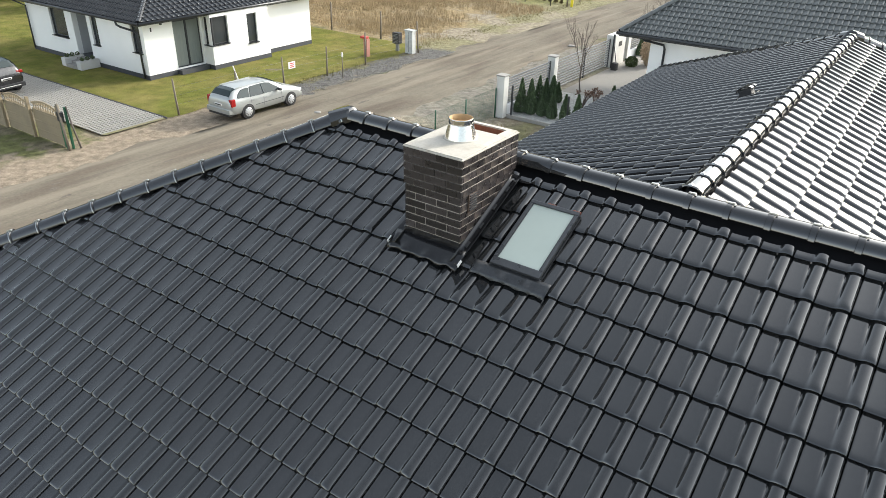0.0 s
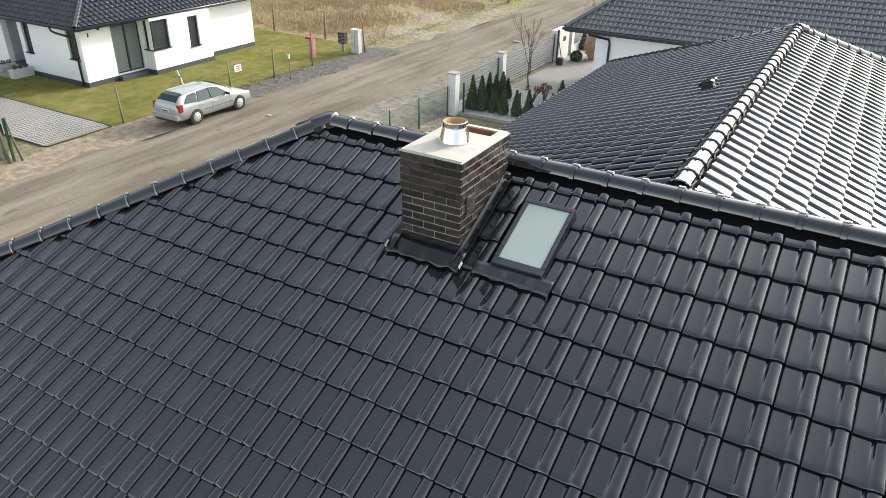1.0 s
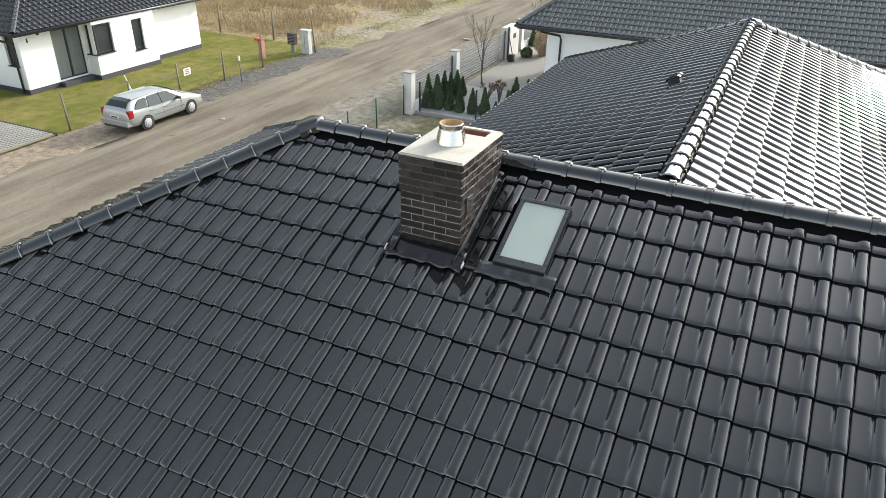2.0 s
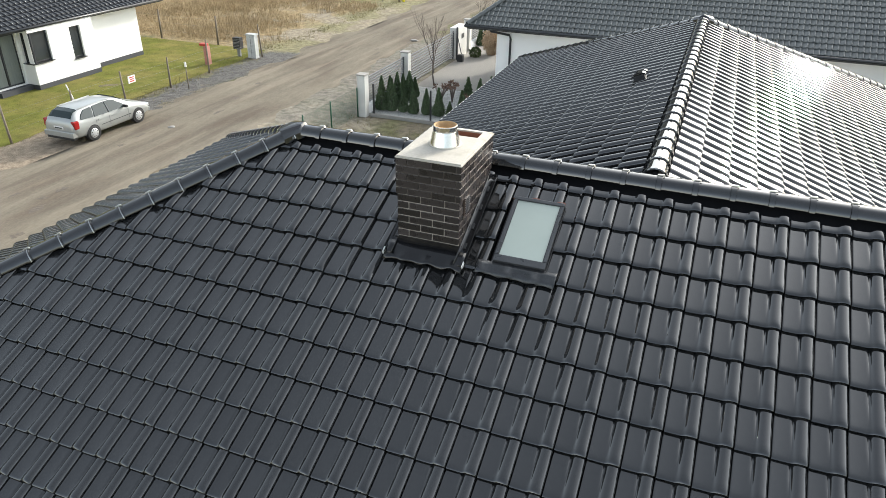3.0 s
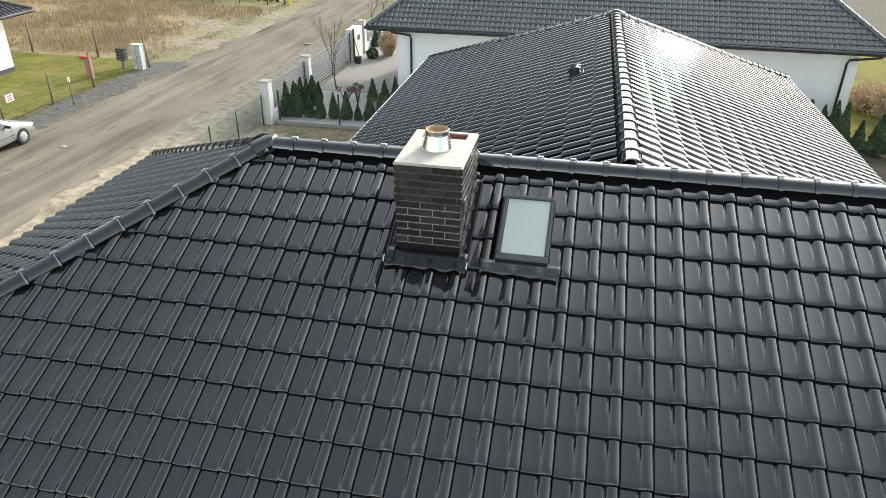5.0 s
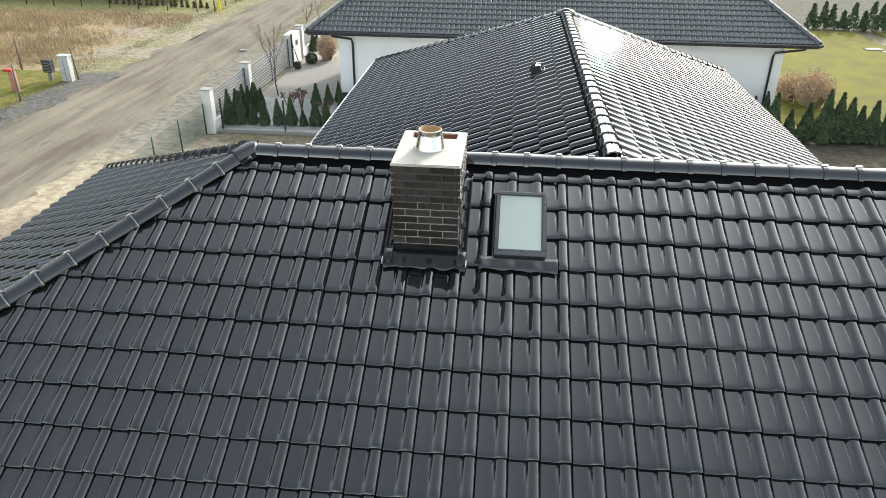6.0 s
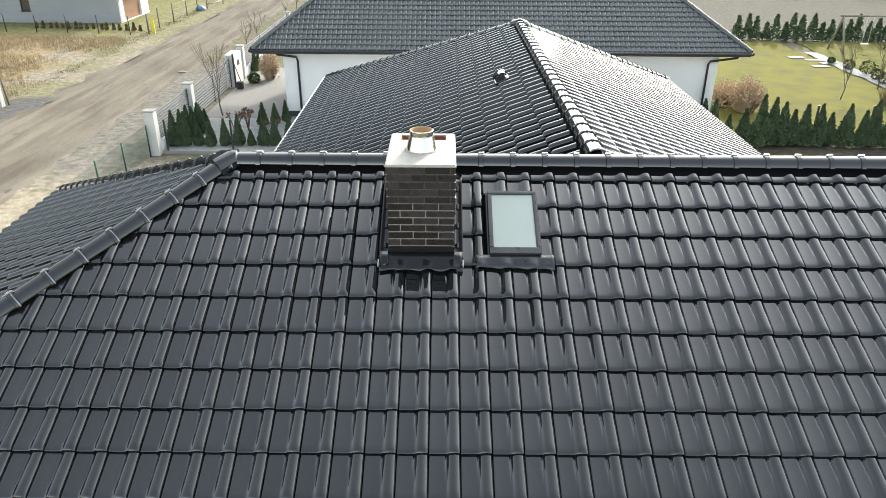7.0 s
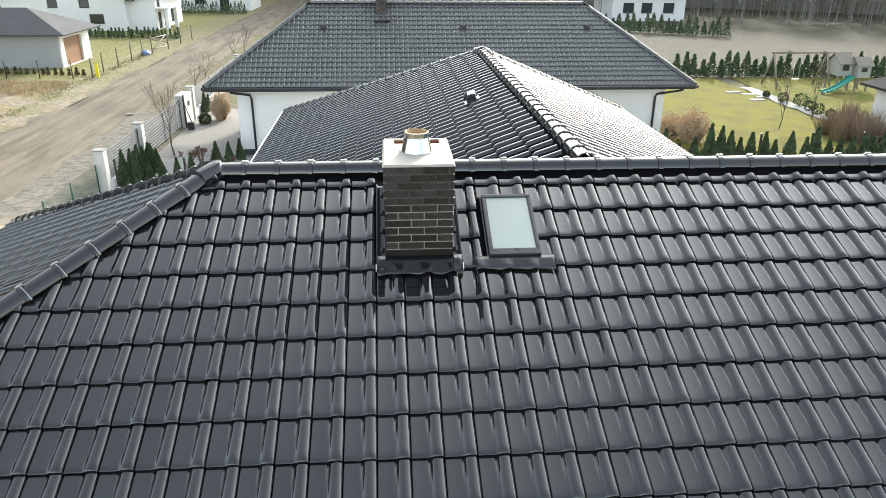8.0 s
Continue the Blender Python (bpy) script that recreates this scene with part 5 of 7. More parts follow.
part("kerb", bx(-37.2, -22.9, 11.9, 11.95, -0.05, 0.035, bevel=0.008), PLINTH, drive, "dark kerb edge")

# ---- concrete panel fence by the driveway ----
cf = empty("concrete_fence", "tan precast concrete fence with latticed arched top panels", "fence", at=(-27, 7.6, 0))
for k in range(6):
    xa, xb = -25.0 - 2.05 * k, -23.05 - 2.05 * k
    yy = 7.35 - 0.11 * k
    part("fence_post", bx(xb - 0.0, xb + 0.12, yy - 0.06, yy + 0.06, -0.05, 1.62, bevel=0.01), CONC, cf)
    for q in range(3):
        part("panel", bx(xa + 0.05, xb + 0.02, yy - 0.02, yy + 0.02, -0.03 + 0.37 * q, 0.33 + 0.37 * q, bevel=0.006), CONC, cf)
    bm = bmesh.new()
    n = 12
    top = [(xa + 0.05 + (xb - xa - 0.03) * i / n, 1.40 + 0.17 * math.sin(math.pi * i / n)) for i in range(n + 1)]
    for (p, z), (q, w) in zip(top, top[1:]):
        box(bm, p, q + 0.002, yy - 0.02, yy + 0.02, (z + w) / 2 - 0.07, (z + w) / 2)
    box(bm, xa + 0.05, xb + 0.02, yy - 0.02, yy + 0.02, 1.08, 1.15)
    for i in range(10):
        p = xa + 0.12 + (xb - xa - 0.15) * i / 10
        zt = 1.36 + 0.16 * math.sin(math.pi * (i + 0.5) / 10)
        for s in (-1, 1):
            d = Vector((s * 0.15, 0, zt - 1.13))
            m = Matrix.Translation((p + 0.09, yy, (1.13 + zt) / 2)) @ slope_x(Vector((d.x, 0.0001, d.z)))
            box(bm, -d.length / 2, d.length / 2, -0.016, 0.016, -0.014, 0.014, m=m)
    part("lattice_panel", bm, CONC, cf, "openwork arched top panel")
gp = empty("gate_post", "green steel gate post with dark letter box and wooden stake", "gate post", at=(-22.9, 7.35, 0))
part("post", bx(-22.98, -22.90, 7.30, 7.38, -0.05, 1.5), GREEN_METAL, gp)
part("post", bx(-22.72, -22.66, 7.24, 7.30, -0.05, 1.35), GREEN_METAL, gp)
part("letter_box", bx(-22.90, -22.62, 7.22, 7.36, 1.05, 1.42, bevel=0.015), PLASTIC, gp, "dark letter box")
part("stake", tube(bmesh.new(), [(-22.45, 7.2, -0.05), (-22.75, 7.25, 1.75)], 0.05, 7), WOOD, gp, "leaning wooden stake")

# ---- wooden posts and wire along the lawn ----
wf = empty("wire_fence", "thin wire fence strung on weathered wooden posts", "fence", at=(-22.7, 20, 0))
posts = [(-22.95, 12.6, 1.6), (-22.9, 15.9, 1.3), (-22.85, 18.9, 1.45), (-22.65, 21.85, 1.5), (-22.7, 25.05, 1.75), (-22.15, 29.35, 1.85)]
rng = random.Random(3)
for x, y, h in posts:
    lean = rng.uniform(-0.06, 0.06)
    part("post", tube(bmesh.new(), [(x, y, -0.05), (x + lean * 0.5, y + lean, h * 0.5), (x + lean, y + lean * 1.5, h)], 0.050, 7, 0.04), WOOD, wf)
for z in (0.45, 0.85, 1.2):
    part("wire", tube(bmesh.new(), [(x, y, z) for x, y, h in posts], 0.003, 4), GREY_METAL, wf)
for x, y, h in ((-26.5, 31.0, 1.7), (-31.0, 31.1, 1.8), (-36, 31.2, 1.7), (-42, 31.3, 1.7)):
    part("post", tube(bmesh.new(), [(x, y, -0.05), (x, y + 0.03, h)], 0.065, 7, 0.05), WOOD, wf)
for z in (0.5, 1.0, 1.45):
    part("wire", tube(bmesh.new(), [(-22.15, 29.35, z), (-26.5, 31.0, z), (-42, 31.3, z)], 0.003, 4), GREY_METAL, wf)
mk = empty("marker_stake", "thin brown stake with a white reflector head", "marker", at=(-21.65, 22, 0))
part("stake", tube(bmesh.new(), [(-21.65, 22.0, -0.05), (-21.65, 22.0, 1.1)], 0.025, 6), WOOD, mk)
part("head", bx(-21.70, -21.60, 21.97, 22.03, 1.08, 1.32, bevel=0.01), SIGN_WHITE, mk, "white reflector head")
sg = empty("notice_board", "small white and red notice on a wooden post", "sign", at=(-22.8, 19.4, 0))
part("board", bx(-22.80, -22.77, 19.22, 19.68, 0.78, 1.12), SIGN_WHITE, sg, "white sheet")
for k, (z, w) in enumerate(((1.04, 0.30), (0.95, 0.24), (0.86, 0.30))):
    part("text_bar", bx(-22.772, -22.766, 19.45 - w / 2, 19.45 + w / 2, z - 0.025, z + 0.025), RED, sg, "red bar of writing")
rod = empty("leaning_pole", "short white pole leaning in the lawn", "pole", at=(-23.4, 16.3, 0))
part("pole", tube(bmesh.new(), [(-23.5, 16.75, 0.0), (-23.55, 16.55, 0.75), (-23.6, 16.4, 1.35)], 0.04, 7, 0.025), SIGN_WHITE, rod)
part("foot", bx(-23.65, -23.35, 16.55, 16.95, -0.03, 0.15, bevel=0.02), SIGN_WHITE, rod)
hyd = empty("red_standpipe", "red boxed standpipe with a red top beside the fence", "standpipe", at=(-23.9, 26.6, 0))
part("casing", bx(-24.05, -23.79, 26.46, 26.74, -0.05, 1.0, bevel=0.02), mat("faded_red_casing", (0.42, 0.19, 0.15), 0.8, var=0.2, scale=3), hyd, "faded red casing")
part("top", bx(-24.28, -23.82, 26.42, 26.72, 1.0, 1.14, bevel=0.05), RED, hyd, "bright red top")
ac = empty("louvred_box", "dark louvred metal box on a stand", "meter box", at=(-23.4, 28.9, 0))
part("case", bx(-23.70, -23.22, 28.75, 29.1, 0.42, 1.08, bevel=0.015), PLASTIC, ac)
for k in range(7):
    part("louvre", bx(-23.67, -23.25, 28.738, 28.75, 0.47 + 0.085 * k, 0.49 + 0.085 * k), GREY_METAL, ac)
part("stand", bx(-23.55, -23.35, 28.88, 29.0, -0.05, 0.42), GREY_METAL, ac)
mb = empty("meter_cabinet", "pale grey electricity cabinet with stained sides", "meter cabinet", at=(-22.5, 29.0, 0))
part("case", bx(-22.75, -22.2, 28.8, 29.15, -0.05, 1.28, bevel=0.015), GREYBOX, mb)
part("lid", bx(-22.8, -22.15, 28.76, 29.19, 1.28, 1.36, bevel=0.015), GREYBOX, mb)
part("door_seam", bx(-22.49, -22.47, 28.796, 28.80, 0.05, 1.22), PLASTIC, mb)

# ---- boundary of the house with the big roof ----
BX = -10.85
def pillar(y, h, w=0.36, label="white rendered gate pillar with flat cap"):
    p = empty("gate_pillar", label, "pillar", "white gate pillars", at=(BX, y, 0))
    part("shaft", bx(BX - w / 2, BX + w / 2, y - w / 2, y + w / 2, -0.05, h, bevel=0.01), PILLAR_RENDER, p)
    part("cap", bx(BX - w / 2 - 0.03, BX + w / 2 + 0.03, y - w / 2 - 0.03, y + w / 2 + 0.03, h, h + 0.06, bevel=0.012), PAVE, p, "pale concrete cap")
for y, h in ((20.6, 1.68), (25.05, 1.68), (33.85, 1.68), (46.9, 1.6)):
    pillar(y, h)
wb = empty("bin_wall", "white rendered wall block with letter slot beside the gate", "wall", at=(BX, 32.2, 0))
part("block", bx(BX - 0.25, BX + 0.25, 31.6, 33.0, -0.05, 1.62, bevel=0.01), PILLAR_RENDER, wb)
part("letter_slot", bx(BX + 0.25, BX + 0.262, 32.1, 32.5, 1.0, 1.25), PLASTIC, wb)
def slat_panel(name, y0, y1, z0, z1, n, label, base=True):
    p = empty(name, label, "fence", "slatted fence panels", at=(BX, (y0 + y1) / 2, 0))
    if base:
        part("base_wall", bx(BX - 0.12, BX + 0.12, y0, y1, -0.05, z0 - 0.06), PLASTER, p, "low white base wall")
    k = max(1, round((y1 - y0) / 3.6))
    for i in range(k + 1):
        y = y0 + 0.03 + (y1 - y0 - 0.06) * i / k
        part("upright", bx(BX - 0.03, BX + 0.03, y - 0.03, y + 0.03, 0 if not base else z0 - 0.08, z1 + 0.05), FRAME, p, "dark steel upright")
    for i in range(n):
        z = z0 + (z1 - z0) * i / (n - 1)
        part("slat", bx(BX - 0.018, BX + 0.018, y0 + 0.04, y1 - 0.04, z - 0.032, z + 0.032, bevel=0.006), GREY_METAL, p)
    return p
slat_panel("slat_fence", 20.85, 24.8, 0.45, 1.48, 10, "grey steel slat fence panel on white base")
slat_panel("sliding_gate", 25.5, 31.5, 0.15, 1.42, 11, "long grey steel slatted sliding gate", base=False)
slat_panel("wicket_gate", 33.05, 33.6, 0.15, 1.5, 10, "narrow steel slatted wicket gate", base=False)
slat_panel("slat_fence", 34.1, 46.6, 0.45, 1.48, 10, "grey steel slat fence panel on white base")
gm = empty("gate_drive", "dark gate drive post with motor box", "gate drive", at=(BX + 0.35, 31.2, 0))
part("post", bx(BX + 0.25, BX + 0.33, 31.25, 31.33, -0.05, 1.75), FRAME, gm)
part("brace", tube(bmesh.new(), [(BX + 0.3, 31.3, 1.3), (BX + 0.75, 31.0, 0.05)], 0.025, 6), FRAME, gm)
part("motor", bx(BX + 0.45, BX + 0.75, 30.85, 31.15, 0.02, 0.40, bevel=0.03), PLASTIC, gm, "black motor box")

# ---- mesh fence round the garden ----
mf = empty("mesh_fence", "green steel posts with thin wire mesh", "fence", at=(-11.0, 17, 0))
gpts = [(-11.1, 8.0), (-11.1, 10.4), (-11.1, 13.2), (-11.15, 16.3), (-11.05, 18.2), (-11.0, 20.35)]
for x, y in gpts:
    part("post", tube(bmesh.new(), [(x, y, -0.05), (x, y, 1.2)], 0.03, 8), GREEN_METAL, mf)
vs, fs = [], []
def wire(a, b, r=0.0025):
    a, b = Vector(a), Vector(b)
    d = (b - a).normalized()
    p = d.orthogonal().normalized() * r
    q = d.cross(p)
    c = len(vs)
    for e in (a, b):
        vs.extend([e + p, e - p * 0.5 + q * 0.87, e - p * 0.5 - q * 0.87])
    fs.extend([(c, c + 1, c + 4, c + 3), (c + 1, c + 2, c + 5, c + 4), (c + 2, c, c + 3, c + 5)])
for k in range(24):
    wire((-11.08, 8.0, 0.03 + k * 0.05), (-11.02, 20.35, 0.03 + k * 0.05))
for k in range(240):
    y = 8.0 + k * 0.0515
    wire((-11.07, y, 0.0), (-11.07, y, 1.18))
me = child("mesh", raw("mesh", vs, fs, GREEN_METAL), mf, "fine green wire mesh")
me["kind"] = "stuff"
bf = empty("garden_fence", "dark panel posts with thin mesh on a low concrete kerb", "fence", at=(0, 20.7, 0))
part("kerb", bx(-10.6, 2.0, 20.62, 20.70, -0.05, 0.10, bevel=0.01), PAVE_DARK, bf, "grey concrete kerb")
for k in range(5):
    x = -10.4 + 2.55 * k
    part("post", bx(x - 0.03, x + 0.03, 20.63, 20.69, 0, 1.35), FRAME, bf, "dark steel post")
vs, fs = [], []
for k in range(7):
    wire((-10.4, 20.66, 0.2 + 0.18 * k), (2.0, 20.66, 0.2 + 0.18 * k), 0.0014)
for k in range(122):
    wire((-10.4 + 0.102 * k, 20.66, 0.16), (-10.4 + 0.102 * k, 20.66, 1.32), 0.0014)
child("mesh", raw("mesh", vs, fs, FRAME), bf, "fine dark wire mesh")["kind"] = "stuff"
ef = empty("garden_fence", "dark steel posts with thin mesh behind a thuja hedge", "fence", at=(18, 22.85, 0))
part("kerb", bx(7.6, 24.9, 22.82, 22.90, -0.05, 0.22, bevel=0.01), PAVE, ef, "pale concrete kerb")
for k in range(7):
    x = 8.9 + 2.3 * k
    part("post", bx(x - 0.035, x + 0.035, 22.82, 22.89, 0, 1.5), FRAME, ef, "dark steel post")
vs, fs = [], []
for k in range(6):
    wire((8.9, 22.86, 0.3 + 0.2 * k), (22.7, 22.86, 0.3 + 0.2 * k), 0.0014)
child("mesh", raw("mesh", vs, fs, FRAME), ef, "thin dark fence wires")["kind"] = "stuff"

gp = empty("gate_post", "green steel gate post with a leaning wooden prop", "post", at=(-22.55, 7.42, 0))
part("post", bx(-22.59, -22.51, 7.38, 7.46, -0.05, 1.62, bevel=0.006), GREEN_METAL, gp, "green painted steel post")
part("prop", tube(bmesh.new(), [(-22.32, 7.6, -0.03), (-22.44, 7.52, 0.8), (-22.50, 7.46, 1.66)], 0.04, 7, 0.03), BARK, gp, "weathered wooden prop")
# ---- stones ----
for x, y, s in ((-14.6, 34.9, 0.24), (-17.1, 16.1, 0.15)):
    bm = bmesh.new()
    bmesh.ops.create_icosphere(bm, subdivisions=3, radius=s)
    for v in bm.verts:
        v.co *= 1 + 0.5 * noise.noise(v.co * 7 + Vector((x, y, 0)))
        v.co = Vector((x + v.co.x, y + v.co.y * 0.8, max(-0.02, v.co.z * 0.25) + 0.01))
    for f in bm.faces:
        f.smooth = True
    tagged(part("stone", bm, PAVE_DARK), "pale flat stone lying on the road", "stone", "stones on the road")

# ---- yellow marker and wooden gate by the garage ----
ym = empty("gas_marker", "yellow marker post beside a wooden post", "marker post", at=(-22.6, 51.2, 0))
part("plate", bx(-22.62, -22.42, 51.15, 51.22, -0.05, 1.1), YELLOW, ym)
part("post", tube(bmesh.new(), [(-22.9, 51.1, -0.05), (-22.9, 51.1, 1.5)], 0.07, 7), WOOD, ym, "weathered wooden post")
yf = empty("yard_fence", "weathered posts and wire round the garage yard", "fence", at=(-23, 62, 0))
pts = [(-23.1, 54.0), (-23.0, 57.2), (-22.9, 60.5), (-22.9, 63.6), (-22.6, 65.6), (-22.0, 69.0), (-21.8, 73.0), (-21.6, 77.0)]
for x, y in pts:
    part("post", tube(bmesh.new(), [(x, y, -0.05), (x, y, 1.55)], 0.055, 6), WOOD, yf)
for k in range(7):
    part("post", tube(bmesh.new(), [(-24.2 - 2.6 * k, 50.6 + 0.25 * k, -0.05), (-24.2 - 2.6 * k, 50.6 + 0.25 * k, 1.4)], 0.04, 6), FRAME, yf)
for z in (0.5, 0.9, 1.35):
    part("wire", tube(bmesh.new(), [(x, y, z) for x, y in pts], 0.008, 4), GREY_METAL, yf)
    part("wire", tube(bmesh.new(), [(-24.2, 50.6, z), (-39.8, 52.1, z)], 0.008, 4), GREY_METAL, yf)
fg = empty("farm_gate", "pale timber gate with crossed braces", "gate", at=(-22.3, 67.3, 0))
PALEW = mat("pale_timber", (0.34, 0.31, 0.26), 0.85, var=0.2, scale=3)
for z in (0.3, 1.35):
    part("rail", tube(bmesh.new(), [(-22.6, 65.8, z), (-22.05, 68.8, z)], 0.05, 6), PALEW, fg)
part("brace", tube(bmesh.new(), [(-22.6, 65.8, 0.3), (-22.05, 68.8, 1.35)], 0.045, 6), PALEW, fg)
part("brace", tube(bmesh.new(), [(-22.6, 65.8, 1.35), (-22.05, 68.8, 0.3)], 0.045, 6), PALEW, fg)
bb = empty("blue_sack", "crumpled blue sack lying by the gate", "sack", at=(-22.9, 64.5, 0))
bm = bmesh.new()
bmesh.ops.create_icosphere(bm, subdivisions=3, radius=0.5)
for v in bm.verts:
    v.co = Vector((-22.9 + v.co.x, 64.5 + v.co.y, max(0, v.co.z) * 0.8)) + Vector((0, 0, 0.08 * noise.noise(v.co * 5)))
part("sack", bm, mat("blue_sheet", (0.12, 0.20, 0.34), 0.5, var=0.3), bb)

# ---- playhouse, slide and swing on the far lawn ----
WOODP = mat("grey_timber", (0.26, 0.23, 0.19), 0.85, var=0.25, scale=3)
ph = empty("playhouse", "raised white board playhouse with two cabins and a slide", "playhouse", at=(33.4, 39.2, 0))
BOARDW = mat("weathered_white_boards", (0.42, 0.42, 0.40), 0.8, var=0.2, scale=2, stretch=(6, 6, 1), fine=8)
def cabin(x0, x1, y0, y1, z0, z1, top, arched):
    c = part("cabin", bx(x0, x1, y0, y1, z0, z1), BOARDW, ph, "weathered white board cabin")
    ym = (y0 + y1) / 2
    bm = bmesh.new()
    prism(bm, 0, [(x0, y0, z1), (x0, y1, z1), (x0, ym, top - 0.06)], [(x1, y0, z1), (x1, y1, z1), (x1, ym, top - 0.06)])
    part("gable", bm, BOARDW, c)
    for s in (-1, 1):
        e = Vector((0, ym + s * ((y1 - y0) / 2 + 0.18), z1 - 0.12))
        bm = bmesh.new()
        prism(bm, 0, [(x0 - 0.15, ym, top), (x0 - 0.15, e.y, e.z), (x0 - 0.15, e.y, e.z + 0.06), (x0 - 0.15, ym, top + 0.06)], [(x1 + 0.15, ym, top), (x1 + 0.15, e.y, e.z), (x1 + 0.15, e.y, e.z + 0.06), (x1 + 0.15, ym, top + 0.06)])
        part("roof_board", bm, WOODP, c, "grey board roof")
    if arched:
        pts = [(0.3 * math.cos(a * math.pi / 10), 0.3 * math.sin(a * math.pi / 10)) for a in range(11)]
        pts = [(0.3, -0.3)] + pts + [(-0.3, -0.3)]
        for face in (0, 1):
            bm = bmesh.new()
            if face:
                prism(bm, 0, [(x1 + 0.012, ym + a, z0 + 0.75 + b) for a, b in pts], [(x1 - 0.02, ym + a, z0 + 0.75 + b) for a, b in pts])
            else:
                prism(bm, 0, [((x0 + x1) / 2 + a, y0 - 0.012, z0 + 0.75 + b) for a, b in pts], [((x0 + x1) / 2 + a, y0 + 0.02, z0 + 0.75 + b) for a, b in pts])
            part("window", bm, FRAME, c, "dark arched window")
    else:
        part("window", bx(x0 + 0.35, x1 - 0.35, y0 - 0.012, y0 + 0.02, z0 + 0.5, z1 - 0.25), FRAME, c, "dark opening")
    for x in (x0 + 0.08, x1 - 0.08):
        for y in (y0 + 0.08, y1 - 0.08):
            part("leg", bx(x - 0.06, x + 0.06, y - 0.06, y + 0.06, -0.05, z0), WOODP, ph)
cabin(31.9, 33.1, 38.5, 40.3, 1.2, 2.3, 3.0, True)
cabin(33.3, 34.5, 38.0, 39.4, 1.1, 2.2, 2.75, False)
bm = bmesh.new()
sp = [(32.95, 38.0, 1.25), (32.4, 37.6, 1.05), (31.3, 37.0, 0.6), (30.2, 36.5, 0.28), (29.5, 36.3, 0.2)]
for (xa, ya, za), (xb, yb, zb) in zip(sp, sp[1:]):
    for o0, o1, h0, h1 in ((-0.25, 0.25, 0.0, 0.03), (-0.28, -0.24, 0.0, 0.16), (0.24, 0.28, 0.0, 0.16)):
        prism(bm, 0, [(xa - o0 * 0.45, ya + o0, za + h0), (xa - o1 * 0.45, ya + o1, za + h0), (xa - o1 * 0.45, ya + o1, za + h1), (xa - o0 * 0.45, ya + o0, za + h1)],
              [(xb - o0 * 0.45, yb + o0, zb + h0), (xb - o1 * 0.45, yb + o1, zb + h0), (xb - o1 * 0.45, yb + o1, zb + h1), (xb - o0 * 0.45, yb + o0, zb + h1)])
part("slide", bm, mat("turquoise_plastic", (0.03, 0.28, 0.22), 0.35), ph, "turquoise slide with raised sides")
part("slide_foot", bx(29.45, 29.55, 36.1, 36.5, -0.05, 0.2), WOODP, ph)
ph.matrix_world = Matrix.Translation((28.5, 39.2, 0)) @ Matrix.Scale(0.78, 4) @ Matrix.Translation((-29.5, -36.3, 0)) @ ph.matrix_world
sw = empty("swing_frame", "grey timber swing frame with a hanging seat", "swing", at=(30.5, 43.5, 0))
for x in (28.6, 32.4):
    for s in (-1, 1):
        part("leg", tube(bmesh.new(), [(x, 43.5 + s * 1.1, -0.05), (x, 43.5, 2.3)], 0.06, 7), WOODP, sw)
part("beam", tube(bmesh.new(), [(28.4, 43.5, 2.3), (34.2, 43.5, 2.3)], 0.065, 7), WOODP, sw)
for x in (30.2, 30.6):
    part("rope", tube(bmesh.new(), [(x, 43.5, 2.3), (x, 43.5, 0.55)], 0.012, 5), SIGN_WHITE, sw)
part("seat", bx(30.15, 30.65, 43.4, 43.6, 0.5, 0.55), SIGN_WHITE, sw, "white seat")
sw.matrix_world = Matrix.Translation((-2.2, -1.2, 0)) @ sw.matrix_world
for x, y, a in ((22.9, 40.3, 8), (23.6, 39.5, -5), (24.1, 38.6, 12), (23.2, 37.6, 4)):
    slab = part("stepping_slab", bx(-0.5, 0.5, -0.25, 0.25, 0.0, 0.04, bevel=0.01), PAVE_DARK)
    slab.matrix_world = pose(x, y, 0, 0, 0, a)
    tagged(slab, "pale concrete stepping slab on the lawn", "slab", "stepping slabs")
# ---- vehicles ----
def wheel(parent, x, y, z, r, side, hub):
    """A wheel standing across x: tyre and hubcap; side +1 faces +x."""
    def ring(prof, m, name, par, label=""):
        bm = bmesh.new()
        seg = 28
        rows = [[bm.verts.new((x + side * a, y + b * math.cos(2 * math.pi * k / seg), z + b * math.sin(2 * math.pi * k / seg))) for k in range(seg)] for a, b in prof]
        for u, v in zip(rows, rows[1:]):
            for k in range(seg):
                bm.faces.new((u[k], u[(k + 1) % seg], v[(k + 1) % seg], v[k])).smooth = True
        bm.faces.new(rows[-1])
        bmesh.ops.recalc_face_normals(bm, faces=bm.faces)
        return part(name, bm, m, par, label)
    w = ring([(-0.18, r * 0.7), (-0.17, r * 0.97), (-0.12, r), (-0.02, r), (0.02, r * 0.95), (0.025, r * 0.68), (0.0, r * 0.66)], RUBBER, "wheel", parent, "black tyre")
    h = ring([(0.005, r * 0.74), (0.022, r * 0.70), (0.03, r * 0.22), (0.035, r * 0.12)], hub, "hubcap", w, "silver hubcap")
    for k in range(8):
        a = 2 * math.pi * (k + 0.5) / 8
        bm = bx(x + side * 0.022, x + side * 0.034, -r * 0.05, r * 0.05, r * 0.40, r * 0.57) if side > 0 else bx(x - 0.034, x - 0.022, -r * 0.05, r * 0.05, r * 0.40, r * 0.57)
        bmesh.ops.transform(bm, matrix=Matrix.Translation((0, y, z)) @ Matrix.Rotation(a, 4, "X"), verts=bm.verts)
        part("slot", bm, PLASTIC, w)


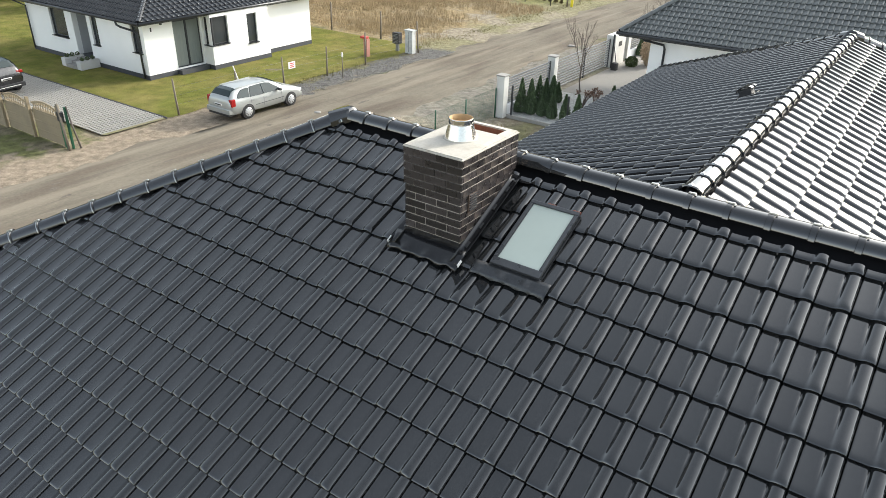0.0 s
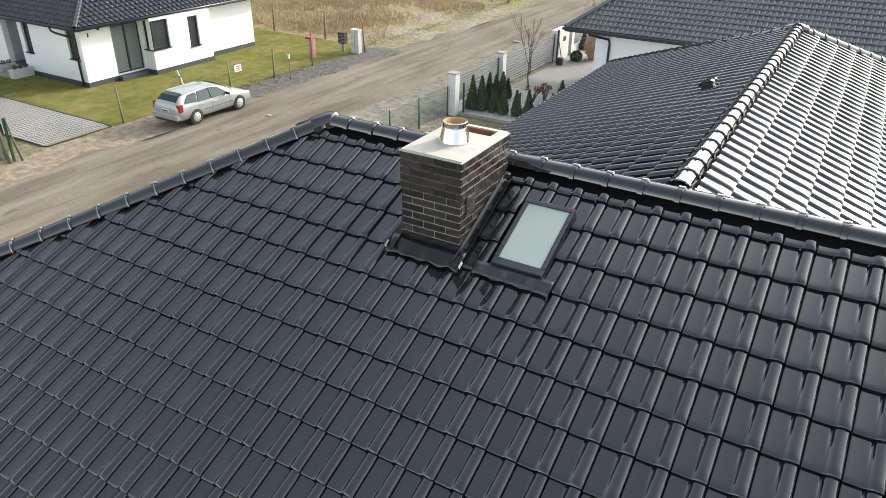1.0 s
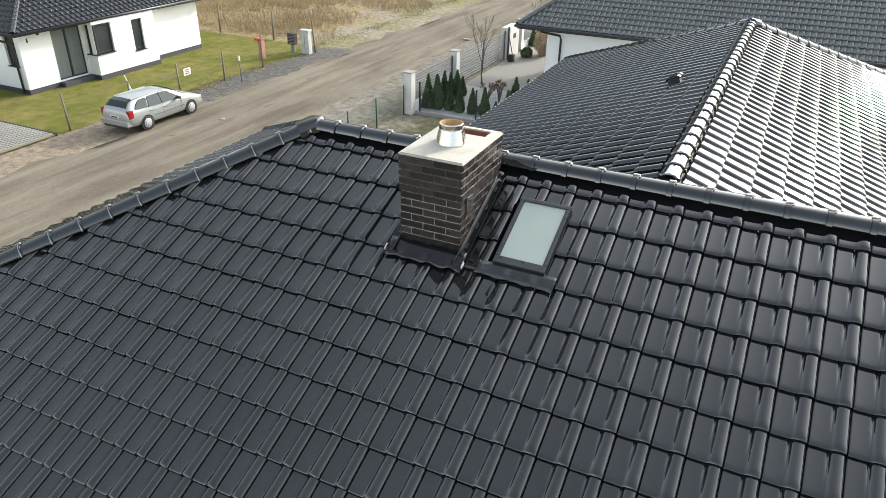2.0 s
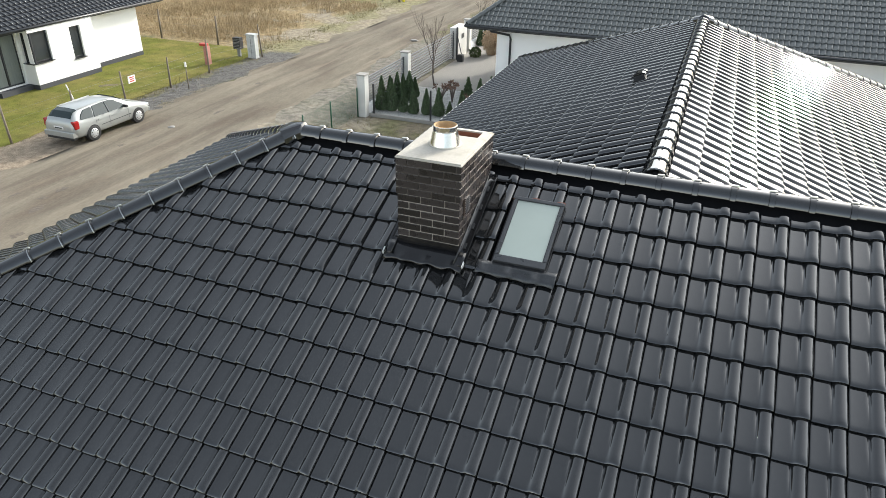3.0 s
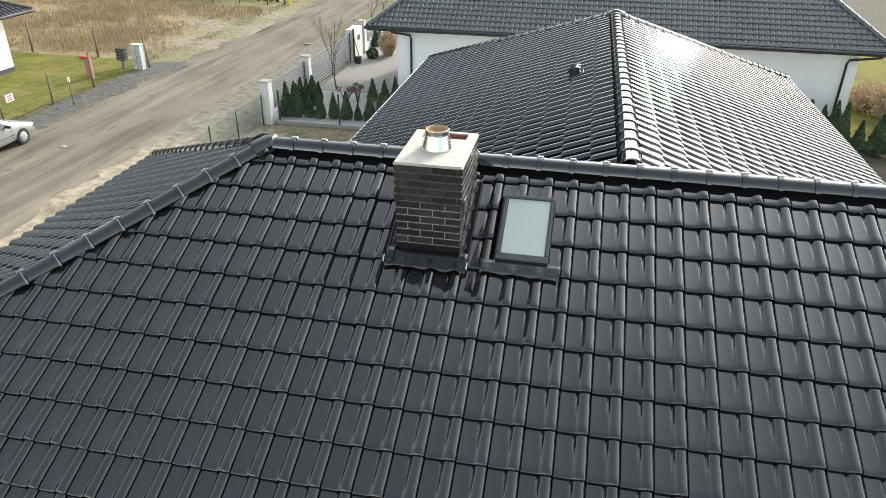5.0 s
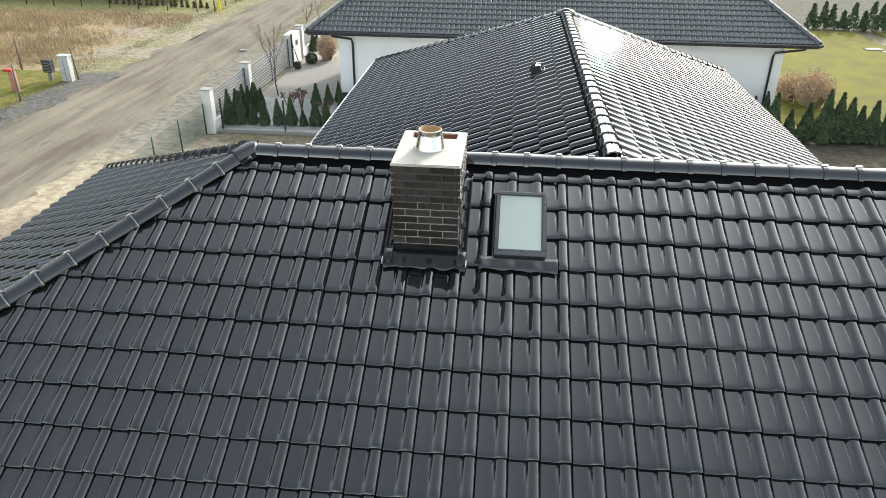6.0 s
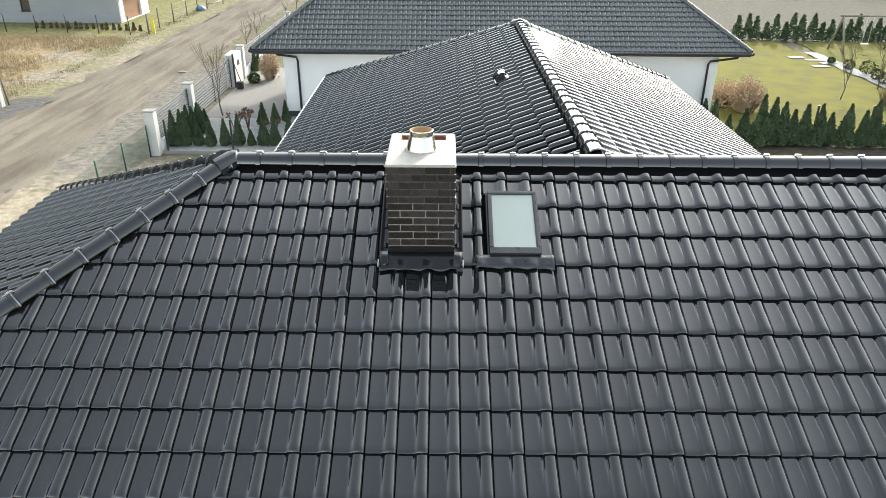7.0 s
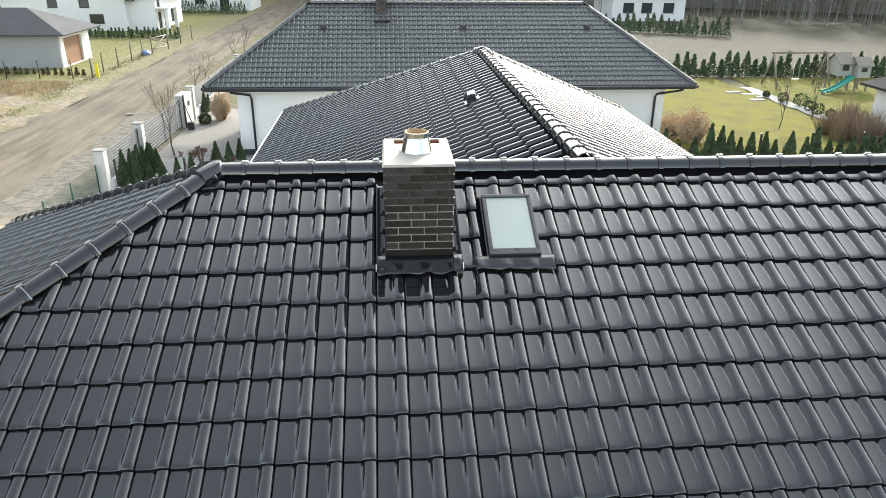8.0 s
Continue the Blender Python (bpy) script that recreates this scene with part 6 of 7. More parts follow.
def car(name, label, m, paint, stations, wheels, r, hub, glass_bands, rear_glass, wind_glass, lamps, group=""):
    """A car along +y built from cross-sections: (y, sill z, belt z, roof z, half width at sill, at belt, at roof)."""
    root = empty(name, label, "car", group)
    body = bmesh.new()
    rows = []
    for y, zs, zb, zr, ws, wb, wr in stations:
        half = [(0, zs), (ws * 0.9, zs), (ws, zs + 0.08), (wb * 1.0, zs + (zb - zs) * 0.45), (wb * 0.995, zs + (zb - zs) * 0.72), (wb * 0.955, zb), (wr + (wb * 0.955 - wr) * 0.5, zb + (zr - zb) * 0.52), (wr, zr - (zr - zb) * 0.12), (wr * 0.82, zr - (zr - zb) * 0.03), (0, zr)]
        rows.append([(x, y, z) for x, z in half] + [(-x, y, z) for x, z in half[-2:0:-1]])
    n = len(rows[0])
    grid = [[body.verts.new(p) for p in r_] for r_ in rows]
    glassy = []
    def region(i, k):
        k2 = k if k < 9 else n - 1 - k
        if k2 in (5, 6):
            for a, b in glass_bands:
                if a <= i < b:
                    return "side_window"
        if k2 in (5, 6, 7, 8) and rear_glass[0] <= i < rear_glass[1] and k2 in (7, 8):
            return "rear_window"
        if wind_glass[0] <= i < wind_glass[1] and k2 in (7, 8):
            return "windscreen"
        return None
    spare = {}
    for i in range(len(rows) - 1):
        for k in range(n):
            q = (grid[i][k], grid[i][(k + 1) % n], grid[i + 1][(k + 1) % n], grid[i + 1][k])
            nm = region(i, k)
            if nm:
                key = (nm, i if nm == "side_window" else 0, k < 9 if nm == "side_window" else 0)
                spare.setdefault(key, []).append([v.co.copy() for v in q])
            f = body.faces.new(q)
            f.smooth = True
    body.faces.new(grid[0][::-1])
    body.faces.new(grid[-1])
    bmesh.ops.recalc_face_normals(body, faces=body.faces)
    ob = part("body", body, paint, root)
    sub = ob.modifiers.new("round", "SUBSURF")
    sub.levels = sub.render_levels = 2
    for (nm, _, _), quads in spare.items():
        bm = bmesh.new()
        c = sum((p for q in quads for p in q), Vector()) / (4 * len(quads))
        for q in quads:
            bm.faces.new([bm.verts.new(c + (p - c) * (0.97 if nm == "side_window" else 0.93)) for p in q])
        bmesh.ops.remove_doubles(bm, verts=bm.verts, dist=0.002)
        bmesh.ops.recalc_face_normals(bm, faces=bm.faces)
        mid = Vector((0, c.y, 0.75))
        for v in bm.verts:
            v.co += (c - mid).normalized() * 0.018
        if sum((f.normal.dot(c - mid) for f in bm.faces)) < 0:
            bmesh.ops.reverse_faces(bm, faces=bm.faces)
        g = part(nm, bm, CARGLASS, root, "dark tinted glass")
        so = g.modifiers.new("thickness", "SOLIDIFY")
        so.thickness, so.offset = 0.02, -1
    hw = stations[len(stations) // 2][5]
    for y in wheels:
        for s in (-1, 1):
            bm = tube(bmesh.new(), [(s * (hw - 0.25), y, r + 0.01), (s * (hw + 0.004), y, r + 0.01)], r * 1.13, 24)
            part("wheel_arch", bm, PLASTIC, root, "dark wheel arch")
            wheel(root, s * (hw - 0.012), y, r, r, s, hub)
    for nm, m2, b in lamps:
        part(nm, bx(*b, bevel=0.02), m2, root)
    root.matrix_world = m
    return root


estate = [
    (-2.34, 0.38, 0.62, 0.72, 0.55, 0.66, 0.55), (-2.30, 0.30, 0.80, 0.98, 0.68, 0.80, 0.64), (-2.20, 0.26, 0.93, 1.12, 0.76, 0.86, 0.66), (-1.98, 0.24, 0.95, 1.37, 0.80, 0.88, 0.60),
    (-1.72, 0.24, 0.94, 1.44, 0.82, 0.885, 0.60), (-1.25, 0.24, 0.93, 1.47, 0.83, 0.885, 0.61), (-0.95, 0.22, 0.92, 1.475, 0.84, 0.885, 0.61), (-0.35, 0.20, 0.90, 1.475, 0.84, 0.885, 0.61), (-0.05, 0.20, 0.90, 1.465, 0.84, 0.885, 0.61),
    (0.50, 0.20, 0.89, 1.40, 0.84, 0.885, 0.59), (0.85, 0.20, 0.89, 1.20, 0.84, 0.88, 0.62), (1.25, 0.20, 0.87, 0.97, 0.84, 0.875, 0.70), (1.75, 0.21, 0.79, 0.87, 0.82, 0.86, 0.68), (2.15, 0.24, 0.66, 0.74, 0.74, 0.80, 0.60), (2.34, 0.30, 0.52, 0.58, 0.56, 0.62, 0.48)]
# parked estate: its wheels stand at the road's edge
def side_panes(root, outlines, slope):
    """Side windows as flat-edged panes lying on the tumblehome; outlines are (y, z) lists."""
    for s in (-1, 1):
        for o in outlines:
            bm = bmesh.new()
            a = [(s * (slope[0] - (z - slope[1]) * slope[2]), y, z) for y, z in o]
            prism(bm, 0, a, [(x - s * 0.05, y, z) for x, y, z in a])
            pane = part("side_window", bm, CARGLASS, root, "dark tinted glass")
            pane.matrix_parent_inverse = Matrix.Identity(4)
ec = car("estate_car", "silver estate car parked at the edge of the dirt road", pose(-20.93, 15.45, 0.0) @ Matrix.Scale(0.94, 4), SILVER, estate, (-1.33, 1.38), 0.315, HUB, [], (2, 4), (9, 11),
         [("tail_lamp", LAMP_RED, (0.66, 0.865, -2.26, -2.02, 0.70, 1.04)), ("tail_lamp", LAMP_RED, (-0.865, -0.66, -2.26, -2.02, 0.70, 1.04)),
          ("headlamp", LAMP_CLEAR, (0.50, 0.78, 1.98, 2.22, 0.56, 0.70)), ("headlamp", LAMP_CLEAR, (-0.78, -0.50, 1.98, 2.22, 0.56, 0.70)),
          ("number_plate", SIGN_WHITE, (-0.26, 0.26, -2.345, -2.31, 0.68, 0.79)), ("plate_bar", PLASTIC, (-0.20, 0.20, -2.352, -2.343, 0.71, 0.76)),
          ("bumper", SILVER, (-0.80, 0.80, -2.40, -2.15, 0.36, 0.58)), ("bumper", PLASTIC, (-0.72, 0.72, -2.36, -2.1, 0.24, 0.37)), ("front_bumper", SILVER, (-0.66, 0.66, 2.1, 2.38, 0.28, 0.46)),
          ("door_mirror", PLASTIC, (0.88, 1.06, 0.55, 0.68, 0.93, 1.05)), ("door_mirror", PLASTIC, (-1.06, -0.88, 0.55, 0.68, 0.93, 1.05)),
          ("rub_strip", PLASTIC, (0.86, 0.887, -0.85, 0.95, 0.53, 0.56)), ("door_seam", GREY_METAL, (0.84, 0.883, -0.343, -0.337, 0.42, 0.82)), ("door_seam", GREY_METAL, (0.84, 0.880, 0.80, 0.806, 0.40, 0.82)), ("door_seam", GREY_METAL, (0.84, 0.880, -1.10, -1.094, 0.60, 0.84)),
          ("roof_rail", SILVER, (0.545, 0.572, -1.70, 0.10, 1.405, 1.447)), ("roof_rail", SILVER, (-0.572, -0.545, -1.70, 0.10, 1.405, 1.447)),
          ("door_handle", SILVER, (0.885, 0.905, -0.22, -0.06, 0.76, 0.79)), ("door_handle", SILVER, (0.885, 0.905, -1.0, -0.84, 0.78, 0.81))])
side_panes(ec, [[(0.84, 0.955), (0.66, 1.07), (0.22, 1.345), (-0.02, 1.385), (-0.31, 1.395), (-0.31, 0.955)], [(-0.37, 0.955), (-0.37, 1.395), (-0.93, 1.385), (-1.00, 1.36), (-1.12, 0.975)],
                [(-1.19, 0.985), (-1.07, 1.35), (-1.14, 1.375), (-1.50, 1.345), (-1.74, 1.20), (-1.86, 1.06), (-1.83, 1.03)]], (0.882, 0.93, 0.47))
hatch = [
    (-2.15, 0.40, 0.70, 0.80, 0.60, 0.72, 0.60), (-2.10, 0.32, 0.90, 1.05, 0.74, 0.84, 0.68), (-2.0, 0.28, 1.02, 1.25, 0.80, 0.90, 0.64), (-1.75, 0.26, 1.04, 1.52, 0.84, 0.92, 0.62), (-1.4, 0.26, 1.03, 1.60, 0.86, 0.92, 0.63),
    (-0.9, 0.24, 1.02, 1.63, 0.86, 0.92, 0.64), (-0.2, 0.24, 1.0, 1.63, 0.86, 0.92, 0.64), (0.45, 0.24, 1.0, 1.56, 0.86, 0.92, 0.62), (0.85, 0.24, 0.99, 1.35, 0.86, 0.91, 0.64), (1.25, 0.25, 0.97, 1.08, 0.85, 0.90, 0.72), (1.75, 0.28, 0.90, 0.98, 0.80, 0.88, 0.68), (2.1, 0.34, 0.70, 0.78, 0.70, 0.76, 0.56)]
car("black_car", "black sport utility car parked on the driveway", pose(-33.5, 9.2, 0.03, 0, 0, 96), BLACK_PAINT, hatch, (-1.32, 1.3), 0.34, HUB, [(3, 5), (5, 6), (6, 8)], (2, 4), (7, 9),
    [("tail_lamp", LAMP_RED, (0.55, 0.88, -2.10, -1.94, 0.93, 1.06)), ("tail_lamp", LAMP_RED, (-0.88, -0.55, -2.10, -1.94, 0.93, 1.06)), ("number_plate", SIGN_WHITE, (-0.26, 0.26, -2.165, -2.12, 0.72, 0.83)), ("plate_bar", PLASTIC, (-0.2, 0.2, -2.172, -2.163, 0.75, 0.80)),
     ("bumper", PLASTIC, (-0.82, 0.82, -2.22, -1.98, 0.32, 0.52)), ("chrome_strip", STEEL, (-0.6, 0.6, -2.228, -2.21, 0.40, 0.43)), ("door_mirror", BLACK_PAINT, (0.92, 1.1, 0.5, 0.64, 1.03, 1.17)), ("door_mirror", BLACK_PAINT, (-1.1, -0.92, 0.5, 0.64, 1.03, 1.17))])
# ---- plants ----
def leaves_mesh(name, pts, size, material, flat=0.0, rng=random):
    """Many small leaf clumps: each a bent pair of triangles at a random turn."""
    vs, fs = [], []
    for p, d in pts:
        u = Vector((rng.uniform(-1, 1), rng.uniform(-1, 1), rng.uniform(-1, 1))).normalized()
        a = (u + Vector(d) * 0.8).normalized()
        b = a.orthogonal().normalized()
        b = (Matrix.Rotation(rng.uniform(0, 6.28), 3, a) @ b)
        s = size * rng.uniform(0.6, 1.35)
        p = Vector(p)
        c = len(vs)
        vs.extend([p - b * s * 0.45, p + a * s - b * s * 0.15, p + a * s * 1.05 + b * s * 0.2, p + b * s * 0.45 + a.cross(b) * s * 0.2])
        fs.extend([(c, c + 1, c + 2), (c, c + 2, c + 3)])
    return raw(name, vs, fs, material)


def thuja(h, w, seed, n=3400):
    rng = random.Random(seed)
    t = empty("thuja", "young dark green cone-shaped thuja in a hedge row", "conifer", "thuja hedge")
    pts = []
    for _ in range(n):
        f = rng.random() ** 1.5
        z = h * (0.03 + 0.97 * f)
        r = w * (1 - f) ** 0.95 * (0.72 + 0.28 * min(1, f * 6)) * rng.uniform(0.70, 1.0)
        a = rng.uniform(0, 6.283)
        r *= 1 + 0.12 * math.sin(a * 3 + z * 4 + seed) + 0.10 * math.sin(a * 7 + z * 11)
        pts.append(((r * math.cos(a), r * math.sin(a), z), (0.35 * math.cos(a), 0.35 * math.sin(a), 1.6)))
    child("crown", leaves_mesh("crown", pts, 0.052, THUJA, rng=rng), t)
    part("trunk", tube(bmesh.new(), [(0, 0, -0.03), (0, 0, h * 0.55), (0.01, 0, h * 0.9)], 0.035, 6, 0.008), BARK, t)
    return t


kinds = [thuja(1.22, 0.31, 1), thuja(1.05, 0.28, 2), thuja(1.42, 0.34, 3), thuja(0.85, 0.26, 4)]
rng = random.Random(21)
spots = [(-10.45, 21.55, 2), (-10.0, 21.6, 2), (-9.5, 21.65, 3), (-9.0, 21.6, 0), (-8.45, 21.7, 2), (-7.9, 21.7, 0), (-7.4, 21.7, 3), (-6.9, 21.75, 2), (-6.45, 21.75, 0), (-5.85, 21.8, 0), (-5.3, 21.8, 3), (-4.7, 21.85, 0),
         (-10.4, 22.3, 0), (-10.35, 22.95, 2), (-10.35, 23.6, 0), (-10.3, 24.2, 0), (-9.95, 22.6, 1), (-9.9, 23.3, 0), (-9.9, 23.9, 1), (-7.6, 24.6, 1), (-7.1, 24.8, 0), (-6.7, 25.2, 1), (-10.5, 35.2, 2), (-10.45, 35.9, 1)]
x = 8.8
while x < 24.6:
    spots.append((x, 22.25 + rng.uniform(-0.12, 0.12), rng.choice((0, 2, 2, 1, 0))))
    x += rng.uniform(0.42, 0.66)
spots += [(9.6, 24.7, 0), (10.0, 24.8, 1), (11.4, 24.9, 0), (11.8, 24.7, 2)]
for k, (x, y, q) in enumerate(spots):
    m = pose(x, y, 0.0, 0, 0, rng.uniform(0, 360))
    s = rng.uniform(0.88, 1.12) * (1.32 if x > 8 and y < 23 else 0.9)
    copy_thing(kinds[q], m @ Matrix.Diagonal((s, s, s * rng.uniform(0.9, 1.1), 1)))
for q, k in enumerate(kinds):
    k.matrix_basis = pose(-46 - 1.3 * q, 30.2, 0, 0, 0, 40 * q)
# small far hedges: one sheet of little cones each
def far_hedge(a, b, n, h, label, material=THUJA, seed=1, dense=320, size=0.10):
    rng = random.Random(seed)
    pts = []
    for i in range(n):
        f = (i + rng.uniform(-0.2, 0.2)) / n
        cx, cy = a[0] + (b[0] - a[0]) * f, a[1] + (b[1] - a[1]) * f
        hh = h * rng.uniform(0.75, 1.2)
        for _ in range(dense):
            t = rng.random()
            r = 0.30 * hh * (1 - t) ** 0.8 * rng.uniform(0.4, 1)
            g = rng.uniform(0, 6.28)
            pts.append(((cx + r * math.cos(g), cy + r * math.sin(g), hh * t), (0, 0, 1)))
    ob = new("hedge", leaves_mesh("hedge", pts, size, material, rng=rng))
    return tagged(ob, label, "hedge", kind="stuff")
far_hedge((-36, 79.2), (-22.6, 77.2), 28, 1.05, "row of small dark green thujas behind the fence")
far_hedge((-33, 53.4), (-23.4, 52.0), 17, 0.5, "row of small brownish young thujas", mat("olive_brown_foliage", (0.17, 0.14, 0.075), 0.9, var=0.4, scale=3, spec=0.1), 4)
far_hedge((-33, 112), (-21, 110), 22, 1.7, "distant row of dark thujas", THUJA, 8)
far_hedge((24.5, 81), (38, 73), 20, 1.8, "distant dark conifers before a white house", THUJA, 9, 420, 0.14)
far_hedge((21.5, 47.0), (50, 45.0), 44, 1.5, "dark conifer hedge behind the swing", THUJA, 12, 520, 0.13)


def clump(name, label, category, x, y, h, w, n, material, blade=0.012, droop=0.35, seed=1, group="", head=None):
    """A tuft of ornamental grass: separate blades that bend outwards."""
    rng = random.Random(seed)
    t = empty(name, label, category, group, at=(x, y, 0))
    vs, fs, tips = [], [], []
    for _ in range(n):
        a, r = rng.uniform(0, 6.28), w * math.sqrt(rng.random())
        p = Vector((x + 0.5 * r * math.cos(a), y + 0.5 * r * math.sin(a), -0.02))
        hh = h * rng.uniform(0.6, 1.08) * (1 - 0.42 * (r / w) ** 2)
        o = Vector((math.cos(a), math.sin(a), 0)) * r
        side = Vector((-math.sin(a + 0.6), math.cos(a + 0.6), 0)) * blade
        mid = p + o * droop + Vector((0, 0, hh * 0.6))
        tip = p + o * (0.25 + droop) + Vector((rng.uniform(-0.05, 0.05), rng.uniform(-0.05, 0.05), hh))
        c = len(vs)
        vs.extend([p - side, p + side, mid + side, mid - side, tip])
        fs.extend([(c, c + 1, c + 2, c + 3), (c + 3, c + 2, c + 4)])
        tips.append((tip, (0, 0, 0.6)))
    child("foliage", raw("foliage", vs, fs, material), t)["kind"] = "stuff"
    if head:
        child("plume", leaves_mesh("plume", [(p + Vector((rng.gauss(0, 0.02), rng.gauss(0, 0.02), -abs(rng.gauss(0, 0.30)))), d) for p, d in tips for _ in range(3)], 0.07, head, rng=rng), t, "pale feathery plumes")
    return t
clump("pampas_grass", "tall dry straw-coloured clump of ornamental grass", "ornamental grass", -9.2, 33.2, 1.75, 0.42, 550, PLUME, 0.011, 0.5, 2, head=PLUME)
clump("pampas_grass", "dry grass clump with pale feathery plumes", "ornamental grass", 14.7, 27.4, 1.7, 0.85, 700, PLUME, 0.012, 0.3, 3, head=PLUME)
clump("pampas_grass", "low dry grass clump beside a wall", "ornamental grass", 14.0, 28.4, 1.3, 0.7, 500, PLUME, 0.012, 0.3, 4, head=PLUME)
for k, (x, y, h) in enumerate(((23.0, 28.0, 1.7), (23.8, 28.7, 1.8), (24.1, 29.6, 1.8), (22.6, 28.8, 1.4), (24.0, 27.4, 1.8), (22.5, 27.3, 1.4), (23.2, 26.8, 1.7))):
    clump("reed_clump", "tall dry brown reed clump at the lawn's edge", "reeds", x, y, h, 1.0, 380, mat("brown_reed", (0.27, 0.20, 0.145), 0.9, var=0.3, scale=2) if k == 0 else bpy.data.materials["brown_reed"], 0.011, 0.2, 30 + k, "reed clumps")


def shrub(name, label, x, y, h, w, n, material, seed, size=0.07, group=""):
    rng = random.Random(seed)
    t = empty(name, label, "shrub", group, at=(x, y, 0))
    pts = []
    for _ in range(n):
        d = Vector((rng.gauss(0, 1), rng.gauss(0, 1), rng.gauss(0, 1))).normalized()
        r = rng.uniform(0.75, 1.0) * (1 + 0.15 * noise.noise(d * 2.5 + Vector((seed, 0, 0))))
        pts.append(((x + d.x * w * r, y + d.y * w * r, h * 0.5 + d.z * h * 0.5 * r), d))
    child("crown", leaves_mesh("crown", pts, size, material, rng=rng), t)
    part("stem", tube(bmesh.new(), [(x, y, -0.03), (x, y, h * 0.5)], 0.03, 6), BARK, t)
    return t
shrub("ball_shrub", "small clipped round green shrub on the forecourt", -9.85, 32.3, 0.55, 0.32, 700, BUSH, 1)
for k, (x, y) in enumerate(((-35.05, 14.4), (-35.05, 14.7), (-35.05, 15.0), (-33.55, 14.4), (-33.55, 14.7), (-33.55, 15.0))):
    s = shrub("ball_shrub", "tiny clipped green shrub in a concrete planter", x, y, 0.20, 0.11, 200, BUSH, 40 + k, 0.035, "planter shrubs")
    s.location.z = 0.41
for k, (x, y, h) in enumerate(((24.5, 36.9, 0.8), (24.9, 35.6, 1.05), (24.7, 34.2, 0.8), (24.6, 33.2, 0.9), (24.3, 38.6, 0.5), (24.8, 32.2, 0.7))):
    shrub("low_shrub", "low dark green shrub in a gravel bed", x, y, h * 0.75, h * 0.42, 500, BUSH, 60 + k, 0.06, "shrubs in the bed")
BROWNLEAF = mat("brown_seed_heads", (0.15, 0.088, 0.062), 0.9, var=0.3)
for k, (x, y, h) in enumerate(((-8.0, 23.6, 0.85), (-8.5, 23.4, 0.8), (-6.6, 22.3, 0.8))):
    t = empty("hydrangea", "bare hydrangea with dry brown flower heads", "shrub", "hydrangeas", at=(x, y, 0))
    rng = random.Random(80 + k)
    bm = bmesh.new()
    pts = []
    for _ in range(12):
        a, r = rng.uniform(0, 6.28), rng.uniform(0.1, 0.42)
        p = Vector((x + r * math.cos(a), y + r * math.sin(a), h * rng.uniform(0.8, 1.1)))
        tube(bm, [(x, y, 0), ((x + p.x) / 2, (y + p.y) / 2, h * 0.55), p], 0.012, 5)
        pts += [(p + Vector((rng.gauss(0, 0.05), rng.gauss(0, 0.05), rng.gauss(0, 0.04))), (0, 0, 1)) for _ in range(14)]
    part("stems", bm, TWIG, t)
    child("dry_bloom", leaves_mesh("dry_bloom", pts, 0.06, BROWNLEAF, rng=rng), t, "dry brown flower heads")["kind"] = "stuff"


def bare_tree(x, y, h, seed, label, spread=0.55, r0=0.06, depth=5, name="bare_tree"):
    """A leafless tree: trunk, then limbs that fork into fine twigs."""
    rng = random.Random(seed)
    t = empty(name, label, "tree", at=(x, y, 0))
    trunk, limbs, twigs = bmesh.new(), bmesh.new(), bmesh.new()
    def grow(p, d, ln, r, k):
        q = p + d * ln * 0.5 + Vector((rng.gauss(0, 1), rng.gauss(0, 1), 0)) * ln * 0.05
        e = q + (d + Vector((0, 0, 0.12))).normalized() * ln * 0.5
        bm = trunk if k == 0 else limbs if k < 3 else twigs
        tube(bm, [p, q, e], r, 6 if k < 2 else 4 if k < 4 else 3, r * 0.62)
        if k >= depth:
            return
        for c in range(4 if k == 0 else 3 if k < depth - 1 else 2):
            a = rng.uniform(0, 6.28)
            s = spread * rng.uniform(0.6, 1.25)
            nd = (d + Vector((math.cos(a) * s, math.sin(a) * s, rng.uniform(-0.05, 0.3)))).normalized()
            at = e if c == 0 else p.lerp(e, rng.uniform(0.55, 1.0))
            grow(at, nd, ln * rng.uniform(0.55, 0.78), max(0.004, r * 0.55), k + 1)
    grow(Vector((x, y, -0.04)), Vector((0.02, 0.0, 1)), h * 0.36, r0, 0)
    part("trunk", trunk, BARK, t)
    part("limbs", limbs, BARK, t)
    part("fine_twig", twigs, TWIG, t)["kind"] = "stuff"
    return t
bare_tree(-9.75, 25.9, 3.5, 5, "slender leafless young tree beside the sliding gate", 0.27, 0.04)
bare_tree(20.5, 29.8, 3.2, 6, "thin leafless sapling on the lawn", 0.4, 0.03, 4)
bare_tree(23.6, 32.0, 3.4, 7, "thin leafless sapling at the lawn's edge", 0.4, 0.03, 4)
bare_tree(-12.2, 40.0, 2.6, 8, "bare roadside shrub with thin twigs", 0.7, 0.03, 4)
bare_tree(-12.4, 44.0, 2.8, 9, "bare roadside shrub with thin twigs", 0.7, 0.03, 4)
bare_tree(-12.0, 52.0, 3.2, 10, "bare roadside shrub with thin twigs", 0.7, 0.03, 4)
bare_tree(-12.3, 58.0, 3.5, 11, "bare roadside shrub with thin twigs", 0.7, 0.04, 4)
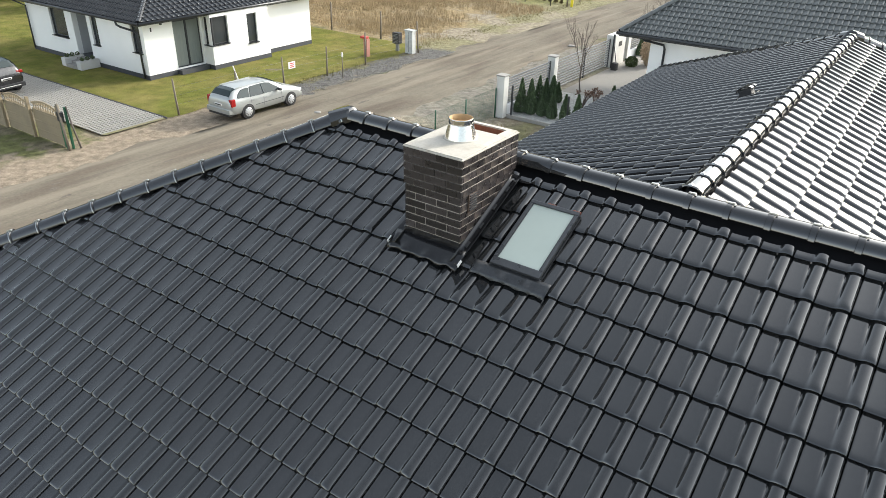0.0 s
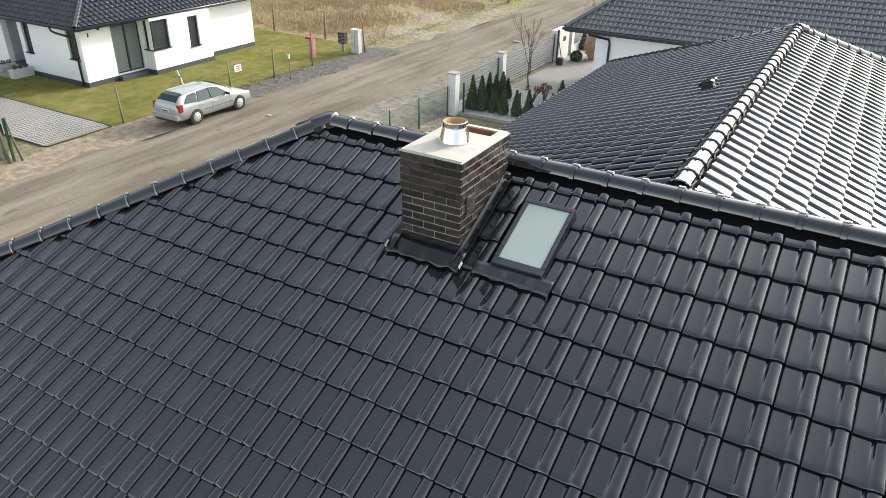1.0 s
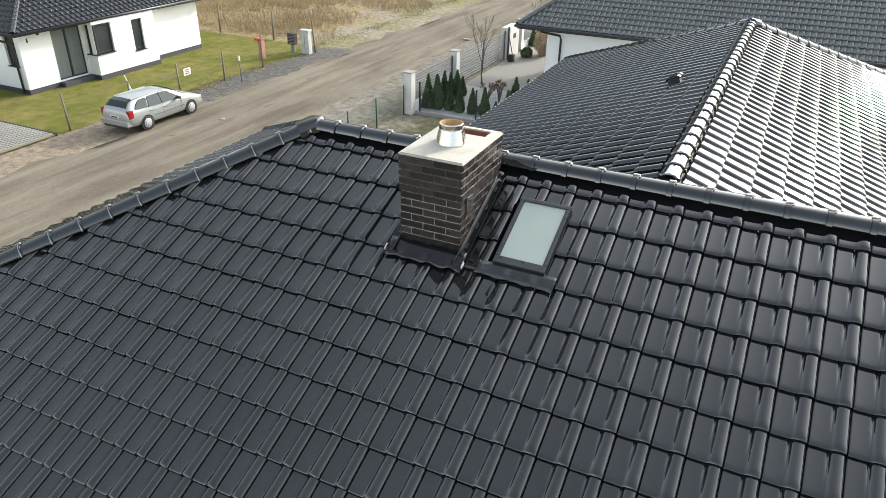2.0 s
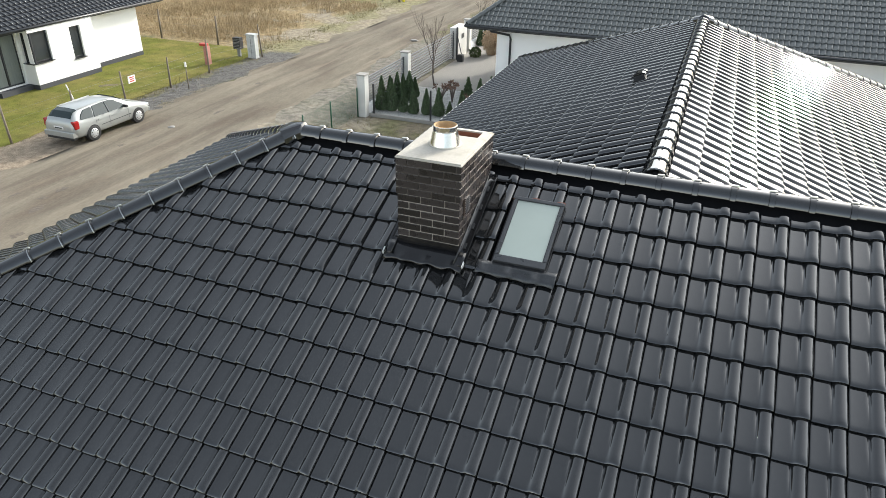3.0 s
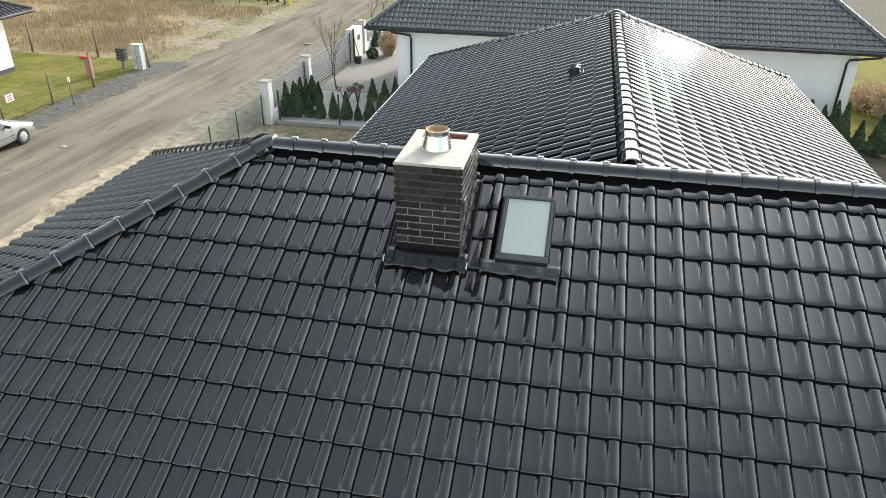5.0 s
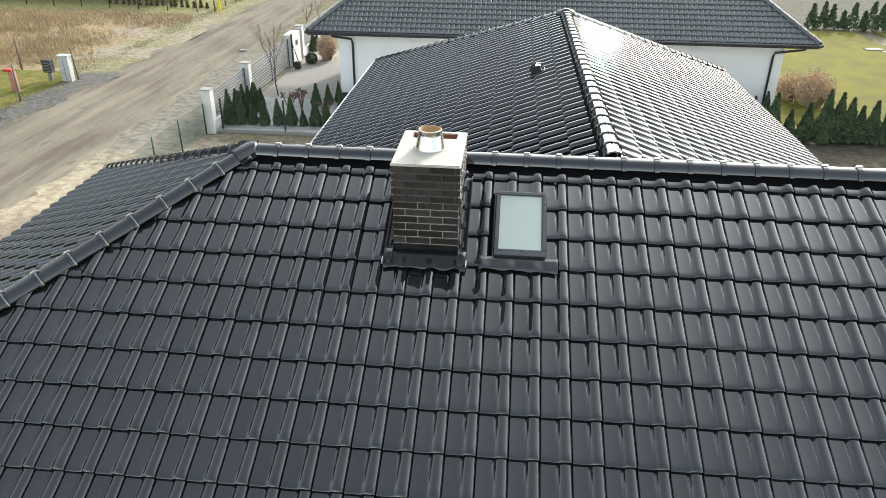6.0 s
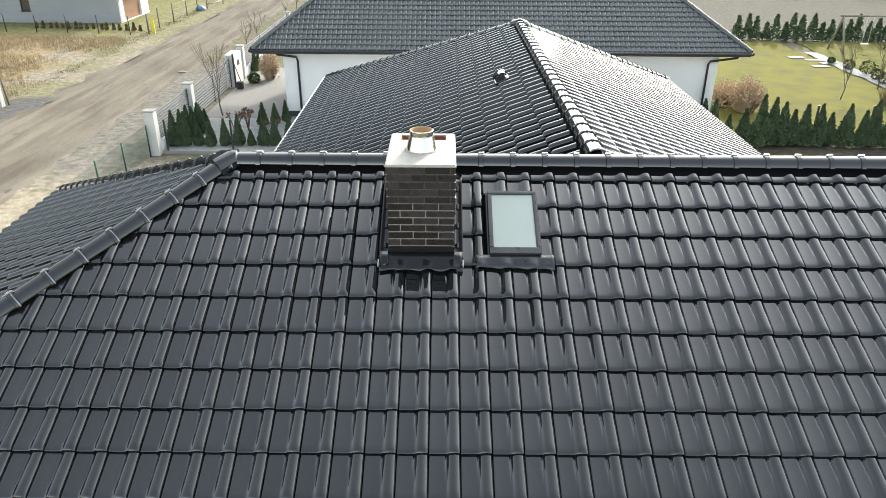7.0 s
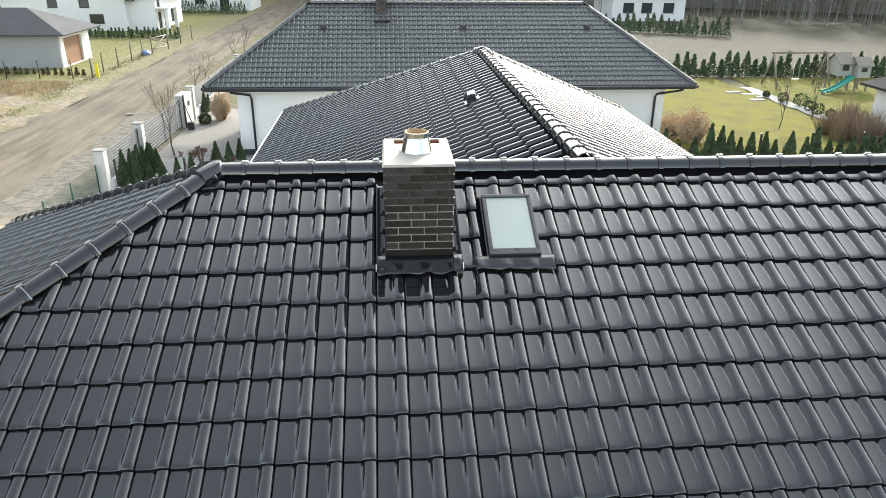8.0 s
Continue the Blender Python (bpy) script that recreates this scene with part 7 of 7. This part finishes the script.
def dark_pine(x, y, h, seed):
    rng = random.Random(seed)
    t = empty("garden_tree", "dark green spreading evergreen at the lawn's far side", "tree", "evergreens by the bungalow", at=(x, y, 0))
    pts = []
    for _ in range(1800):
        d = Vector((rng.gauss(0, 1), rng.gauss(0, 1), rng.gauss(0, 0.7))).normalized() * rng.uniform(0.6, 1)
        k = 1 + 0.4 * noise.noise(d * 3 + Vector((seed, 0, 0)))
        pts.append(((x + d.x * h * 0.42 * k, y + d.y * h * 0.42 * k, h * 0.62 + d.z * h * 0.42 * k), d))
    child("crown", leaves_mesh("crown", pts, 0.34, BUSH, rng=rng), t)
    part("trunk", tube(bmesh.new(), [(x, y, -0.05), (x, y, h * 0.6)], 0.14, 8, 0.06), BARK, t)
for k, (x, y, h) in enumerate(((-52, 25.0, 5.0), (-57, 29, 5.5), (-50, 30.5, 4.5), (-61, 24, 5))):
    dark_pine(x, y, h, 90 + k)

# ---- dry grass of the field ----
rng = random.Random(77)
vs, fs = [], []
def tuft(x, y, h, n, w=0.014):
    for _ in range(n):
        a = rng.uniform(0, 6.28)
        p = Vector((x + rng.gauss(0, 0.12), y + rng.gauss(0, 0.12), -0.06))
        tip = p + Vector((math.cos(a) * h * 0.35, math.sin(a) * h * 0.35, h * rng.uniform(0.7, 1.1)))
        s = Vector((-math.sin(a), math.cos(a), 0)) * w
        c = len(vs)
        vs.extend([p - s, p + s, tip])
        fs.append((c, c + 1, c + 2))
k = 0
while k < 14000:
    x, y = rng.uniform(-62, -23.2), rng.uniform(31.6, 49.4)
    dens = noise.noise((x * 0.16, y * 0.16, 4)) + 0.25 - max(0, (x + 29) / 7.0) * 0.55
    if rng.random() < dens + 0.25:
        tuft(x, y, rng.uniform(0.18, 0.52), 13, 0.010)
    k += 1
tagged(new("field_grass", raw("field_grass", vs, fs, STRAW)), "tall dry straw-coloured grass of an unmown field", "grass", kind="stuff")
vs, fs = [], []
for k in range(4000):
    if rng.random() < 0.7:
        x, y = rng.uniform(-12.2, 30), rng.uniform(8, 20.5)
    else:
        x, y = -21.3 + rng.gauss(0, 0.35), rng.uniform(17, 60)
    tuft(x, y, rng.uniform(0.05, 0.13), 5, 0.010)
tagged(new("verge_grass", raw("verge_grass", vs, fs, mat("dull_verge_grass", (0.21, 0.19, 0.085), 0.95, var=0.4, scale=0.5, spec=0.1))), "short dull grass tufts on the verges and yard", "grass", kind="stuff")
vs, fs = [], []
for k in range(13000):
    tuft(rng.uniform(-44, -22.8) if k % 3 else rng.uniform(-60, -44), rng.uniform(12.1, 30.8), rng.uniform(0.03, 0.075), 4, 0.012)
tagged(new("lawn_grass", raw("lawn_grass", vs, fs, LAWN)), "short green lawn blades", "grass", kind="stuff")
vs, fs = [], []
for k in range(9000):
    tuft(rng.uniform(10.6, 23.9), rng.uniform(23.2, 46), rng.uniform(0.03, 0.08), 4, 0.014)
tagged(new("garden_grass", raw("garden_grass", vs, fs, LAWN_BRIGHT)), "short yellow-green garden lawn blades", "grass", kind="stuff")
# loose gravel along the road
vs, fs = [], []
for k in range(2500):
    x, y = rng.uniform(-21.0, -19.1), rng.uniform(15.5, 29.2)
    s = rng.uniform(0.008, 0.018)
    c = len(vs)
    a = rng.uniform(0, 6.28)
    for q in range(3):
        vs.append((x + s * math.cos(a + q * 2.1), y + s * math.sin(a + q * 2.1), -0.055))
    vs.append((x, y, -0.03 + s * 1.1))
    fs.extend([(c, c + 1, c + 3), (c + 1, c + 2, c + 3), (c + 2, c, c + 3)])
tagged(new("gravel", raw("gravel", vs, fs, mat("grey_gravel", (0.155, 0.147, 0.135), 0.9, var=0.5, scale=6, fine=20))), "loose grey gravel stones at the road's edges", "gravel", kind="stuff")

# ---- far woods ----
rng = random.Random(99)
vs, fs = [], []
def stem(x, y, h):
    for a in (0, 1.57):
        w = rng.uniform(0.10, 0.22) * (0.3 if x > 15 else 1)
        dx, dy = math.cos(a) * w, math.sin(a) * w
        c = len(vs)
        vs.extend([(x - dx, y - dy, -0.1), (x + dx, y + dy, -0.1), (x + dx * 0.2, y + dy * 0.2, h), (x - dx * 0.2, y - dy * 0.2, h)])
        fs.append((c, c + 1, c + 2, c + 3))
    thin = 0.35 if x > 15 else 1
    for _ in range(16 if x < 15 else 34):
        z = h * rng.uniform(0.3, 1.0)
        a, r = rng.uniform(0, 6.28), h * rng.uniform(0.06, 0.2)
        c = len(vs)
        p = Vector((x, y, z))
        e = p + Vector((math.cos(a) * r, math.sin(a) * r, r * rng.uniform(0.5, 1.4)))
        s = Vector((-math.sin(a), math.cos(a), 0)) * 0.06 * thin
        u = Vector((rng.gauss(0, 0.4), rng.gauss(0, 0.4), rng.gauss(0, 0.4))) * thin
        vs.extend([p - s, p + s, e, e + u * 1.2, p.lerp(e, 0.6) + u, p.lerp(e, 0.6) - u * 0.6 + Vector((0, 0, 0.8 * thin))])
        fs.extend([(c, c + 1, c + 2), (c + 2, c + 3, c + 4), (c + 4, c + 5, c + 2)])
for k in range(1900):
    a = rng.uniform(-1.15, 0.95)
    d = rng.uniform(118, 170)
    x, y = d * math.sin(a), d * math.cos(a)
    if -30 < x < -10:
        continue
    if x > 15:
        x, y = x * 0.85, y * 0.85
    stem(x, y, rng.uniform(17, 26) * (1 if a < 0.02 else 0.35))
tagged(new("woods", raw("woods", vs, fs, WOODS)), "leafless woods on the skyline, haze painted into their pale grey-brown", "woods", kind="stuff")

# a wood edge beyond the gardens, distance haze painted into its pale colour
vs2, fs2 = [], []
for k in range(61):
    a = 0.25 + 0.75 * k / 60
    for z in (-1, 4 + 1.5 * noise.noise((k * 0.4, 5, 0)), 8 + 1.6 * noise.noise((k * 0.7, 6, 0))):
        vs2.append((127 * math.sin(a), 127 * math.cos(a), z))
for k in range(60):
    for q in range(2):
        c = k * 3 + q
        fs2.append((c, c + 3, c + 4, c + 1))
tagged(new("wood_edge", raw("wood_edge", vs2, fs2, mat("haze_toned_wood_edge", (0.24, 0.235, 0.21), 0.95, var=0.5, scale=0.25, fine=2.5, spec=0.05, stretch=(1, 1, 0.2)))), "edge of a leafless wood, haze painted into its grey-brown", "woods", kind="structure")

# rise of woodland behind everything, its colour greyed to stand for haze
vs, fs = [], []
for k in range(181):
    a = -1.5 + 3.0 * k / 180
    d = 172
    # left part raised, above the view, to block sky from the tiles' reflections
    for z in (-2, 4 + 1 * noise.noise((k * 0.3, 0, 0)), 6 + 36 * min(1, max(0, 0.06 - a) / 0.2) + (1 + 4 * (a < 0)) * noise.noise((k * 0.23, 1, 0)) + 1.0 * noise.noise((k * 0.9, 2, 0))):
        vs.append((d * math.sin(a), d * math.cos(a), z))
for k in range(180):
    for q in range(2):
        c = k * 3 + q
        fs.append((c, c + 3, c + 4, c + 1))
tagged(new("backdrop", raw("backdrop", vs, fs, mat("haze_toned_far_woods", (0.17, 0.165, 0.15), 0.95, var=0.35, scale=0.08, fine=1.2, spec=0.1, stretch=(1, 1, 0.25)))), "far edge of woodland, haze painted into its grey", "woods", kind="structure")
# ---- the far side of the road: one scale and offset for all that stands there ----
WEST = Matrix.Translation((-0.3, 0.85, 0)) @ Matrix.Diagonal((0.915, 0.915, 0.915, 1))
bpy.context.view_layer.update()
for ob in list(scene.collection.objects):
    if ob.parent or ob.type not in {"MESH", "EMPTY"} or ob.name.split(".")[0] in {"ground", "road", "pothole", "woods", "wood_edge", "backdrop", "verge_grass", "gravel", "stone"}:
        continue
    corners = [ob.matrix_world @ Vector(c) for c in ob.bound_box] if ob.type == "MESH" else [ob.matrix_world.translation]
    if sum(c.x for c in corners) / len(corners) < -19:
        ob.matrix_world = WEST @ ob.matrix_world

# ---- single roof tiles near the camera, and the chimney's bricks ----
TM = raw("roof_tile", *tile_shape(ARCH), TILE, True)
rng = random.Random(11)
for j in NEAR_J:
    for i in NEAR_I:
        if single(i, j) and not hole(i, j):
            ob = new("roof_tile", TM)
            ob.parent = roof
            ob.matrix_world = front @ pose(i * TW, -j * TG, rng.uniform(-0.0015, 0.0015), rng.uniform(-0.15, 0.15), rng.uniform(-0.3, 0.3), 0)
BRICK_M = {}
def brick(lx, ly, lz, m):
    key = (round(lx, 3), round(ly, 3), round(lz, 3))
    if key not in BRICK_M:
        bm = bx(-lx / 2, lx / 2, -ly / 2, ly / 2, 0, lz, bevel=0.003)
        me = bpy.data.meshes.new("brick")
        bm.to_mesh(me)
        bm.free()
        me.materials.append(BRICK)
        BRICK_M[key] = me
    ob = new("brick", BRICK_M[key])
    ob.parent = chimney
    ob.matrix_parent_inverse = chimney.matrix_world.inverted()
    ob.matrix_world = m
bpy.context.view_layer.update()
COURSE, JOINT, BL = 0.0764, 0.010, 0.252
cx0, cx1, cy0, cy1 = CH
for k in range(13):
    z = ZT - (k + 1) * COURSE + JOINT
    out = 0.012 if k < 5 else 0.0        # the upper courses stand proud
    cx0, cx1, cy0, cy1 = CH[0] - out, CH[1] + out, CH[2] - out * 0.85, CH[3] + out * 0.85
    first = BL if k % 2 else BL / 2
    for face in range(4):
        a, b = (cx0, cx1) if face in (0, 2) else (cy0, cy1)
        cuts = [a]
        q = a + (first if face in (0, 2) else (BL * 1.5 - first))
        while q < b - 0.04:
            cuts.append(q)
            q += BL
        cuts.append(b + JOINT)
        for p, r in zip(cuts, cuts[1:]):
            ln, mid = r - p - JOINT, (p + r - JOINT) / 2
            yy = cy0 if face == 0 else mid
            if z + COURSE < 5.6 + yy * T - 0.02 or (face == 0 and z < ZB - 0.03):
                continue
            jig = rng.uniform(-0.0012, 0.0012)
            if face == 0:
                brick(ln, 0.03, COURSE - JOINT, pose(mid, cy0 + 0.015 + jig, z))
            elif face == 2:
                brick(ln, 0.03, COURSE - JOINT, pose(mid, cy1 - 0.015 + jig, z))
            elif face == 1:
                lo, hi = max(p, cy0 + 0.032), min(r - JOINT, cy1 - 0.032)
                if hi - lo > 0.02:
                    brick(0.03, hi - lo, COURSE - JOINT, pose(cx1 - 0.015 + jig, (lo + hi) / 2, z))
            else:
                lo, hi = max(p, cy0 + 0.032), min(r - JOINT, cy1 - 0.032)
                if hi - lo > 0.02:
                    brick(0.03, hi - lo, COURSE - JOINT, pose(cx0 + 0.015 + jig, (lo + hi) / 2, z))
